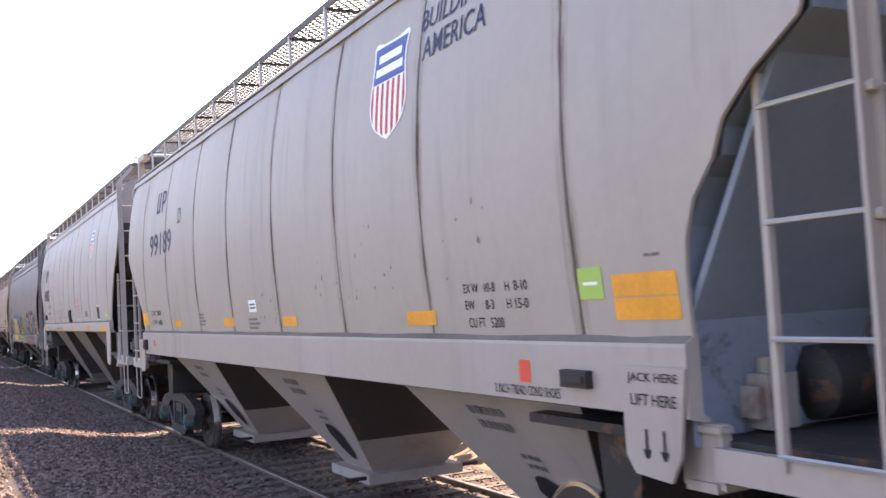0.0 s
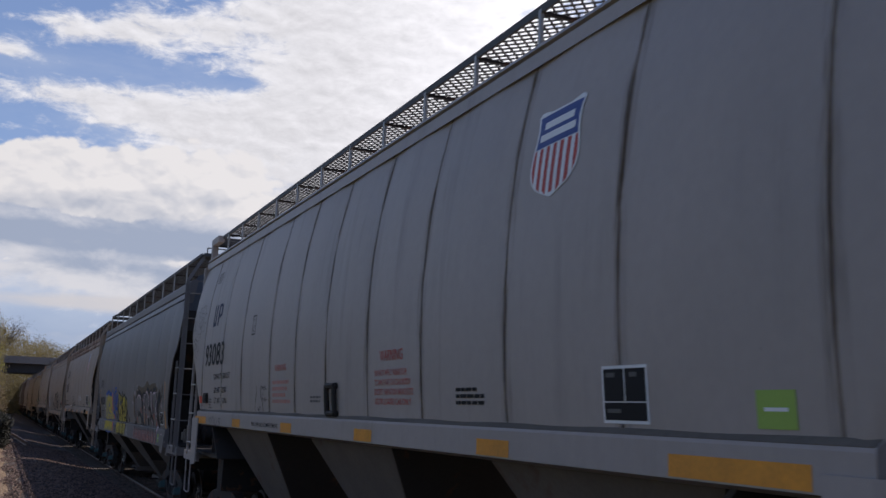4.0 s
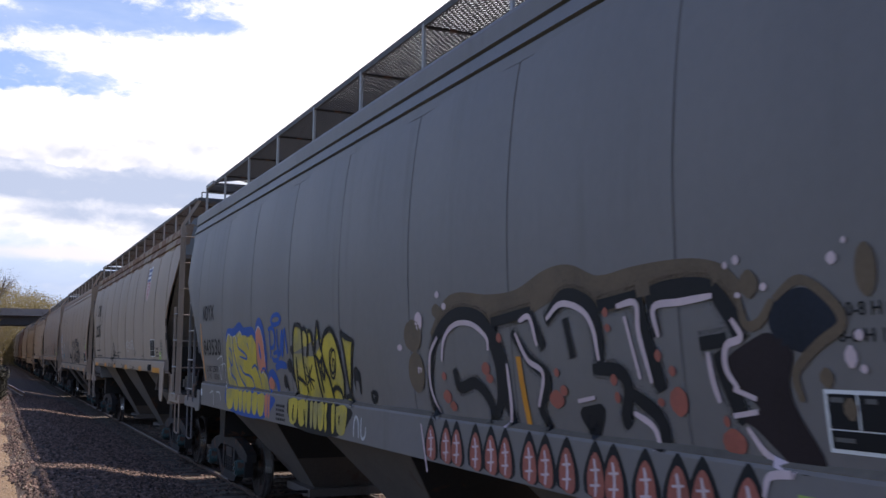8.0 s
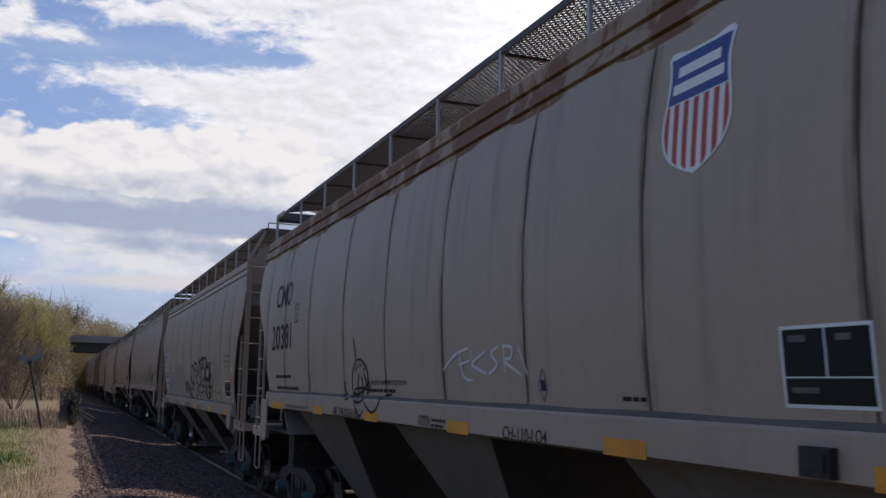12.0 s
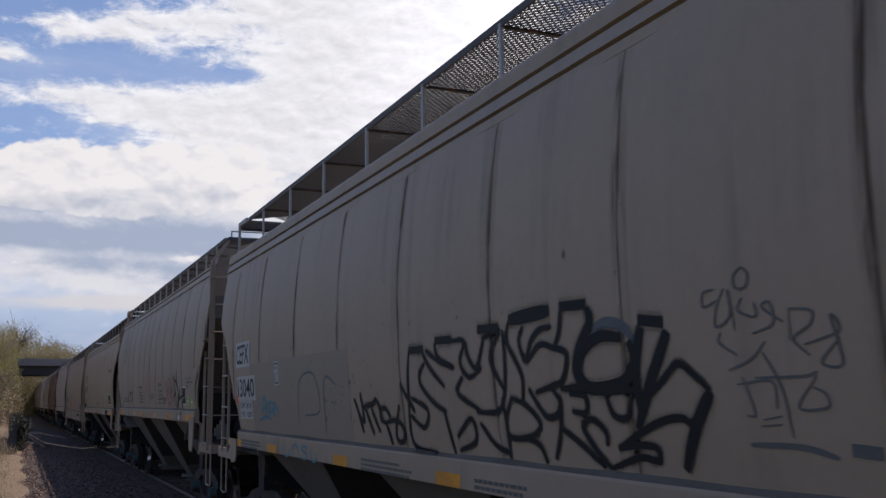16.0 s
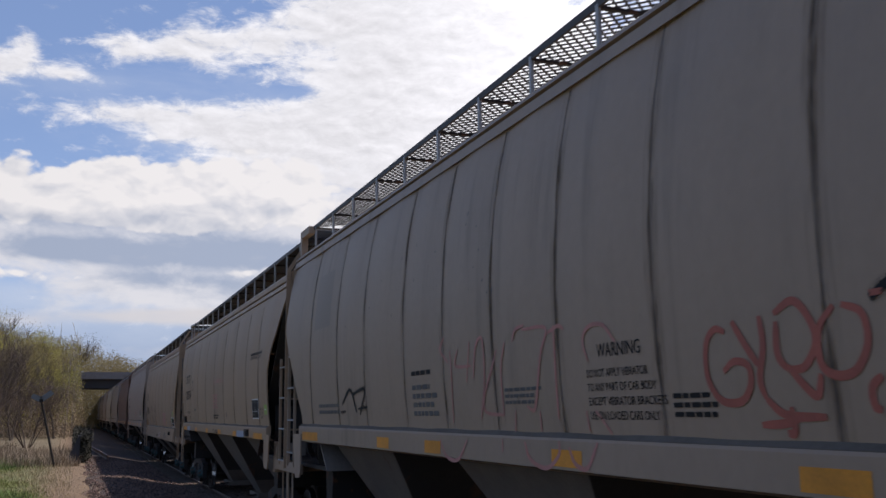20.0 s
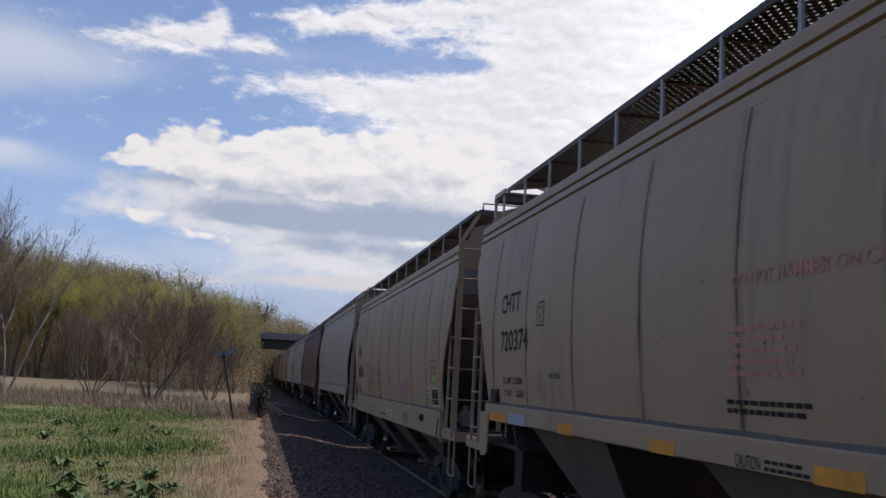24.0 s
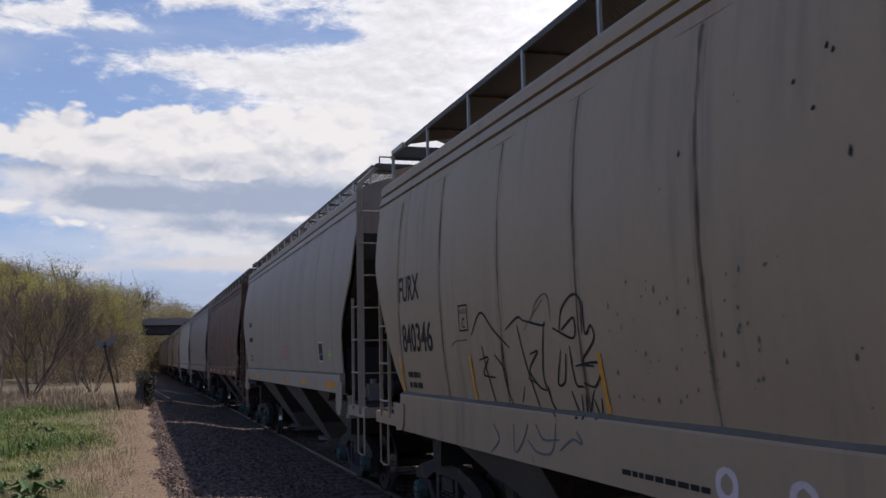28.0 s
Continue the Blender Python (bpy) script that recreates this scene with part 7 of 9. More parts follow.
    stroke(F, [(9.3, 1.81), (9.25, 1.63)], 0.03, "faint_red", 0.008)
    stroke(F, [(9.74, 1.8), (9.73, 1.65)], 0.03, "faint_red", 0.008)
    stroke(F, [(10.05, 2.42), (10.04, 2.09), (10.02, 1.74)], 0.03, "faint_red", 0.008)
    stroke(F, [(9.95, 2.37), (10.12, 2.41), (10.21, 2.38)], 0.03, "faint_red", 0.008)
    stroke(F, [(10.56, 2.13), (10.5, 2.27), (10.59, 2.36), (10.79, 2.36), (10.93, 2.24)], 0.03, "faint_red", 0.008)
    stroke(F, [(10.6, 1.8), (10.78, 1.65)], 0.03, "faint_red", 0.008)
    stroke(F, [(10.46, 1.8), (10.48, 1.66)], 0.03, "faint_red", 0.008)
    stroke(F, [(7.62, 1.55), (7.78, 1.4), (8.09, 1.38), (8.31, 1.56)], 0.035, "faint_red", 0.008)
    stroke(F, [(9.09, 1.58), (9.08, 1.48)], 0.035, "faint_red", 0.008)
    stroke(F, [(9.51, 1.57), (9.61, 1.44), (9.88, 1.39), (10.08, 1.49), (10.09, 1.59)], 0.035, "faint_red", 0.008)
    stroke(F, [(10.24, 1.55), (10.33, 1.44), (10.5, 1.42), (10.65, 1.59)], 0.035, "faint_red", 0.008)
    stroke(F, [(13.12, 2.28), (13.27, 2.34), (13.38, 2.28), (13.33, 1.96), (13.4, 1.63)], 0.05, "spray_black", 0.008, "black spray tag")
    stroke(F, [(13.38, 2.28), (13.69, 2.21), (13.85, 2.06), (13.87, 1.86), (13.83, 1.63)], 0.05, "spray_black", 0.008)
    stroke(F, [(13.72, 2.47), (13.75, 2.27), (13.75, 2.12)], 0.05, "spray_black", 0.008)
    stroke(F, [(13.49, 2.2), (13.57, 1.98), (13.63, 1.62)], 0.05, "spray_black", 0.008)
    stroke(F, [(13.23, 1.89), (13.53, 1.98)], 0.05, "spray_black", 0.008)
    stroke(F, [(14.12, 2.05), (13.86, 1.83), (13.63, 1.63)], 0.05, "spray_black", 0.008)
    stroke(F, [(13.86, 1.83), (14.25, 1.9), (14.29, 1.8), (14.19, 1.63)], 0.05, "spray_black", 0.008)
    stroke(F, [(13.92, 1.57), (13.7, 1.35)], 0.04, "spray_black", 0.008)
    stroke(F, [(14.29, 1.58), (14.43, 1.35)], 0.04, "spray_black", 0.008)
    stroke(F, [(14.51, 1.61), (14.31, 1.47), (14.18, 1.39)], 0.04, "spray_black", 0.008)
    stroke(F, [(3.82, 1.91), (4.3, 2.09), (4.53, 1.81)], 0.04, "spray_black", 0.008)
    stroke(F, [(4.38, 2.03), (4.92, 2.08), (4.67, 1.78)], 0.04, "spray_black", 0.008)
    stroke(F, [(3.72, 1.81), (5, 1.87)], 0.04, "spray_black", 0.008)
    fill(F, [(15.91, 2.4), (15.91, 2.14), (15.97, 1.81), (16.05, 1.75), (16.13, 1.94), (16.15, 2.09), (16.37, 2.31), (16.36, 2.4), (15.97, 2.43)], "own_cream", 0.022, "raised stiffener plate")
    stroke(F, [(15.91, 2.4), (15.91, 2.14), (15.97, 1.81), (16.05, 1.75)], 0.03, "seam", 0.02)
    stroke(F, [(16.05, 1.75), (16.13, 1.94), (16.15, 2.09), (16.37, 2.31)], 0.03, "seam", 0.02)
    stroke(F, [(16.15, 2.09), (16.37, 2.31), (16.36, 2.4)], 0.03, "seam", 0.02)
    stroke(F, [(16.14, 2.26), (16.09, 2.19)], 0.03, "black", 0.026)
    stroke(F, [(16.05, 2.02), (16.01, 1.92)], 0.03, "black", 0.026)
    fill(F, [(16.92, 3.31), (17.03, 3.28), (17.05, 2.99), (16.81, 3.01), (16.78, 3.05), (16.9, 3.18)], "own_cream", 0.022)
    stroke(F, [(17.05, 2.99), (16.81, 3.01), (16.78, 3.05), (16.9, 3.18)], 0.025, "seam", 0.02)
    stroke(F, [(16.92, 3.31), (16.9, 3.18)], 0.025, "seam", 0.02)
    dot(F, 17, 2.92, 0.035, 0.025, "spray_black", 0.012)
    dot(F, 17.06, 2.92, 0.035, 0.025, "spray_black", 0.012)
    dot(F, 16.56, 2.45, 0.035, 0.02, "spray_black", 0.012)
    letters(G, "APPLIED PARAGOULD 09-2008", 14.43, 15.57, 2.865, 2.925)
    stroke(D, [(9.51, 1.95), (9.83, 2.08), (10.15, 2.13)], 0.028, "spray_white", 0.008, "thin white spray tag")
    stroke(D, [(9.94, 2.09), (10.02, 1.89), (10.23, 1.85)], 0.028, "spray_white", 0.008)
    stroke(D, [(9.9, 1.99), (10.18, 2.02)], 0.028, "spray_white", 0.008)
    stroke(D, [(10.21, 2.11), (10.24, 1.91)], 0.028, "spray_white", 0.008)
    stroke(D, [(10.52, 2.09), (10.24, 1.99), (10.53, 1.91)], 0.028, "spray_white", 0.008)
    stroke(D, [(10.78, 2.13), (10.64, 2.07), (10.74, 1.98), (10.57, 1.9)], 0.028, "spray_white", 0.008)
    stroke(D, [(10.87, 2.13), (10.88, 1.92)], 0.028, "spray_white", 0.008)
    stroke(D, [(10.85, 2.13), (11.02, 2.11), (10.99, 2.03), (10.87, 2.01), (11.16, 1.9)], 0.028, "spray_white", 0.008)
    stroke(D, [(11.13, 2.12), (11.28, 1.89)], 0.028, "spray_white", 0.008)
    stroke(E_, [(2.86, 1.84), (2.87, 1.72)], 0.045, "spray_teal", 0.008, "teal spray tag")
    stroke(E_, [(2.95, 1.85), (2.96, 1.72)], 0.045, "spray_teal", 0.008)
    stroke(E_, [(3.05, 1.6), (3.16, 1.8), (3.29, 1.83), (3.28, 1.59)], 0.045, "spray_teal", 0.008)
    stroke(E_, [(3.04, 1.67), (3.33, 1.7)], 0.045, "spray_teal", 0.008)
    stroke(E_, [(3.32, 1.61), (3.4, 1.78), (3.48, 1.6), (3.56, 1.8)], 0.045, "spray_teal", 0.008)
    stroke(E_, [(3.59, 1.78), (3.58, 1.6)], 0.045, "spray_teal", 0.008)
    stroke(E_, [(3.57, 1.78), (3.71, 1.76), (3.7, 1.66), (3.57, 1.6)], 0.045, "spray_teal", 0.008)
    stroke(E_, [(3.76, 1.76), (3.74, 1.58)], 0.045, "spray_teal", 0.008)
    stroke(E_, [(3.76, 1.76), (3.9, 1.76), (3.84, 1.68), (3.75, 1.66), (3.9, 1.57)], 0.045, "spray_teal", 0.008)
    stroke(E_, [(2.85, 1.51), (3.25, 1.57), (3.62, 1.54)], 0.045, "spray_teal", 0.008)
    stroke(E_, [(3.99, 1.72), (3.99, 1.62)], 0.045, "spray_teal", 0.008)
    stroke(E_, [(4.05, 1.72), (4.05, 1.57)], 0.045, "spray_teal", 0.008)
    letters(D, "CAUTION:", 8.92, 9.25, 1.42, 1.52)
    bars(D, 9.28, 9.67, 1.41, 1.51, 2, "black")
    letters(D, "HAS THREE COMPARTMENTS EQUIPPED WITH", 7.2, 8.46, 1.79, 1.85)
    bars(D, 7.16, 8.13, 1.705, 1.775, 1, "black")
    stroke(H, [(4.45, 1.99), (4.76, 2.21), (5.07, 2.03), (5.47, 1.85)], 0.022, "spray_black", 0.008, "thin black scrawled tag")
    stroke(H, [(5.4, 2.02), (5.74, 2.12), (5.88, 2.09)], 0.022, "spray_black", 0.008)
    stroke(H, [(5.88, 2.09), (6.32, 2.03), (6.37, 2.06)], 0.022, "spray_black", 0.008)
    stroke(H, [(5.72, 2.05), (5.83, 1.76), (6.07, 1.27)], 0.022, "spray_black", 0.008)
    stroke(H, [(6.35, 2.05), (6.23, 1.65), (6.26, 1.48)], 0.022, "spray_black", 0.008)
    stroke(H, [(5.98, 1.79), (6.16, 1.81), (5.93, 1.65), (6.11, 1.51), (6.28, 1.48)], 0.022, "spray_black", 0.008)
    stroke(H, [(5.86, 1.58), (6.03, 1.54)], 0.022, "spray_black", 0.008)
    stroke(H, [(4.73, 1.88), (4.78, 1.68), (4.84, 1.52), (4.92, 1.29)], 0.022, "spray_black", 0.008)
    stroke(H, [(4.62, 1.74), (4.87, 1.76), (4.7, 1.6), (5.01, 1.57)], 0.022, "spray_black", 0.008)
    stroke(H, [(5.05, 1.79), (5.28, 1.64), (5.3, 1.48)], 0.022, "spray_black", 0.008)
    stroke(H, [(5.26, 1.91), (5.25, 1.57), (5.39, 1.29)], 0.022, "spray_black", 0.008)
    stroke(H, [(5.74, 1.5), (5.63, 1.36)], 0.022, "spray_black", 0.008)
    stroke(H, [(6.64, 1.97), (6.72, 2.15), (6.93, 2.25), (7.07, 2.19), (7.05, 1.94)], 0.022, "spray_black", 0.008)
    stroke(H, [(6.52, 2), (6.89, 1.91), (6.92, 2.07), (6.68, 1.98)], 0.022, "spray_black", 0.008)
    stroke(H, [(6.63, 1.82), (6.51, 1.55), (6.64, 1.57), (6.72, 1.79)], 0.022, "spray_black", 0.008)
    stroke(H, [(6.8, 1.85), (6.83, 1.56), (6.97, 1.53)], 0.022, "spray_black", 0.008)
    stroke(H, [(7.11, 2.19), (7.11, 1.94), (7.22, 2), (7.25, 1.89), (6.99, 1.72), (7.2, 1.69)], 0.022, "spray_black", 0.008)
    stroke(H, [(6.87, 1.69), (7.2, 1.72), (7.33, 1.69), (7.18, 1.54), (6.98, 1.56)], 0.022, "spray_black", 0.008)
    stroke(H, [(6.73, 1.49), (6.85, 1.28), (6.91, 1.47)], 0.022, "spray_black", 0.008)
    stroke(H, [(6.98, 1.47), (6.96, 1.28), (7.14, 1.51)], 0.022, "spray_black", 0.008)
    stroke(H, [(7.11, 1.44), (7.2, 1.3), (7.25, 1.45)], 0.022, "spray_black", 0.008)
    stroke(H, [(6.29, 1.52), (6.32, 1.38), (6.45, 1.27)], 0.022, "spray_black", 0.008)
    stroke(H, [(6.06, 2.07), (6.23, 2.24), (6.45, 2.28), (6.5, 2.06)], 0.014, "faint", 0.008)
    stroke(H, [(5.9, 2.01), (6.36, 2.25)], 0.014, "faint", 0.008)
    stroke(H, [(3.73, 1.89), (3.9, 1.94), (4.31, 1.95)], 0.014, "faint", 0.008)
    stroke(H, [(4.94, 1.13), (5.1, 0.99), (4.86, 0.85)], 0.022, "spray_grey", 0.008)
    stroke(H, [(5.48, 1.16), (5.51, 0.91), (5.72, 1.03), (5.83, 1.18)], 0.022, "spray_grey", 0.008)
    stroke(H, [(5.82, 1.04), (6.04, 0.95), (6.35, 0.98), (6.45, 1.22)], 0.022, "spray_grey", 0.008)
    stroke(H, [(6.01, 1.19), (6.18, 1.07), (6.52, 1.09)], 0.022, "spray_grey", 0.008)
    stroke(H, [(6.51, 1), (6.76, 1.11), (6.94, 1.09), (6.84, 1.18)], 0.022, "spray_grey", 0.008)
    stroke(H, [(4.44, 0.86), (4.5, 0.82)], 0.022, "spray_grey", 0.008)
    stroke(H, [(5.92, 0.91), (5.95, 0.85)], 0.022, "spray_grey", 0.008)
    # a row of pointed red petals with pale stitches along the sill
    for i in range(15):
        u = 11.2 + i * 0.262 + 0.04 * math.sin(i * 2.3)
        for grow, mat, off in ((1.0, "spray_black", 0.005), (0.68, "spray_red", 0.008)):
            fill(C, [(u - 0.11 * grow, 0.97), (u - 0.13 * grow, 1.1), (u - 0.03, 1.10 + 0.185 * grow), (u + 0.03, 1.10 + 0.185 * grow), (u + 0.13 * grow, 1.1), (u + 0.11 * grow, 0.97)], mat, off)
        stroke(C, [(u, 0.98), (u + 0.01, 1.1), (u - 0.01, 1.2)], 0.028, "spray_pink", 0.012)
        for z in (1.04, 1.13):
            stroke(C, [(u - 0.05, z), (u + 0.05, z + 0.012)], 0.022, "spray_pink", 0.012)


def mark_cars():
    # grey shield car
    c = A
    slanted_mark(c, 2.84, 3.47, 3.51, 3.86, "navy")
    letters(c, "99189", 2.38, 4.07, 2.81, 3.18, "navy")
    clearance_box(c, 4.55, 4.76, 3.2, 3.42)
    letters(c, "LD LMT  226000", 2.09, 2.90, 1.815, 1.90)
    letters(c, "LT WT    60000", 2.10, 2.92, 1.655, 1.74)
    plate(c, 1.21, 1.69, 1.65, 1.88, M["orange"])
    reflectors(c, 1.62, 1.73, (3.9, 6.9, 9.36, 12.56))
    for z in (1.64, 1.768):
        plate(c, 15.27, 15.79, z, z + 0.122, M["orange"])
    tag_label(c, 14.94, 15.18, 1.76, 1.94)
    plate(c, 14.27, 14.40, 1.26, 1.40, M["redtag"], "warning_label", "red warning label")
    plate(c, 2.26, 2.39, 1.29, 1.40, M["redtag"], "warning_label", "red warning label")
    letters(c, "2 INCH TREAD COND SHOES", 13.95, 14.72, 1.18, 1.24)
    letters(c, "EX W   10-8     H  8-10", 13.57, 14.40, 1.84, 1.905)
    letters(c, "EW      8-3      H 15-0", 13.57, 14.39, 1.725, 1.79)
    letters(c, "CU FT   5200", 13.59, 14.07, 1.60, 1.67)
    letters(c, "BUILDING", 12.98, 14.03, 3.86, 4.03, "navy")
    letters(c, "AMERICA", 13.04, 14.04, 3.62, 3.80, "navy")
    shield(c, 12.08, 12.78, 3.13, 3.98)
    plate(c, 8.19, 8.48, 1.79, 1.93, M["white"], "paper_label", "white paper label")
    bars(c, 8.23, 8.44, 1.82, 1.90, 2, "black")
    bars(c, 8.10, 8.59, 1.58, 1.73, 3)
    bars(c, 5.56, 5.95, 1.63, 1.82, 4)
    bars(c, 15.57, 15.74, 1.965, 1.995, 1)
    letters(c, "JACK HERE", 15.40, 15.80, 1.31, 1.37, off=0.03)
    letters(c, "LIFT HERE", 15.42, 15.78, 1.20, 1.26, off=0.03)
    for u in (15.53, 15.67):
        spray(c, [[(0.5, 1), (0.5, 0)], [(0.1, 0.3), (0.5, 0)], [(0.9, 0.3), (0.5, 0)]], (u - 0.03, u + 0.03, 0.93, 1.08), 0.018, "black", 0.03, "arrow", taper=0.0)
    panel_box(c, 14.79, 15.05, 1.26, 1.36)
    panel_box(c, 1.5, 1.72, 1.22, 1.40)
    sprinkle(c, 10.5, 14.2, 1.8, 2.5, 26, 4)
    sprinkle(c, 8.6, 9.3, 1.65, 2.0, 18, 5)
    for i in range(3):
        hopper_marks(c, i)
    # pale car with red warnings
    c = B
    slanted_mark(c, 2.01, 2.64, 3.17, 3.54, "navy")
    letters(c, "93083", 1.62, 3.14, 2.50, 2.88)
    letters(c, "CAPACITY 5188 CUFT", 2.46, 3.74, 2.27, 2.36)
    letters(c, "LD LMT   224200", 2.50, 3.44, 2.05, 2.14)
    letters(c, "LT WT     61800", 2.52, 3.47, 1.88, 1.97)
    plate(c, 1.26, 1.42, 1.88, 2.0, M["redtag"], "warning_label", "red warning label")
    panel_box(c, 1.73, 2.0, 1.88, 2.05)
    bars(c, 2.08, 2.34, 1.79, 1.97, 4)
    bars(c, 1.56, 2.06, 3.96, 4.16, 5)
    clearance_box(c, 5.03, 5.24, 2.85, 3.13)
    letters(c, "WARNING", 6.41, 6.97, 2.30, 2.38, "red")
    bars(c, 6.28, 7.18, 1.88, 2.2, 4, "faint_red")
    letters(c, "WARNING", 10.28, 10.86, 2.29, 2.39, "red")
    for i, words in enumerate(("DO NOT APPLY VIBRATOR", "TO ANY PART OF CAR BODY", "EXCEPT VIBRATOR BRACKETS", "USE ON LOADED CAR ONLY")):
        letters(c, words, 10.13, (10.95, 11.03, 11.08, 11.03)[i], 2.155 - i * 0.088, 2.21 - i * 0.088, "red")
    bracket(c, 8.70, 8.99, 1.79, 2.08)
    bars(c, 8.03, 8.47, 1.90, 1.99, 2)
    reflectors(c, 1.54, 1.655, (4.14, 6.89, 9.67, 12.40), 0.5, (1.1, 14.67))
    letters(c, "THIS CAR HAS 3 COMPARTMENTS", 5.36, 6.77, 1.58, 1.635)
    shield(c, 13.02, 13.68, 3.29, 3.96)
    bars(c, 11.97, 12.46, 1.89, 2.04, 3, "black")
    placard(c, 14.0, 14.45, 1.8, 2.13)
    tag_label(c, 15.3, 15.55, 1.8, 1.98)
    spray(c, row_of(("S", "arch", "hook", "S"), wobble=0.1), (2.3, 3.3, 1.53, 1.66), 0.014, "spray_grey")
    # slate car with pieces along it
    c = C
    letters(c, "NDYX", 1.74, 2.65, 2.35, 2.60)
    letters(c, "843530", 1.76, 3.07, 1.78, 2.04)
    letters(c, "LD LMT  223800", 1.88, 2.80, 1.515, 1.61)
    letters(c, "LT WT     62200", 1.90, 2.80, 1.40, 1.48)
    plate(c, 1.46, 1.53, 1.34, 2.32, M["orange"], "reflector_stripe", "", 0.005, 0.17)
    plate(c, 12.63, 12.70, 1.34, 1.80, M["orange"], "reflector_stripe", "", 0.010, 0.07)
    plate(c, 15.90, 15.97, 1.34, 2.33, M["orange"], "reflector_stripe", "", 0.005, 0.16)
    spray(c, row_of(("arch", "hook"), 0.1), (9.3, 9.7, 1.0, 1.2), 0.03, "spray_white")
    placard(c, 15.38, 15.73, 1.40, 1.67)
    letters(c, "EXW 10-8 H 8-9", 15.3, 15.85, 1.98, 2.04)
    letters(c, "EW 8-6 H 15-0", 15.35, 15.85, 1.87, 1.93)
    tag_label(c, 15.21, 15.43, 1.02, 1.2)
    plate(c, 15.64, 15.80, 1.09, 1.21, M["spray_pink"], "paint_square")
    spray(c, [[(1, 0.5), (0, 0.5)], [(0.35, 0.9), (0, 0.5), (0.35, 0.1)]], (15.95, 16.3, 1.0, 1.12), 0.025, "spray_pink")
    bars(c, 6.4, 6.85, 0.98, 1.2, 4, "black")
    plate(c, 1.5, 1.62, 1.1, 1.22, M["white"], "paper_label")
    panel_box(c, 1.0, 1.25, 1.05, 1.28)
    # beige car with a rusty top
    c = D
    letters(c, "CMO", 1.72, 2.85, 3.02, 3.41)
    letters(c, "20381", 1.52, 2.98, 2.33, 2.74)
    clearance_box(c, 3.21, 3.45, 2.71, 3.0)
    bars(c, 1.82, 2.98, 1.86, 1.95, 1, "black")
    bars(c, 1.86, 3.62, 1.68, 1.77, 1, "black")
    reflectors(c, 1.39, 1.50, (4.56, 7.08, 9.69, 12.45), 0.5, (1.58, 14.71))
    letters(c, "ARI THROUGH SILL", 5.64, 6.85, 1.41, 1.51)
    shield(c, 13.11, 13.80, 3.02, 3.82)
    placard(c, 14.13, 14.72, 1.73, 2.12)
    letters(c, "CH-110-LO4", 10.90, 11.66, 1.40, 1.50)
    spray(c, [[(0.5, 1), (0, 0.5)], [(0, 0.5), (0.5, 0)], [(0.5, 0), (1, 0.5)], [(1, 0.5), (0.5, 1)]], (11.45, 11.61, 1.70, 1.94), 0.012, "navy")
    plate(c, 11.49, 11.57, 1.78, 1.86, M["navy"], "emblem")
    bars(c, 12.62, 12.98, 1.72, 1.77, 1, "black")
    bars(c, 2.75, 4.4, 1.42, 1.49, 1)
    tag_label(c, 15.43, 15.67, 1.68, 1.84)
    bars(c, 14.95, 15.3, 1.72, 1.95, 3, "black")
    plate(c, 15.6, 15.9, 1.75, 2.1, M["patch"], "worn_placard", "worn paper placard")
    bars(c, 15.63, 15.87, 1.8, 2.05, 4)
    panel_box(c, 14.3, 14.5, 1.42, 1.56)
    for i, words in enumerate(("CAUTION", "NO SIDE", "LADDERS")):
        end_letters(c, words, -1.24, -0.84, 4.11 - i * 0.085, 4.165 - i * 0.085, "red")
    # beige car with black piece
    c = E_
    plate(c, 2.46, 7.15, 1.36, 2.34, M["patch"], "overpainted_patch", "darker overpainted patch", 0.003)
    plate(c, 1.40, 2.42, 2.31, 2.70, M["decal"], "decal")
    letters(c, "CEFX", 1.46, 2.34, 2.36, 2.66)
    plate(c, 1.45, 2.70, 1.80, 2.17, M["decal"], "decal")
    letters(c, "13040", 1.51, 2.64, 1.85, 2.13)
    plate(c, 1.56, 2.46, 1.52, 1.79, M["decal"], "decal")
    letters(c, "LDLMT 224200", 1.62, 2.40, 1.685, 1.77)
    letters(c, "LTWT    61800", 1.63, 2.40, 1.55, 1.63)
    plate(c, 1.29, 1.47, 1.76, 1.88, M["redtag"], "warning_label", "red warning label")
    plate(c, 3.93, 4.18, 2.0, 2.32, M["decal"], "decal")
    clearance_box(c, 3.95, 4.16, 2.02, 2.30)
    spray(c, [[(0, 0.1), (0.1, 0.9), (0.5, 1), (0.6, 0.4), (0.2, 0.3)], [(0.7, 0), (0.75, 0.9), (1, 0.8)]], (5.0, 6.7, 1.4, 2.1), 0.03, "spray_grey")
    letters(c, "EXW  10-8  H  8-9", 14.91, 15.59, 2.33, 2.39)
    letters(c, "EW    8-6  H 15-0", 14.94, 15.62, 2.20, 2.265)
    letters(c, "CU  FT  5150", 14.95, 15.42, 2.09, 2.15)
    placard(c, 14.99, 15.65, 1.47, 1.82)
    tag_label(c, 14.53, 14.73, 1.56, 1.73)
    tag_label(c, 15.80, 16.02, 1.97, 2.14)
    plate(c, 15.76, 15.93, 1.73, 1.85, M["redtag"], "warning_label", "red warning label")
    reflectors(c, 1.09, 1.20, (3.45, 6.53, 9.44, 12.3, 14.9), 0.5, (0.7,))
    bars(c, 1.7, 3.1, 1.08, 1.22, 3)
    bars(c, 7.5, 8.9, 1.08, 1.22, 3)
    bars(c, 10.2, 11.2, 1.10, 1.2, 2)
    spray(c, row_of(("hook", "arch", "S", "hook"), 0.1), (4.3, 6.0, 1.08, 1.24), 0.03, "spray_teal")
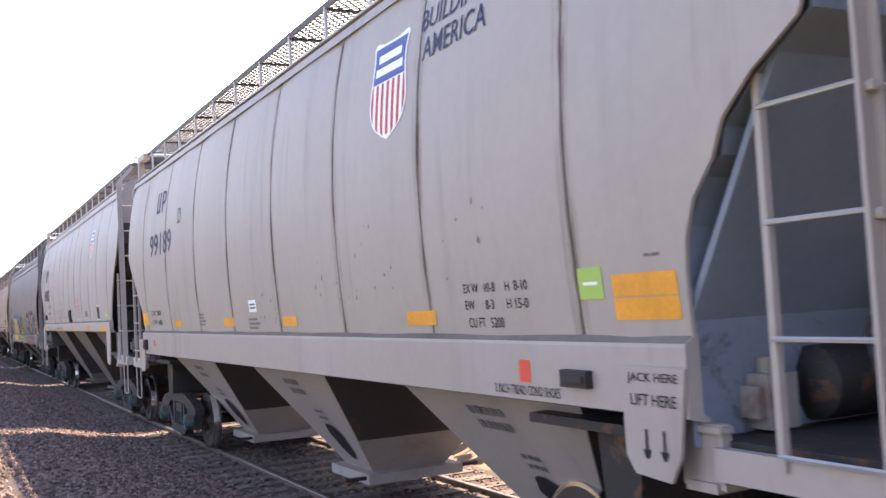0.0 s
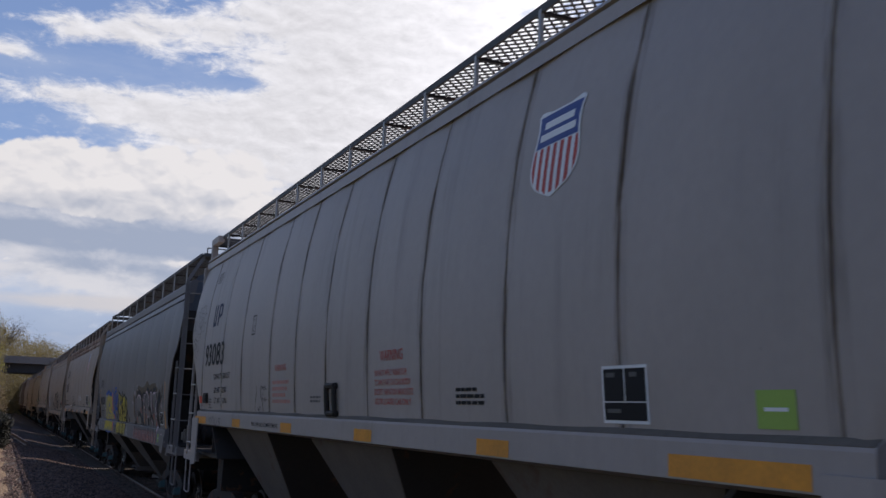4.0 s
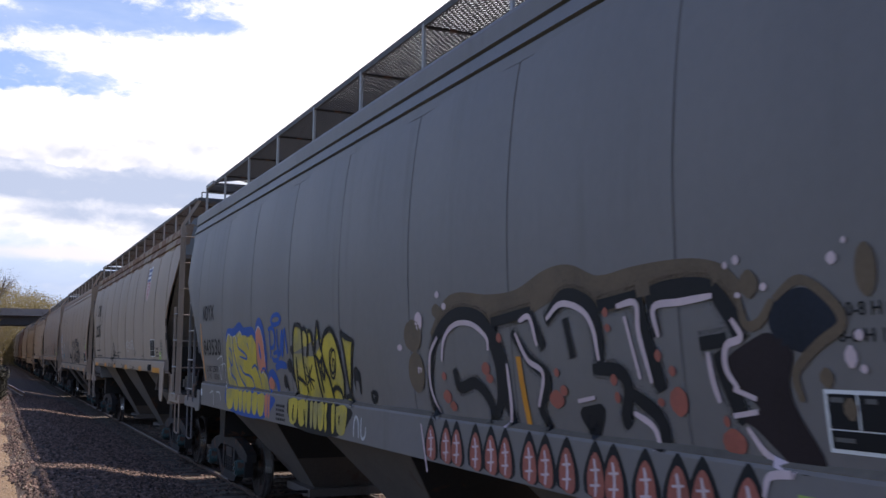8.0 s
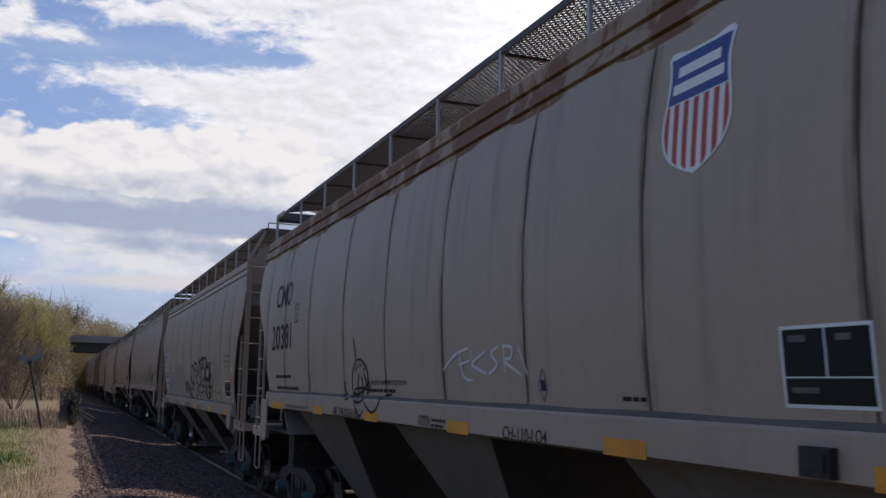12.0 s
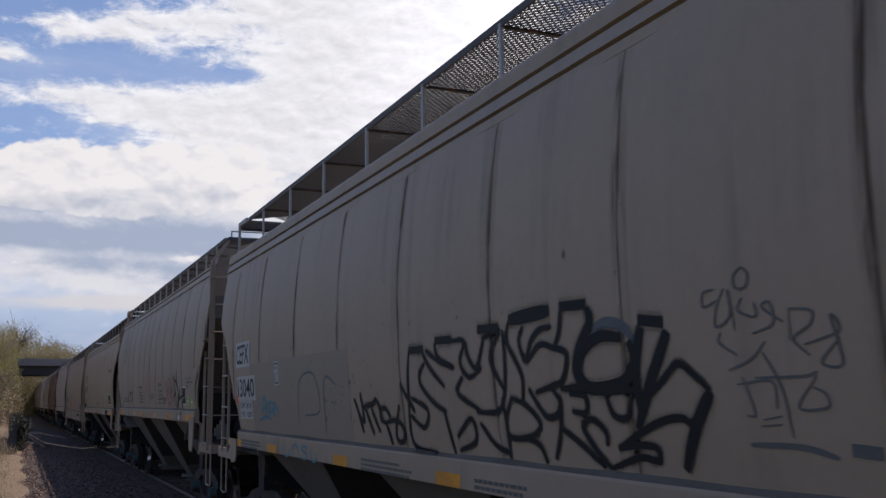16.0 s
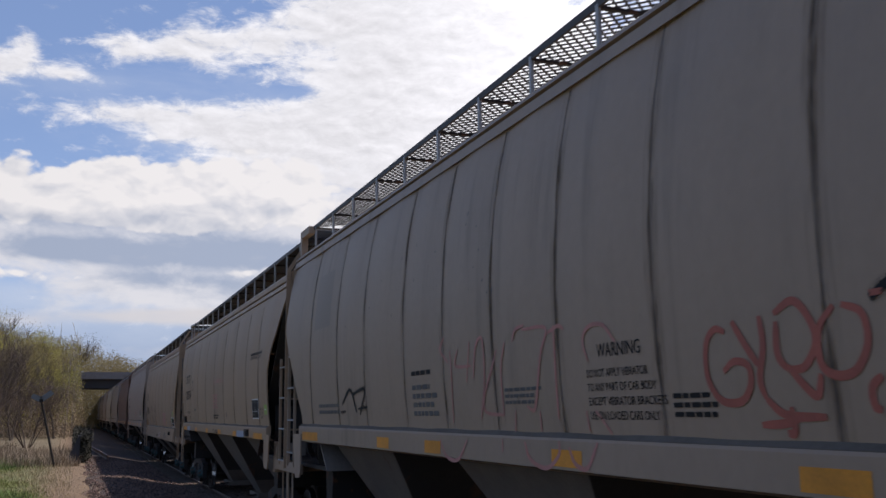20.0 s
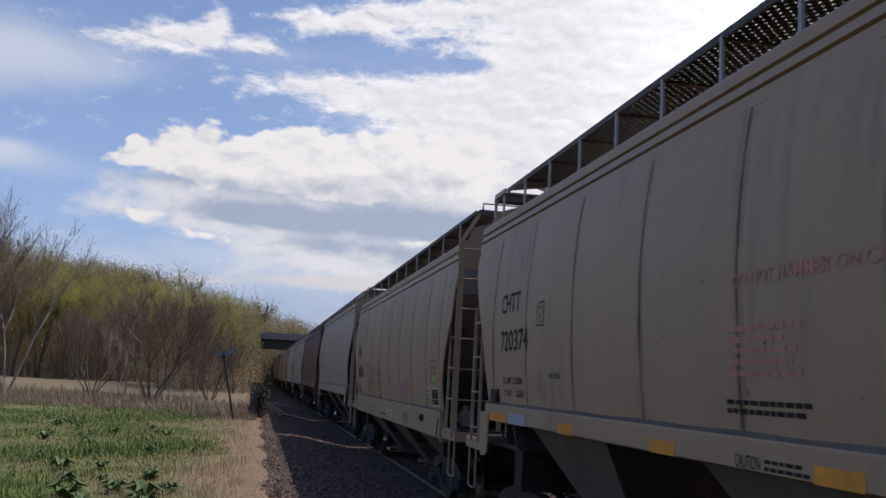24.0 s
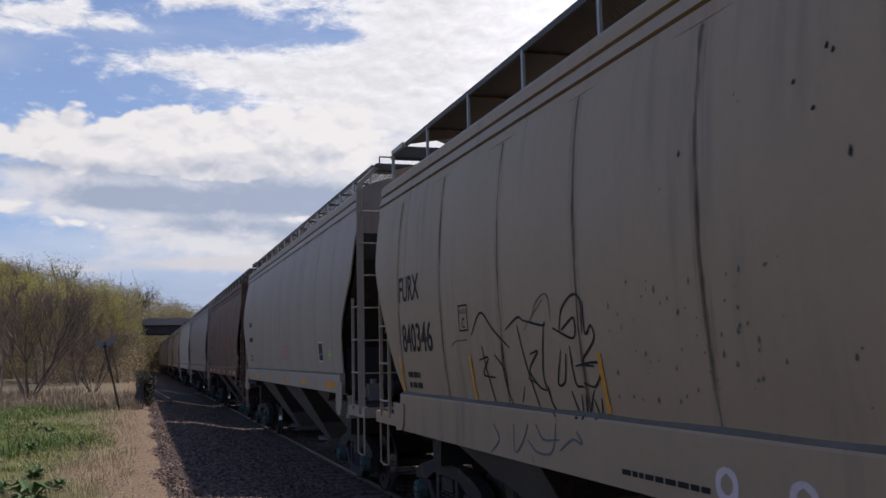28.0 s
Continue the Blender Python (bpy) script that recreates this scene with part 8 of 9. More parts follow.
    sprinkle(c, 4.5, 12.5, 1.6, 3.0, 50, 12)
    sprinkle(c, 6.2, 7.4, 1.5, 2.1, 40, 13, "seam")
    # cream car with red tags
    c = F
    letters(c, "WARNING", 10.69, 11.21, 2.15, 2.24)
    for i, words in enumerate(("DO NOT APPLY VIBRATOR", "TO ANY PART OF CAR BODY", "EXCEPT VIBRATOR BRACKETS", "USE ON LOADED CARS ONLY")):
        letters(c, words, 10.52, (11.27, 11.35, 11.45, 11.35)[i], 2.02 - i * 0.093, 2.075 - i * 0.093)
    bars(c, 11.51, 12.02, 1.75, 1.91, 3, "black")
    reflectors(c, 1.41, 1.53, (5.5, 7.16, 9.96, 12.59), 0.46, (1.5, 15.0))
    bars(c, 6.75, 7.34, 2.16, 2.24, 1, "black")
    bars(c, 6.75, 7.5, 1.75, 2.1, 4)
    bars(c, 9.1, 9.8, 1.85, 2.0, 3)
    bars(c, 2.5, 4.0, 1.78, 1.95, 2)
    plate(c, 2.25, 3.2, 3.0, 3.8, M["patch"], "overpainted_patch", "dull overpainted square", 0.003)
    letters(c, "EW 8-1     H 15-1", 14.95, 15.59, 2.245, 2.295)
    letters(c, "EXW 10-8  EXW H 9-0", 14.97, 15.75, 2.155, 2.205)
    letters(c, "CU FT 5200", 14.98, 15.34, 2.065, 2.12)
    placard(c, 14.38, 14.89, 1.73, 2.10)
    tag_label(c, 15.08, 15.30, 1.71, 1.89)
    tag_label(c, 15.50, 15.72, 1.69, 1.87)
    plate(c, 14.55, 14.67, 1.38, 1.48, M["redtag"], "warning_label", "red warning label")
    plate(c, 14.1, 14.3, 1.40, 1.50, M["white"], "paper_label")
    sprinkle(c, 4.0, 9.0, 2.8, 3.6, 24, 15)
    # cream car with black lettering
    c = G
    letters(c, "CHTT", 2.0, 2.91, 2.76, 3.02)
    letters(c, "720374", 2.01, 3.30, 2.26, 2.53)
    clearance_box(c, 3.73, 4.02, 2.52, 2.81)
    letters(c, "LD LMT  223800", 2.12, 3.0, 1.835, 1.92)
    letters(c, "LT WT     62200", 2.15, 3.06, 1.675, 1.76)
    panel_box(c, 1.48, 1.83, 1.58, 1.76)
    reflectors(c, 1.33, 1.44, (4.6, 7.13, 9.57, 12.04), 0.5, (1.39, 14.74))
    plate(c, 2.48, 3.26, 1.33, 1.46, M["ice"], "overpainted_patch", "pale blue overpaint")
    plate(c, 12.6, 13.6, 1.33, 1.46, M["ice"], "overpainted_patch", "pale blue overpaint")
    letters(c, "DO NOT HAMMER ON CAR", 8.56, 10.4, 2.56, 2.66, "faint_red")
    letters(c, "CAUTION", 8.61, 8.95, 1.345, 1.435)
    bars(c, 9.0, 9.62, 1.345, 1.435, 2, "black")
    bars(c, 8.46, 9.71, 1.94, 2.32, 5, "faint_red")
    spray(c, [[(0.5, 1), (0, 0.5)], [(0, 0.5), (0.5, 0)], [(0.5, 0), (1, 0.5)], [(1, 0.5), (0.5, 1)]], (10.79, 10.95, 1.67, 1.91), 0.012, "navy")
    plate(c, 10.83, 10.91, 1.75, 1.83, M["navy"], "emblem")
    bars(c, 8.42, 9.80, 1.69, 1.81, 2, "black")
    bars(c, 14.41, 16.05, 2.925, 3.02, 1, "black")
    placard(c, 14.54, 15.18, 1.71, 2.09)
    tag_label(c, 15.85, 16.08, 1.79, 1.97)
    letters(c, "EXW 10", 15.36, 15.72, 1.87, 1.925)
    letters(c, "EW   8", 15.38, 15.7, 1.79, 1.845)
    letters(c, "CU FT", 15.42, 15.72, 1.71, 1.765)
    bars(c, 4.2, 4.7, 1.9, 2.0, 1)
    spray(c, row_of(("loop", "hook"), 0.2), (3.7, 4.1, 1.65, 2.0), 0.012, "faint")
    panel_box(c, 13.9, 14.2, 1.36, 1.5)
    sprinkle(c, 5.0, 13.0, 1.7, 3.0, 22, 19)
    # cream car with scrawled tag
    c = H
    letters(c, "FURX", 1.60, 2.58, 2.48, 2.80)
    letters(c, "840346", 1.66, 3.01, 1.84, 2.20)
    clearance_box(c, 4.07, 4.37, 2.04, 2.32)
    bars(c, 1.76, 2.56, 1.37, 1.63, 2, "black")
    for u in (1.4, 4.3, 7.27, 12.32):
        plate(c, u, u + 0.07, 1.34, 1.79, M["orange"], "reflector_stripe", "", 0.010, 0.05)
    bars(c, 7.59, 8.76, 0.92, 0.99, 1, "black")
    for u in (8.8, 9.5):
        spray(c, GLYPH["O"], (u, u + 0.2, 0.92, 1.10), 0.06, "spray_pink")
    spray(c, row_of(("E", "S", "T", "O", "R"), 0.05, 0.1, 0.05, 5), (10.6, 12.1, 1.62, 1.85), 0.05, "spray_rose", label="rose spray tag")
    spray(c, row_of(("arch", "S", "loop", "G"), 0.05, 0.1, 0.05, 6), (10.7, 12.0, 1.42, 1.6), 0.04, "spray_rose")
    bars(c, 11.4, 12.3, 0.9, 1.12, 4)
    letters(c, "EXW  10-8  H  8-9", 14.77, 15.49, 2.16, 2.22)
    letters(c, "EW    8-6  H 15-0", 14.79, 15.45, 2.05, 2.11)
    letters(c, "CU  FT  5150", 14.8, 15.36, 1.94, 2.0)
    placard(c, 14.93, 15.53, 1.37, 1.70)
    tag_label(c, 15.11, 15.31, 1.75, 1.93)
    tag_label(c, 14.70, 14.85, 1.50, 1.69)
    plate(c, 14.35, 14.58, 1.34, 1.72, M["decal"], "worn_placard", "worn pale placard")
    bars(c, 14.38, 14.55, 1.38, 1.68, 4, "black")
    plate(c, 15.56, 15.63, 1.34, 2.28, M["orange"], "reflector_stripe", "", 0.008, 0.14)
    panel_box(c, 13.9, 14.12, 1.05, 1.18)
    stroke(c, [(14.75, 1.78), (14.95, 1.9), (15.1, 1.78), (15.35, 1.85)], 0.03, "spray_grey")
    sprinkle(c, 15.75, 16.6, 2.95, 3.6, 40, 31, "black")
    sprinkle(c, 10.0, 12.0, 1.4, 1.8, 20, 33, "seam")
    sprinkle(c, 7.5, 9.6, 1.4, 2.3, 60, 23)
    sprinkle(c, 8.0, 12.0, 2.4, 3.3, 14, 24, "black")
    # the rest of the train
    for n, c in enumerate(x for x in CARS if x.key in ("tail", "z")):
        zr = c.sill[0] + 0.1
        reflectors(c, zr, zr + 0.115, (3.9, 6.6, 9.3, 12.0), 0.5, (1.4, 14.7 if c.f - c.n > 16.5 else 13.4))
        placard(c, 14.0, 14.5, 1.72, 2.08)
        bars(c, 1.9, 2.9, 2.7, 2.95, 1, "black")
        bars(c, 1.9, 3.2, 2.25, 2.5, 1, "black")
        bars(c, 2.0, 2.9, 1.7, 1.95, 2)
        bars(c, 9.0, 10.2, 1.75, 2.1, 4, "faint_red" if n % 2 else "faint")
        tag_label(c, 15.0, 15.22, 1.75, 1.92)


for c in (A, B, D, E_, F, G, H):
    seam_stains(c)
mark_cars()
graffiti()


# ---------------------------------------------------------------- ground and track
def ground_material():
    mat = bpy.data.materials.new("verge_ground")
    mat.use_nodes = True
    k = Nodes(mat.node_tree)
    at = k.add("ShaderNodeTexCoord").outputs["Object"]
    sep = k.add("ShaderNodeSeparateXYZ")
    k.put(sep.inputs[0], at)
    x, y = sep.outputs[0], sep.outputs[1]
    wander = k.math("MULTIPLY", k.math("SUBTRACT", k.noise(at, 0.35, 4.0), 0.5), 3.0)
    green_here = k.span(k.math("ADD", x, wander), -1.5, -0.6, 1.0, 0.0)
    near = k.span(k.math("ADD", y, k.math("MULTIPLY", wander, 2.0)), 40.0, 48.0, 1.0, 0.0)
    tuft = k.span(k.noise(at, 0.9, 6.0, 0.65), 0.16, 0.36)
    field_ = k.span(k.noise(at, 0.16, 6.0, 0.65), 0.35, 0.65)
    soil = k.mix(k.noise(at, 2.2, 6.0, 0.65), (0.118, 0.074, 0.042), (0.24, 0.160, 0.092))
    soil = k.mix(k.math("MULTIPLY", k.span(k.noise(at, 26.0, 4.0, 0.7), 0.52, 0.7), 0.6), soil, (0.10, 0.08, 0.07))
    straw = k.mix(k.noise(at, 5.0, 5.0), (0.12, 0.09, 0.05), (0.21, 0.16, 0.095))
    green = k.mix(k.noise(at, 3.0, 6.0, 0.7), (0.062, 0.072, 0.018), (0.135, 0.128, 0.04))
    straw = k.mix(k.math("MULTIPLY", field_, 0.6), straw, (0.085, 0.07, 0.04))
    cover = k.mix(k.math("MULTIPLY", tuft, near), straw, green)
    colour = k.mix(green_here, soil, cover)
    shader = k.add("ShaderNodeBsdfPrincipled")
    k.put(shader.inputs["Base Color"], colour)
    shader.inputs["Roughness"].default_value = 0.95
    rel = k.add("ShaderNodeBump")
    rel.inputs["Distance"].default_value = 0.04
    k.put(rel.inputs["Height"], k.math("ADD", k.noise(at, 9.0, 6.0, 0.7), k.math("MULTIPLY", k.noise(at, 45.0, 3.0), 0.3)))
    k.put(shader.inputs["Normal"], rel.outputs[0])
    out = k.add("ShaderNodeOutputMaterial")
    k.put(out.inputs[0], shader.outputs[0])
    return mat


M["verge"] = ground_material()
M["ballast"] = material("ballast_bed", (0.058, 0.036, 0.027), 0.95, 0, None, 0.55, 3.0, 0.05, 30.0)
M["stone"] = material("ballast_stone", (0.122, 0.076, 0.058), 0.9, 0, None, 0.25, 8.0, island=1.6)
M["pebble"] = material("path_pebble", (0.30, 0.235, 0.17), 0.9, 0, None, 0.25, 8.0, island=0.9)
M["grass"] = material("green_grass", (0.098, 0.148, 0.027), 0.7, grain=0.3, size=0.6, island=0.9)
M["turf"] = material("yellow_green_turf", (0.165, 0.175, 0.042), 0.75, grain=0.3, size=0.5, island=0.9)
M["leaf"] = material("broad_leaf", (0.075, 0.13, 0.032), 0.6, grain=0.2, island=0.7)
M["straw"] = material("dry_grass", (0.34, 0.27, 0.15), 0.8, grain=0.2, island=0.7)
M["brush"] = material("dead_brush", (0.22, 0.165, 0.11), 0.85, grain=0.3, island=1.0)
M["dark_bark"] = material("dark_bark", (0.125, 0.092, 0.07), 0.9, grain=0.35, size=5.0)
M["under"] = material("brown_undergrowth", (0.25, 0.185, 0.12), 0.85, grain=0.3, island=0.8)
# leaf darker than foliage is: shade is mixed into its colour
M["shade_leaf"] = material("shaded_brush_leaf", (0.03, 0.028, 0.018), 0.8, grain=0.3, size=0.4, island=0.7)
M["bark"] = material("grey_brown_bark", (0.11, 0.085, 0.065), 0.9, grain=0.35, size=5.0)
M["young_bark"] = material("young_bark", (0.30, 0.245, 0.19), 0.85, grain=0.3, size=5.0)
M["pale_bark"] = material("pale_bark", (0.19, 0.16, 0.135), 0.85, grain=0.3, size=5.0)
M["concrete"] = material("weathered_concrete", (0.22, 0.20, 0.185), 0.85, 0, ((0.10, 0.09, 0.08), 0.8, 0.55, 0.6), 0.2, 0.8, 0.01, 12.0)
M["girder"] = material("dark_girder", (0.045, 0.045, 0.05), 0.6, 0.2, (RUST, 1.0, 0.6), 0.3)
M["signback"] = material("bare_sign_metal", (0.17, 0.175, 0.18), 0.45, 0.5, None, 0.15)


def leafy(name, colour, through, island=0.7):
    """Leaf: matt, its colour varied from leaf to leaf, letting some light through."""
    mat = bpy.data.materials.new(name)
    mat.use_nodes = True
    k = Nodes(mat.node_tree)
    at = k.add("ShaderNodeTexCoord").outputs["Object"]
    vary = k.math("ADD", k.math("MULTIPLY", k.math("SUBTRACT", k.add("ShaderNodeNewGeometry").outputs["Random Per Island"], 0.5), island), k.math("ADD", k.math("MULTIPLY", k.math("SUBTRACT", k.noise(at, 0.22, 4.0), 0.5), 1.0), 1.0))
    tone = k.mix(1.0, colour, vary, "MULTIPLY")
    skin_ = k.add("ShaderNodeBsdfDiffuse")
    k.put(skin_.inputs[0], tone)
    glow_ = k.add("ShaderNodeBsdfTranslucent")
    k.put(glow_.inputs[0], tone)
    both = k.add("ShaderNodeMixShader")
    both.inputs[0].default_value = through
    k.put(both.inputs[1], skin_.outputs[0])
    k.put(both.inputs[2], glow_.outputs[0])
    out = k.add("ShaderNodeOutputMaterial")
    k.put(out.inputs[0], both.outputs[0])
    return mat


M["spring"] = leafy("spring_leaf", (0.35, 0.315, 0.10), 0.5)
M["olive"] = leafy("olive_leaf", (0.25, 0.205, 0.105), 0.46)
M["bud"] = leafy("bud_haze", (0.15, 0.11, 0.075), 0.3)


def ground_height(x, y):
    if 0.5 < x < 9.0:
        return -1.3 if x > 1.2 else -0.5
    return -0.17 + 0.05 * noise.noise((x * 0.15, y * 0.15, 3.0)) if x < -1.5 else -0.20


def ground():
    n = 60
    bm = bmesh.new()
    def bend(u):
        return math.copysign(abs(u) ** 2.6, u) * 2200.0
    grid = [[bm.verts.new((bend(i / n), bend(j / n) + 20, ground_height(bend(i / n), bend(j / n) + 20))) for j in range(-n, n + 1)] for i in range(-n, n + 1)]
    for i in range(2 * n):
        for j in range(2 * n):
            bm.faces.new((grid[i][j], grid[i + 1][j], grid[i + 1][j + 1], grid[i][j + 1]))
    tagged(new("ground", finish(bm, "ground", M["verge"], True)), "bare soil path and grassy verge beside the track", "ground", kind="structure")


def ballast_bed():
    bm = bmesh.new()
    rows = []
    outline = [(0.30, -0.27), (0.85, -0.17), (1.7, -0.22), (XC - 2.0, -0.46), (XC - 1.5, RAIL - 0.075), (XC, RAIL - 0.075), (XC + 1.5, RAIL - 0.075), (XC + 3.0, RAIL - 0.55)]
    for j in range(481):
        y = -60 + j
        wob = 0.35 * noise.noise((0.0, y * 0.22, 7.0))
        rows.append([bm.verts.new((x + (wob if i < 2 else 0), y, z)) for i, (x, z) in enumerate(outline)])
    for a, b in zip(rows, rows[1:]):
        for i in range(len(outline) - 1):
            bm.faces.new((a[i], a[i + 1], b[i + 1], b[i]))
    tagged(new("ballast_bed", finish(bm, "ballast_bed", M["ballast"])), "pinkish grey crushed stone ballast under the track", "ballast", kind="structure")


def scatter(name, mat, count, seed, place, size, label, category):
    """Many small angular stones in one mesh."""
    rng = np.random.default_rng(seed)
    base = np.array([(-1, -1, -0.6), (1, -0.8, -0.6), (0.9, 1, -0.6), (-0.8, 0.9, -0.6), (-0.6, -0.5, 0.6), (0.5, -0.7, 0.5), (0.7, 0.5, 0.7), (-0.5, 0.7, 0.4)])
    faces = np.array([(0, 3, 2, 1), (4, 5, 6, 7), (0, 1, 5, 4), (1, 2, 6, 5), (2, 3, 7, 6), (3, 0, 4, 7)])
    x, y, z = place(rng, count)
    s = rng.uniform(size[0], size[1], count)[:, None, None] * (1 + rng.uniform(-0.35, 0.35, (count, 8, 3)))
    a = rng.uniform(0, math.tau, count)
    v = base[None] * s
    vx = v[..., 0] * np.cos(a)[:, None] - v[..., 1] * np.sin(a)[:, None]
    vy = v[..., 0] * np.sin(a)[:, None] + v[..., 1] * np.cos(a)[:, None]
    v = np.stack([vx + x[:, None], vy + y[:, None], v[..., 2] + z[:, None]], -1).reshape(-1, 3)
    f = (faces[None] + 8 * np.arange(count)[:, None, None]).reshape(-1, 4)
    me = bpy.data.meshes.new(name)
    me.from_pydata(v.tolist(), [], f.tolist())
    me.materials.append(mat)
    return tagged(new(name, me), label, category, kind="stuff")


def blades(name, mat, count, seed, place, height, width, label, category, lean=0.5):
    """Grass: bent blades of two faces each, in one mesh."""
    rng = np.random.default_rng(seed)
    x, y, z, k = place(rng, count)
    n = len(x)
    h = rng.uniform(height[0], height[1], n) * k
    a = rng.uniform(0, math.tau, n)
    w = rng.uniform(width[0], width[1], n)
    b = rng.uniform(0.1, lean, n) * h
    t = a + rng.uniform(1.0, 2.1, n)
    dx, dy = np.cos(a) * w, np.sin(a) * w
    bx, by = np.cos(t) * b, np.sin(t) * b
    p = np.stack([np.stack([x - dx, y - dy, z], -1), np.stack([x + dx, y + dy, z], -1), np.stack([x + dx * 0.7 + bx * 0.4, y + dy * 0.7 + by * 0.4, z + h * 0.6], -1),
                  np.stack([x - dx * 0.7 + bx * 0.4, y - dy * 0.7 + by * 0.4, z + h * 0.6], -1), np.stack([x + bx, y + by, z + h], -1)], 1).reshape(-1, 3)
    i = 5 * np.arange(n)[:, None]
    quads = np.concatenate([i, i + 1, i + 2, i + 3], 1).tolist()
    tris = np.concatenate([i + 3, i + 2, i + 4], 1).tolist()
    me = bpy.data.meshes.new(name)
    me.from_pydata(p.tolist(), [], quads + tris)
    me.materials.append(mat)
    return tagged(new(name, me), label, category, kind="stuff")


def field(x, y, scale, seed):
    """A smooth patchiness from 0 to 1."""
    f = np.sin(x * scale + seed) * np.cos(y * scale * 0.83 - seed * 1.7) + 0.6 * np.sin(x * scale * 2.3 - y * scale * 1.9 + seed * 3) + 0.35 * np.sin(x * scale * 5.1 + y * scale * 4.3 + seed)
    return np.clip(f * 0.35 + 0.5, 0, 1)


def patchy(x, y):
    """Where the verge is lush: two patterns that don't line up, thinning out towards the path."""
    warp = 1.3 * np.sin(y * 0.31 + 0.7 * np.sin(x * 0.9)) + 0.6 * np.sin(y * 1.07 + x * 0.6)
    f = 0.6 * field(x + 0.5 * warp, y + warp, 0.43, 2.0) + 0.4 * field(x - warp, y * 0.6, 1.3, 6.0)
    edge = np.clip((-0.75 - x + 0.45 * warp) / 1.6, 0, 1)
    return f * edge


def lush(rng, n):
    y = 8 + 44 * rng.random(n) ** 1.4
    x = -0.6 - (2.3 + y * 0.42) * rng.random(n)
    thick = patchy(x, y) + 0.12 * (y > 38)
    keep = (thick > 0.30 + 0.36 * rng.random(n)) & (y < 49 + 2 * np.sin(x))
    x, y, thick = x[keep], y[keep], thick[keep]
    return x, y, np.full(len(x), -0.19), 0.3 + 1.3 * np.clip(thick - 0.25, 0, 0.6)


def turf(rng, n):
    y = 8 + 43 * rng.random(n) ** 1.3
    x = -0.5 - (2.4 + y * 0.42) * rng.random(n)
    keep = patchy(x, y) > 0.08 + 0.26 * rng.random(n)
    x, y = x[keep], y[keep]
    return x, y, np.full(len(x), -0.19), 0.6 + 0.8 * field(x, y, 1.7, 4.0)


def dry(rng, n):
    y = 7 + 43 * rng.random(n) ** 1.3
    x = -0.05 - (2.2 + y * 0.12) * rng.random(n) ** 1.1
    bare = 0.5 - patchy(x, y) + 0.5 * (field(x, y, 1.9, 4.0) - 0.5) - 0.35 * np.clip((x + 0.9) / 0.9, 0, 1)
    keep = (bare > 0.12 + 0.5 * rng.random(n)) | (rng.random(n) < 0.05)
    x, y = x[keep], y[keep]
    return x, y, np.full(len(x), -0.19), 0.35 + 0.8 * field(x, y, 0.8, 1.0)


def margin(rng, n):
    y = 47 + 24 * rng.random(n) ** 1.4
    x = 0.2 - 32 * rng.random(n)
    y = np.where(x > -3.5, 42.5 + (y - 47) * 0.8, y + 14 * rng.random(n) ** 3 * (rng.random(n) < 0.5))
    keep = field(x, y, 0.9, 7.0) + 0.5 * field(x, y, 3.1, 2.0) > 0.62 * rng.random(n) + 0.25
    x, y = x[keep], y[keep]
    return x, y, np.full(len(x), -0.19), 0.25 + 1.3 * field(x, y, 0.6, 1.0) * field(x, y, 2.2, 3.0)


def stones_place(rng, n):
    y = 7.5 + 44 * rng.random(n) ** 1.8
    x = 0.35 + 3.0 * rng.random(n) ** 0.85
    wob = 0.3 * np.sin(y * 1.3)
    z = np.interp(x, (0.35, 0.85, 1.7, XC - 2.0, XC - 1.5), (-0.21, -0.165, -0.215, -0.455, RAIL - 0.07))
    return x + np.where(x < 0.8, wob * 0.6, 0), y, z


def path_stones(rng, n):
    y = 8 + 40 * rng.random(n) ** 1.6
    return -1.2 + 2.2 * rng.random(n), y, np.full(n, -0.195)


def track_stones(rng, n):
    y = 6 + 30 * rng.random(n) ** 1.5
    x = XC - 1.6 + 3.2 * rng.random(n)
    return x, y, np.full(n, RAIL - 0.07)


def track():
    root = tagged(new("railway_track"), "steel rails on weathered wooden ties in ballast", "track", kind="structure")
    for s in (-1, 1):
        x = s * 0.83
        rail = piece("rail", lambda bm: prism_y(bm, [(x - 0.07, -0.17), (x + 0.07, -0.17), (x + 0.07, -0.155), (x + 0.012, -0.14), (x + 0.012, -0.04), (x + 0.036, -0.03), (x + 0.036, -0.006), (x - 0.036, -0.006), (x - 0.036, -0.03), (x - 0.012, -0.04), (x - 0.012, -0.14), (x - 0.07, -0.155)], -60, 420), M["rail"], root)
        piece("rail_head", lambda bm: prism_y(bm, [(x - 0.034, -0.006), (x + 0.034, -0.006), (x + 0.028, 0), (x - 0.028, 0)], -60, 420), M["rail_head"], rail)
    for i in range(170):
        tie = part("tie", shared("tie", lambda bm: box(bm, -1.45, 1.45, -0.12, 0.12, -0.3, -0.06), M["tie"]), None, root)
        tie.location = (0, -8 + i * 0.55, 0)
    root.location = (XC, 0, RAIL)


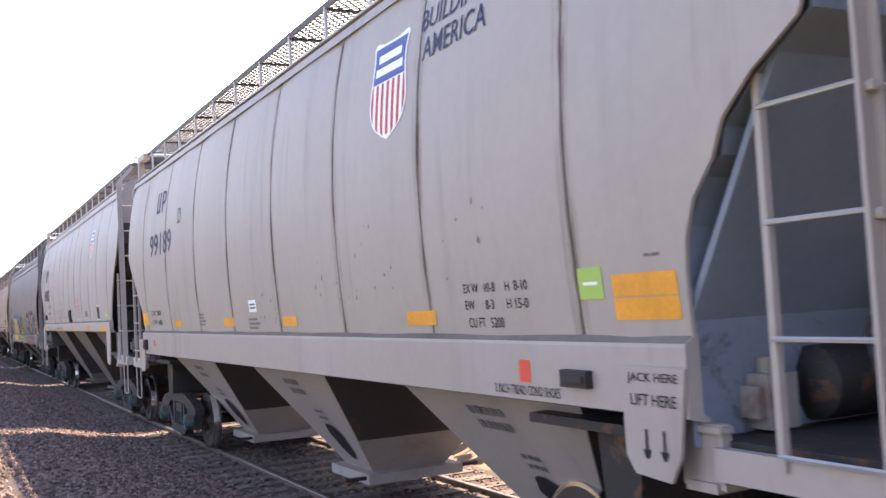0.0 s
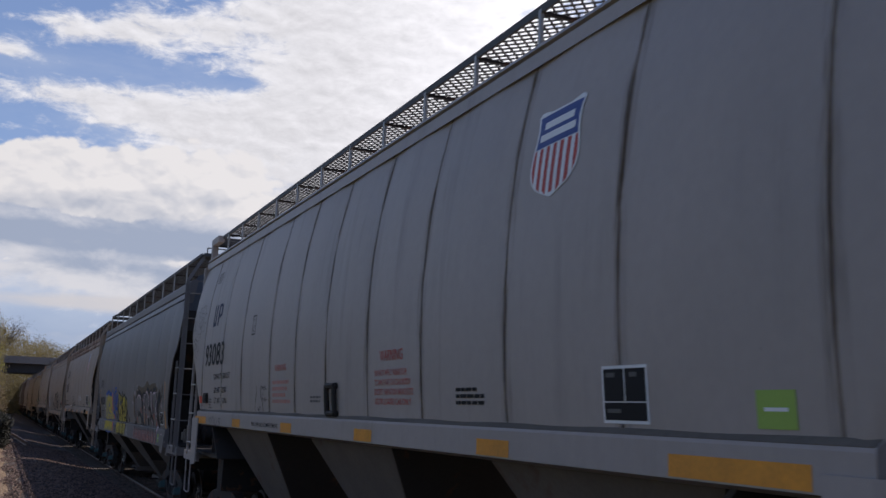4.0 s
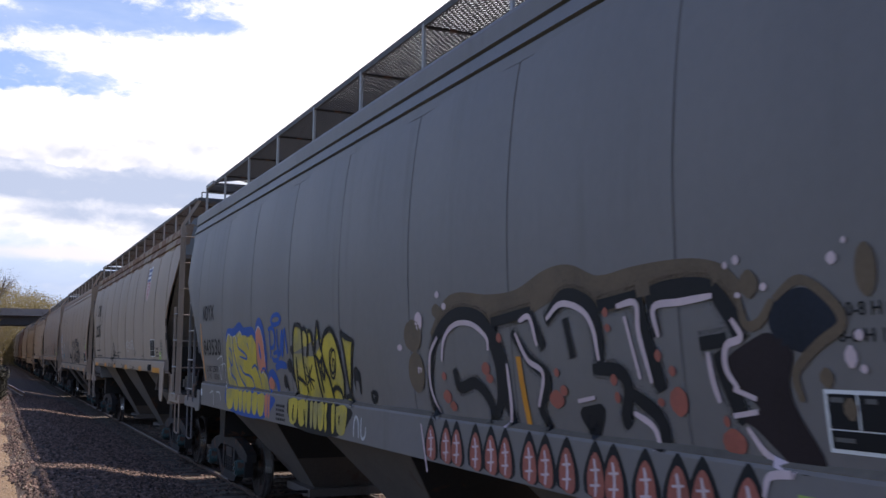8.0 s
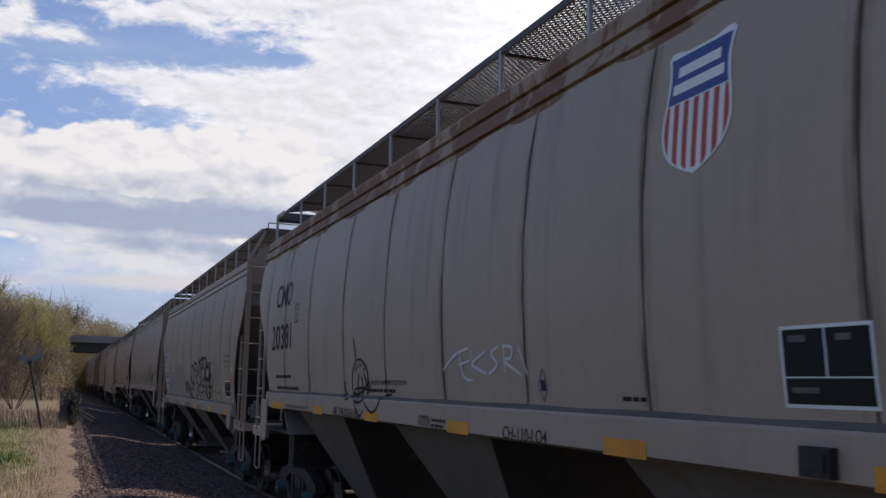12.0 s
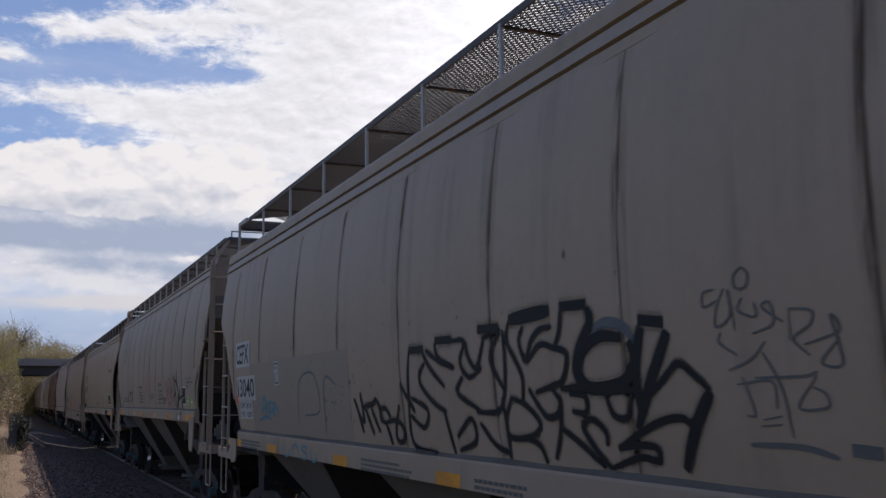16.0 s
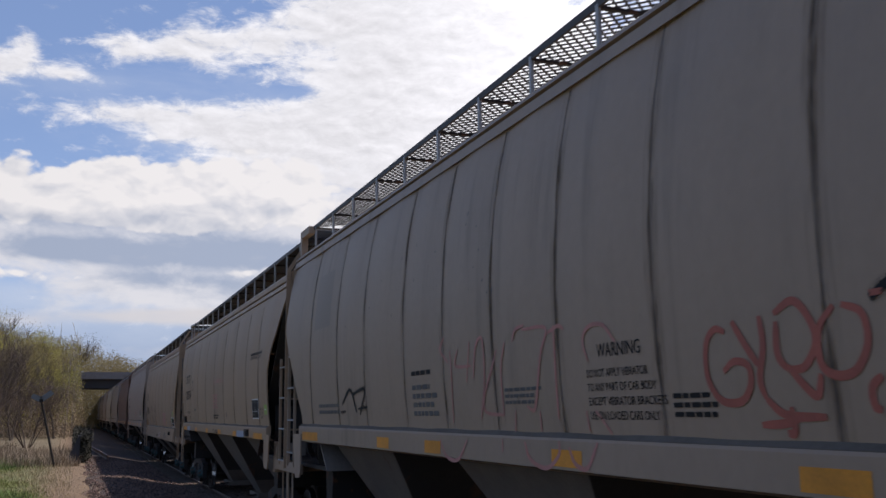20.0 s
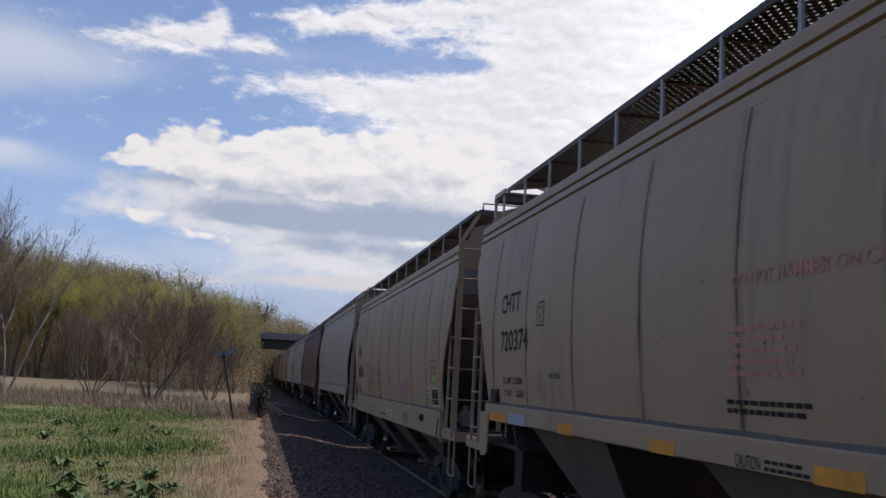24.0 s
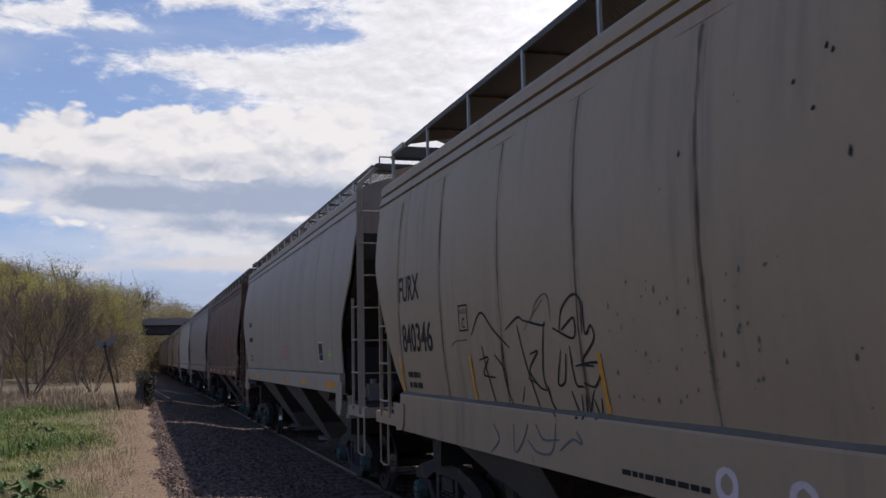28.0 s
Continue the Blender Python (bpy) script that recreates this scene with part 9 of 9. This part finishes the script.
# ---------------------------------------------------------------- trees
def grow(bm, rng, p, way, length, r, depth, tips, spread=0.55, lift=0.15, split=(2, 4)):
    """One limb of three bent lengths, then its branches."""
    q = p
    d = way.normalized()
    steps = 3 if depth > 1 else 2
    for i in range(steps):
        d = (d + Vector((rng.uniform(-1, 1), rng.uniform(-1, 1), rng.uniform(-0.4, 1))) * 0.14).normalized()
        nxt = q + d * (length / steps)
        ra, rb = r * (1 - 0.45 * i / steps), r * (1 - 0.45 * (i + 1) / steps)
        rod(bm, q, nxt, ra, 5 if r > 0.03 else 3, rb)
        if depth > 0 and i > 0:
            side = (d + Vector((rng.uniform(-1, 1), rng.uniform(-1, 1), rng.uniform(-0.2, 0.8))) * spread * 1.2).normalized()
            grow(bm, rng, nxt, side, length * rng.uniform(0.45, 0.65), rb * 0.6, depth - 1, tips, spread, lift, split)
        q = nxt
    if depth == 0:
        tips.append(q)
        return
    for _ in range(rng.randint(*split)):
        side = (d + Vector((rng.uniform(-1, 1), rng.uniform(-1, 1), rng.uniform(-0.5, 0.8) + lift)) * spread).normalized()
        grow(bm, rng, q, side, length * rng.uniform(0.55, 0.8), r * 0.6, depth - 1, tips, spread, lift, split)


def crown(rng, tips, per, size, spread):
    """Small leaf clumps round the twig ends."""
    gen = np.random.default_rng(rng.randrange(1 << 30))
    at = np.repeat(np.array([tuple(t) for t in tips]), per, axis=0)
    n = len(at)
    c = at + np.clip(gen.normal(0, spread, (n, 3)), -1.3 * spread, 1.3 * spread)
    a = gen.normal(0, 1, (n, 3))
    a /= np.linalg.norm(a, axis=1, keepdims=True)
    b = np.cross(a, gen.normal(0, 1, (n, 3)))
    b /= np.linalg.norm(b, axis=1, keepdims=True)
    s = gen.uniform(size * 0.5, size, (n, 1))
    v = np.stack([c - a * s, c + b * s * 0.55, c + a * s, c - b * s * 0.55], 1).reshape(-1, 3)
    me = bpy.data.meshes.new("crown")
    me.vertices.add(4 * n)
    me.vertices.foreach_set("co", v.ravel())
    me.loops.add(4 * n)
    me.loops.foreach_set("vertex_index", np.arange(4 * n, dtype=np.int32))
    me.polygons.add(n)
    me.polygons.foreach_set("loop_start", np.arange(0, 4 * n, 4, dtype=np.int32))
    me.update()
    me.validate()
    return me


def tree(name, seed, height, stems, depth, leaf, per, size, spread, bark, label, category="tree", wide=0.35, split=(2, 3)):
    rng = random.Random(seed)
    root = tagged(new(name), label, category)
    tips = []
    bm = bmesh.new()
    for i in range(stems):
        a = math.tau * i / max(stems, 1) + rng.uniform(-0.4, 0.4)
        out = wide if stems > 1 else 0.06
        grow(bm, rng, Vector((math.cos(a) * 0.12 * (stems > 1), math.sin(a) * 0.12 * (stems > 1), -0.1)), Vector((math.cos(a) * out, math.sin(a) * out, 1)), height * 0.42, height * (0.017 if stems == 1 else 0.0105), depth, tips, 0.6, 0.2, split)
    part("trunk", bm, bark, root)
    if leaf:
        me = crown(rng, tips, per, size, spread)
        me.materials.append(leaf)
        part("crown", me, None, root)
    return root


def stand(ob, x, y, top, turn=0.0, wide=1.0):
    """Put a tree at x, y and make it as high as the given top."""
    high = max(v.co.z for c in ob.children for v in c.data.vertices)
    s = top / high
    ob.matrix_basis = pose(x, y, -0.25, 0, 0, turn) @ Matrix.Diagonal((s * wide, s * wide, s, 1))
    return high


def again(ob, high, x, y, top, turn, wide=1.0):
    c = copy_thing(ob, pose(0, 0, 0))
    s = top / high
    c.matrix_basis = pose(x, y, -0.25, 0, 0, turn) @ Matrix.Diagonal((s * wide, s * wide, s, 1))


def plant_trees():
    bare = tree("bare_tree", 3, 11.0, 3, 5, M["olive"], 2, 0.05, 0.16, M["dark_bark"], "leafless multi-stemmed tree with dark brown branches", wide=0.42, split=(3, 3))
    h = stand(bare, -16.8, 60.0, 12.6)
    again(bare, h, -20.5, 63.0, 12.0, 130)
    pale = tree("bare_tree", 11, 10.5, 3, 4, M["bud"], 2, 0.05, 0.2, M["pale_bark"], "leafless tree with pale weathered branches", wide=0.36)
    h = stand(pale, -14.3, 61.5, 11.2, 0, 0.9)
    again(pale, h, -8.2, 66.0, 5.2, 70, 1.0)
    bush = tree("bare_bush", 5, 5.6, 7, 4, M["bud"], 1, 0.04, 0.12, M["dark_bark"], "round leafless bush with many thin stems", "bush", 0.62, (3, 4))
    h = stand(bush, -6.0, 61.0, 7.6, 0, 1.0)
    again(bush, h, -10.8, 70, 6.4, 100)
    again(bush, h, -2.9, 68, 5.0, 200)
    again(bush, h, -20.0, 68, 6.0, 300)
    kinds = []
    for i, (leaf, per, words) in enumerate(((M["spring"], 34, "tree in fresh yellow-green spring leaf"), (M["spring"], 36, "tree in fresh yellow-green spring leaf"), (M["olive"], 28, "tree in thin olive spring leaf"), (M["bud"], 12, "budding grey-brown tree at the wood's edge"))):
        t = tagged(tree("tree", 30 + i, 9.5, 1 if i % 2 else 2, 4, leaf, per, 0.07 if i < 3 else 0.055, 0.55, M["bark"], words), group="trees of the wood")
        kinds.append(t)
    highs = []
    rng = random.Random(77)
    spots = []
    for row, (dist, n) in enumerate(((92, 12), (100, 14), (110, 15), (122, 16), (138, 14))):
        for i in range(n):
            az = -24 + 27.0 * (i + rng.uniform(0.1, 0.9)) / n
            if az > -0.6:
                az = rng.uniform(-9, -1.0)
            spots.append((dist + rng.uniform(-5, 5), az, row))
    for i, (d, az, row) in enumerate(spots):
        d += 36 if az < -5.5 else 0
        x, y = d * math.sin(radians(az)), d * math.cos(radians(az))
        target = np.interp(az, (-24, -16, -12, -8.7, -3.5, 0), (7.6, 7.4, 6.9, 6.4, 5.4, 4.7)) * (0.78 + 0.05 * row + rng.uniform(-0.05, 0.06))
        top = d * math.tan(radians(target)) + 2.05
        k = rng.choice((0, 0, 1, 1, 2) if row < 3 else (1, 2, 3, 3, 3)) if az > -15 else rng.choice((2, 3, 3, 0))
        if i < 4:
            highs.append(stand(kinds[i], x, y, top, rng.uniform(0, 360), 1.05))
        else:
            again(kinds[k], highs[k], x, y, top, rng.uniform(0, 360), 1.05)


def far_wood():
    """The wood beyond, on both sides of the line, as one mass of small clumps."""
    rng = random.Random(9)
    tips = []
    for n in range(8000):
        az = rng.uniform(-28, 7) if n < 6500 else rng.uniform(7, 70)
        d = rng.uniform(170, 240)
        top = 12.0 + 1.6 * math.sin(az * 0.9 + 0.8) + 1.0 * math.sin(az * 2.7 + 1) + (3.5 if az < -1 else 0.0) - (2.5 if az > 2.6 else 1.2 if az > -0.5 else 0.0)
        tips.append(Vector((d * math.sin(radians(az)), d * math.cos(radians(az)), top * rng.random() ** 1.15)))
    for _ in range(2600):
        az, d = rng.uniform(-28, 4), rng.uniform(172, 235)
        tips.append(Vector((d * math.sin(radians(az)), d * math.cos(radians(az)), 5.5 * rng.random())))
    for _ in range(2600):
        az, d = rng.uniform(-3.0, 4.0), rng.uniform(172, 215)
        tips.append(Vector((d * math.sin(radians(az)), d * math.cos(radians(az)), (13.5 - 0.9 * max(az, 0.0)) * rng.random())))
    me = crown(rng, tips, 40, 0.15, 0.65)
    me.materials.append(M["olive"])
    tagged(new("far_wood", me), "distant hazy olive wood behind the bridge", "wood", kind="stuff")


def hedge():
    """Dense brush added beyond the track to darken gaps; leaf colour holds its shade."""
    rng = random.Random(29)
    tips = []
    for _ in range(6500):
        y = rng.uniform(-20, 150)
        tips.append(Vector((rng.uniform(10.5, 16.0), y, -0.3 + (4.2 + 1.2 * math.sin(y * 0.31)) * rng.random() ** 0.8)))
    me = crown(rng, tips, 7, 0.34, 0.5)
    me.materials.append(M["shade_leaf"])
    tagged(new("hedge", me), "dense brush added behind the railway, dark as its shade", "hedge", kind="stuff")


def wood_top(az):
    """How high the wood stands over the horizon, in degrees, by azimuth."""
    return np.interp(az, (-24, -16, -12, -8.7, -3.5, 0), (7.2, 7.0, 6.4, 5.9, 5.0, 4.3))


def thicket():
    """Slender young trees that fill the wood: upright crowns of small leaf sprays, and their bare stems."""
    rng = random.Random(21)
    leaves = {"olive": [], "spring": []}
    stems = bmesh.new()
    for n in range(620):
        az = rng.uniform(-27, -0.2)
        d = rng.uniform(96, 150) if az > -5.5 else rng.uniform(132, 180)
        x, y = d * math.sin(radians(az)), d * math.cos(radians(az))
        top = 1.8 + d * math.tan(radians(wood_top(az) * rng.uniform(0.42, 0.98)))
        kind = "spring" if rng.random() < (0.72 if az > -13 else 0.3) else "olive"
        wide = rng.uniform(0.55, 1.15) * d / 110
        low = top * rng.uniform(0.02, 0.26)
        sway = rng.uniform(-0.05, 0.05) * top
        for _ in range(int(9 + 1.5 * (top - low))):
            v = rng.random()
            r = wide * (math.sin(math.pi * (0.12 + 0.86 * v)) ** 0.7) * rng.random() ** 0.5
            a = rng.uniform(0, math.tau)
            leaves[kind].append(Vector((x + sway * v + r * math.cos(a), y + r * math.sin(a), low + (top - low) * v)))
        p = Vector((x, y, -0.3))
        for k in range(3):
            q = Vector((x + sway * (k + 1) / 3 + rng.uniform(-0.15, 0.15), y, top * (0.3, 0.62, 0.93)[k]))
            rod(stems, p, q, 0.085 - 0.022 * k, 4, 0.063 - 0.022 * k)
            if k:
                for _ in range(4):
                    a = rng.uniform(0, math.tau)
                    u = p.lerp(q, rng.random())
                    rod(stems, u, u + Vector((wide * 0.9 * math.cos(a), wide * 0.9 * math.sin(a), rng.uniform(1.2, 2.6))), 0.035, 3, 0.012)
            p = q
    tagged(new("young_trunks", finish(stems, "young_trunks", M["young_bark"])), "slender pale trunks of the young wood", "trunks", kind="stuff")
    for leaf, words in (("olive", "young trees in thin olive spring leaf filling the wood"), ("spring", "young trees in yellow-green leaf filling the wood")):
        me = crown(rng, leaves[leaf], 34, 0.09, 0.34)
        me.materials.append(M[leaf])
        tagged(new("thicket", me), words, "thicket", kind="stuff")


def understory():
    rng = random.Random(15)
    tips = []
    for _ in range(7500):
        az = rng.uniform(-27, 0.0)
        d = rng.uniform(92, 125) if az > -5.5 else rng.uniform(128, 168)
        tips.append(Vector((d * math.sin(radians(az)), d * math.cos(radians(az)), (0.001 + 0.042 * rng.random() ** 1.8) * d)))
    me = crown(rng, tips, 28, 0.085, 0.7)
    me.materials.append(M["under"])
    tagged(new("undergrowth", me), "tangled dark brown undergrowth below the trees", "undergrowth", kind="stuff")


def wing_wall():
    """The dark end wall of a culvert at the ballast's edge."""
    root = tagged(new("wing_wall"), "dark concrete wing wall beside the ballast", "wall")
    piece("wall_slab", lambda bm: prism_y(bm, [(-0.42, -0.3), (0.16, -0.3), (0.18, 0.92), (0.10, 0.92)], 45.2, 45.5), M["girder"], root)
    piece("coping", lambda bm: prism_y(bm, [(0.06, 0.922), (0.08, 0.97), (0.22, 0.97), (0.22, 0.922)], 45.15, 45.55), M["girder"], root)


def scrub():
    """Low scrub added at the ballast's edge; its leaf colour holds the train's shade."""
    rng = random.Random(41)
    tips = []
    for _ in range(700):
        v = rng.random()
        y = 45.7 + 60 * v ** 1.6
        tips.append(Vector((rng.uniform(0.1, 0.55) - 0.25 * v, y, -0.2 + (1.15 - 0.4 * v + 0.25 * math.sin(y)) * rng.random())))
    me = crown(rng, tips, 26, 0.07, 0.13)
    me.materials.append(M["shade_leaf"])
    tagged(new("scrub", me), "low scrub beside the ballast, shade in its leaf colour", "scrub", kind="stuff")


def litter(spots):
    """Scraps of white waste paper in the grass."""
    rng = random.Random(4)
    first = None
    for x, y, s in spots:
        if first is None:
            bm = bmesh.new()
            g = [[bm.verts.new(((i - 1.5) * 0.1 + rng.uniform(-0.03, 0.03), (j - 1.5) * 0.1 + rng.uniform(-0.03, 0.03), rng.uniform(0.0, 0.12))) for j in range(4)] for i in range(4)]
            for i in range(3):
                for j in range(3):
                    bm.faces.new((g[i][j], g[i + 1][j], g[i + 1][j + 1], g[i][j + 1]))
            first = tagged(new("paper_scrap", finish(bm, "paper_scrap", M["white"])), "crumpled white scrap of paper in the grass", "litter", "scraps of paper")
            c = first
        else:
            c = copy_thing(first, pose(0, 0, 0))
        c.matrix_basis = pose(x, y, -0.08, 0, 0, x * 300) @ Matrix.Diagonal((s, s, s, 1))


def overpass():
    root = tagged(new("road_overpass"), "dark concrete road overpass crossing above the railway", "bridge")
    piece("deck", lambda bm: box(bm, -22, 60, 150, 160, 7.0, 7.35), M["concrete"], root)
    piece("parapet", lambda bm: box(bm, -22, 60, 149.8, 150.1, 7.0, 8.0), M["concrete"], root)
    piece("parapet", lambda bm: box(bm, -22, 60, 159.9, 160.2, 7.0, 8.0), M["concrete"], root)
    for i in range(5):
        y = 151 + i * 2
        piece("girder", lambda bm: prism_y_x(bm, y), M["girder"], root)
    for x in (-3.2, 13.0):
        for y in (151.5, 155, 158.5):
            piece("column", lambda bm: rod(bm, (x, y, -0.4), (x, y, 5.2), 0.45, 12), M["concrete"], root)
        piece("pier_cap", lambda bm: box(bm, x - 0.6, x + 0.6, 150.2, 159.8, 5.2, 5.7), M["concrete"], root)


def prism_y_x(bm, y):
    box(bm, -22, 60, y - 0.03, y + 0.03, 5.7, 7.0)
    box(bm, -22, 60, y - 0.22, y + 0.22, 5.7, 5.76)
    box(bm, -22, 60, y - 0.22, y + 0.22, 6.94, 7.0)


def leaning_sign():
    root = tagged(new("trackside_sign"), "leaning steel post with a V-shaped metal sign seen from behind", "sign")
    top = Vector((-1.36, 42.4, 2.45))
    piece("post", lambda bm: rod(bm, (-0.72, 42.4, -0.3), top, 0.045, 8), M["iron"], root)
    for s, words in ((-1, 0.36), (1, 0.40)):
        d = Vector((s * words, 0.0, 0.30 if s > 0 else 0.16))
        u = Vector((-d.z, 0, d.x)).normalized() * 0.11 * (1 if d.x > 0 else -1)
        def blade(bm):
            a = [Vector((p.x, 42.34, p.z)) for p in (top - u, top + d - u * 0.9, top + d + u * 0.9, top + u)]
            b = [p + Vector((0, 0.012, 0)) for p in a]
            va, vb = [bm.verts.new(p) for p in a], [bm.verts.new(p) for p in b]
            bm.faces.new(va)
            bm.faces.new(vb[::-1])
            for i in range(4):
                j = (i + 1) % 4
                bm.faces.new((va[j], va[i], vb[i], vb[j]))
        piece("blade", blade, M["signback"], root)
    piece("clamp", lambda bm: box(bm, top.x - 0.07, top.x + 0.07, 42.31, 42.48, top.z - 0.1, top.z + 0.02), M["iron"], root)


def weeds(spots):
    """Low broad-leaved weeds at the path's edge."""
    def rosette(bm):
        rng = random.Random(2)
        heart = bm.verts.new((0, 0, 0))
        for i in range(34):
            a = rng.uniform(0, math.tau)
            l, h = rng.uniform(0.14, 0.34), rng.uniform(0.04, 0.26)
            d, n = Vector((math.cos(a), math.sin(a), 0)), Vector((-math.sin(a), math.cos(a), 0))
            w = l * 0.24
            p = [d * l * 0.5 + n * w + Vector((0, 0, h)), d * l + Vector((0, 0, h * 0.75)), d * l * 0.5 - n * w + Vector((0, 0, h)), d * l * 0.55 + Vector((0, 0, h * 0.85))]
            v = [heart] + [bm.verts.new(q) for q in p]
            bm.faces.new((v[0], v[1], v[4]))
            bm.faces.new((v[1], v[2], v[4]))
            bm.faces.new((v[2], v[3], v[4]))
            bm.faces.new((v[3], v[0], v[4]))
    bm = bmesh.new()
    rosette(bm)
    first = tagged(new("weed", finish(bm, "weed", M["leaf"])), "low broad-leaved green weed in the verge", "weed", "weeds of the verge")
    for i, (x, y, s) in enumerate(spots):
        m = pose(x, y, -0.19, 0, 0, i * 77) @ Matrix.Diagonal((s * 0.85, s * 0.85, s * 0.95, 1))
        if i == 0:
            first.matrix_basis = m
        else:
            copy_thing(first, pose(0, 0, 0)).matrix_basis = m


def spare_rail():
    """A length of old rail that lies beside the track."""
    root = tagged(new("spare_rail"), "old grey rail lying beside the ballast", "rail")
    piece("rail_length", lambda bm: prism_y(bm, [(-0.07, 0), (0.07, 0), (0.012, 0.03), (0.012, 0.12), (0.036, 0.14), (0.036, 0.17), (-0.036, 0.17), (-0.036, 0.14), (-0.012, 0.12), (-0.012, 0.03)], -7, 7), M["rail"], root)
    root.matrix_basis = pose(1.15, 55, -0.15, 0, 0, 2.0)


ground()
ballast_bed()
overpass()
plant_trees()
far_wood()
thicket()
hedge()
understory()
wing_wall()
scrub()
litter([(-7.6, 29.0, 0.8), (-8.1, 29.6, 1.0), (-7.2, 30.2, 0.5), (-9.4, 33.0, 0.8), (-5.4, 28.0, 0.4)])
leaning_sign()
spare_rail()
blades("grass", M["grass"], 170000, 1, lush, (0.06, 0.26), (0.004, 0.012), "lush green spring grass with bare patches", "grass", 0.9)
blades("turf", M["turf"], 210000, 11, turf, (0.03, 0.09), (0.004, 0.010), "short yellow-green turf of the verge", "grass", 1.4)
blades("dry_grass", M["straw"], 60000, 2, dry, (0.04, 0.26), (0.002, 0.006), "dry straw-coloured grass by the path", "grass", 0.9)
blades("dead_brush", M["brush"], 80000, 3, margin, (0.12, 0.75), (0.004, 0.011), "dead brown brush along the wood's edge", "brush", 0.8)
scatter("ballast_stones", M["stone"], 26000, 4, stones_place, (0.016, 0.034), "loose angular pinkish ballast stones", "gravel")
scatter("track_ballast", M["stone"], 7000, 6, track_stones, (0.018, 0.036), "ballast stones between the ties", "gravel")
scatter("path_stones", M["pebble"], 3500, 5, path_stones, (0.006, 0.02), "pebbles on the bare path", "gravel")
weeds([(-1.5, 15.6, 1.3), (-2.0, 16.2, 1.0), (-1.2, 16.6, 0.9), (-2.6, 15.4, 1.2), (-1.7, 18.4, 1.0), (-3.4, 19.5, 1.1), (-4.2, 22.0, 0.8), (-2.3, 24.0, 0.9), (-5.2, 27.0, 1.0), (-2.1, 13.9, 1.2), (-1.4, 14.6, 1.0), (-2.9, 17.6, 0.9), (-3.9, 30.0, 1.0), (-6.0, 33.0, 1.1)] + [(-1.3 - 0.37 * (i * 7 % 13), 12.5 + 0.9 * i + 0.3 * (i * 5 % 3), 0.5 + 0.08 * (i % 5)) for i in range(26)])
track()



# ---------------------------------------------------------------- motion
def rolled(t):
    ts, ss = zip(*ROLLED)
    return float(np.interp(t, ts, ss))


def motions():
    steps = [t for t, _ in ROLLED]
    for c in CARS:
        walk(c.root, [(t, pose(XC, c.mid - rolled(t), 0)) for t in steps])
    turns = [i * 0.1 for i in range(281)]
    for ws, y in WHEELS:
        walk(ws, [(t, pose(0, y, RAIL + 0.47, math.degrees(rolled(t) / 0.47))) for t in turns])


motions()
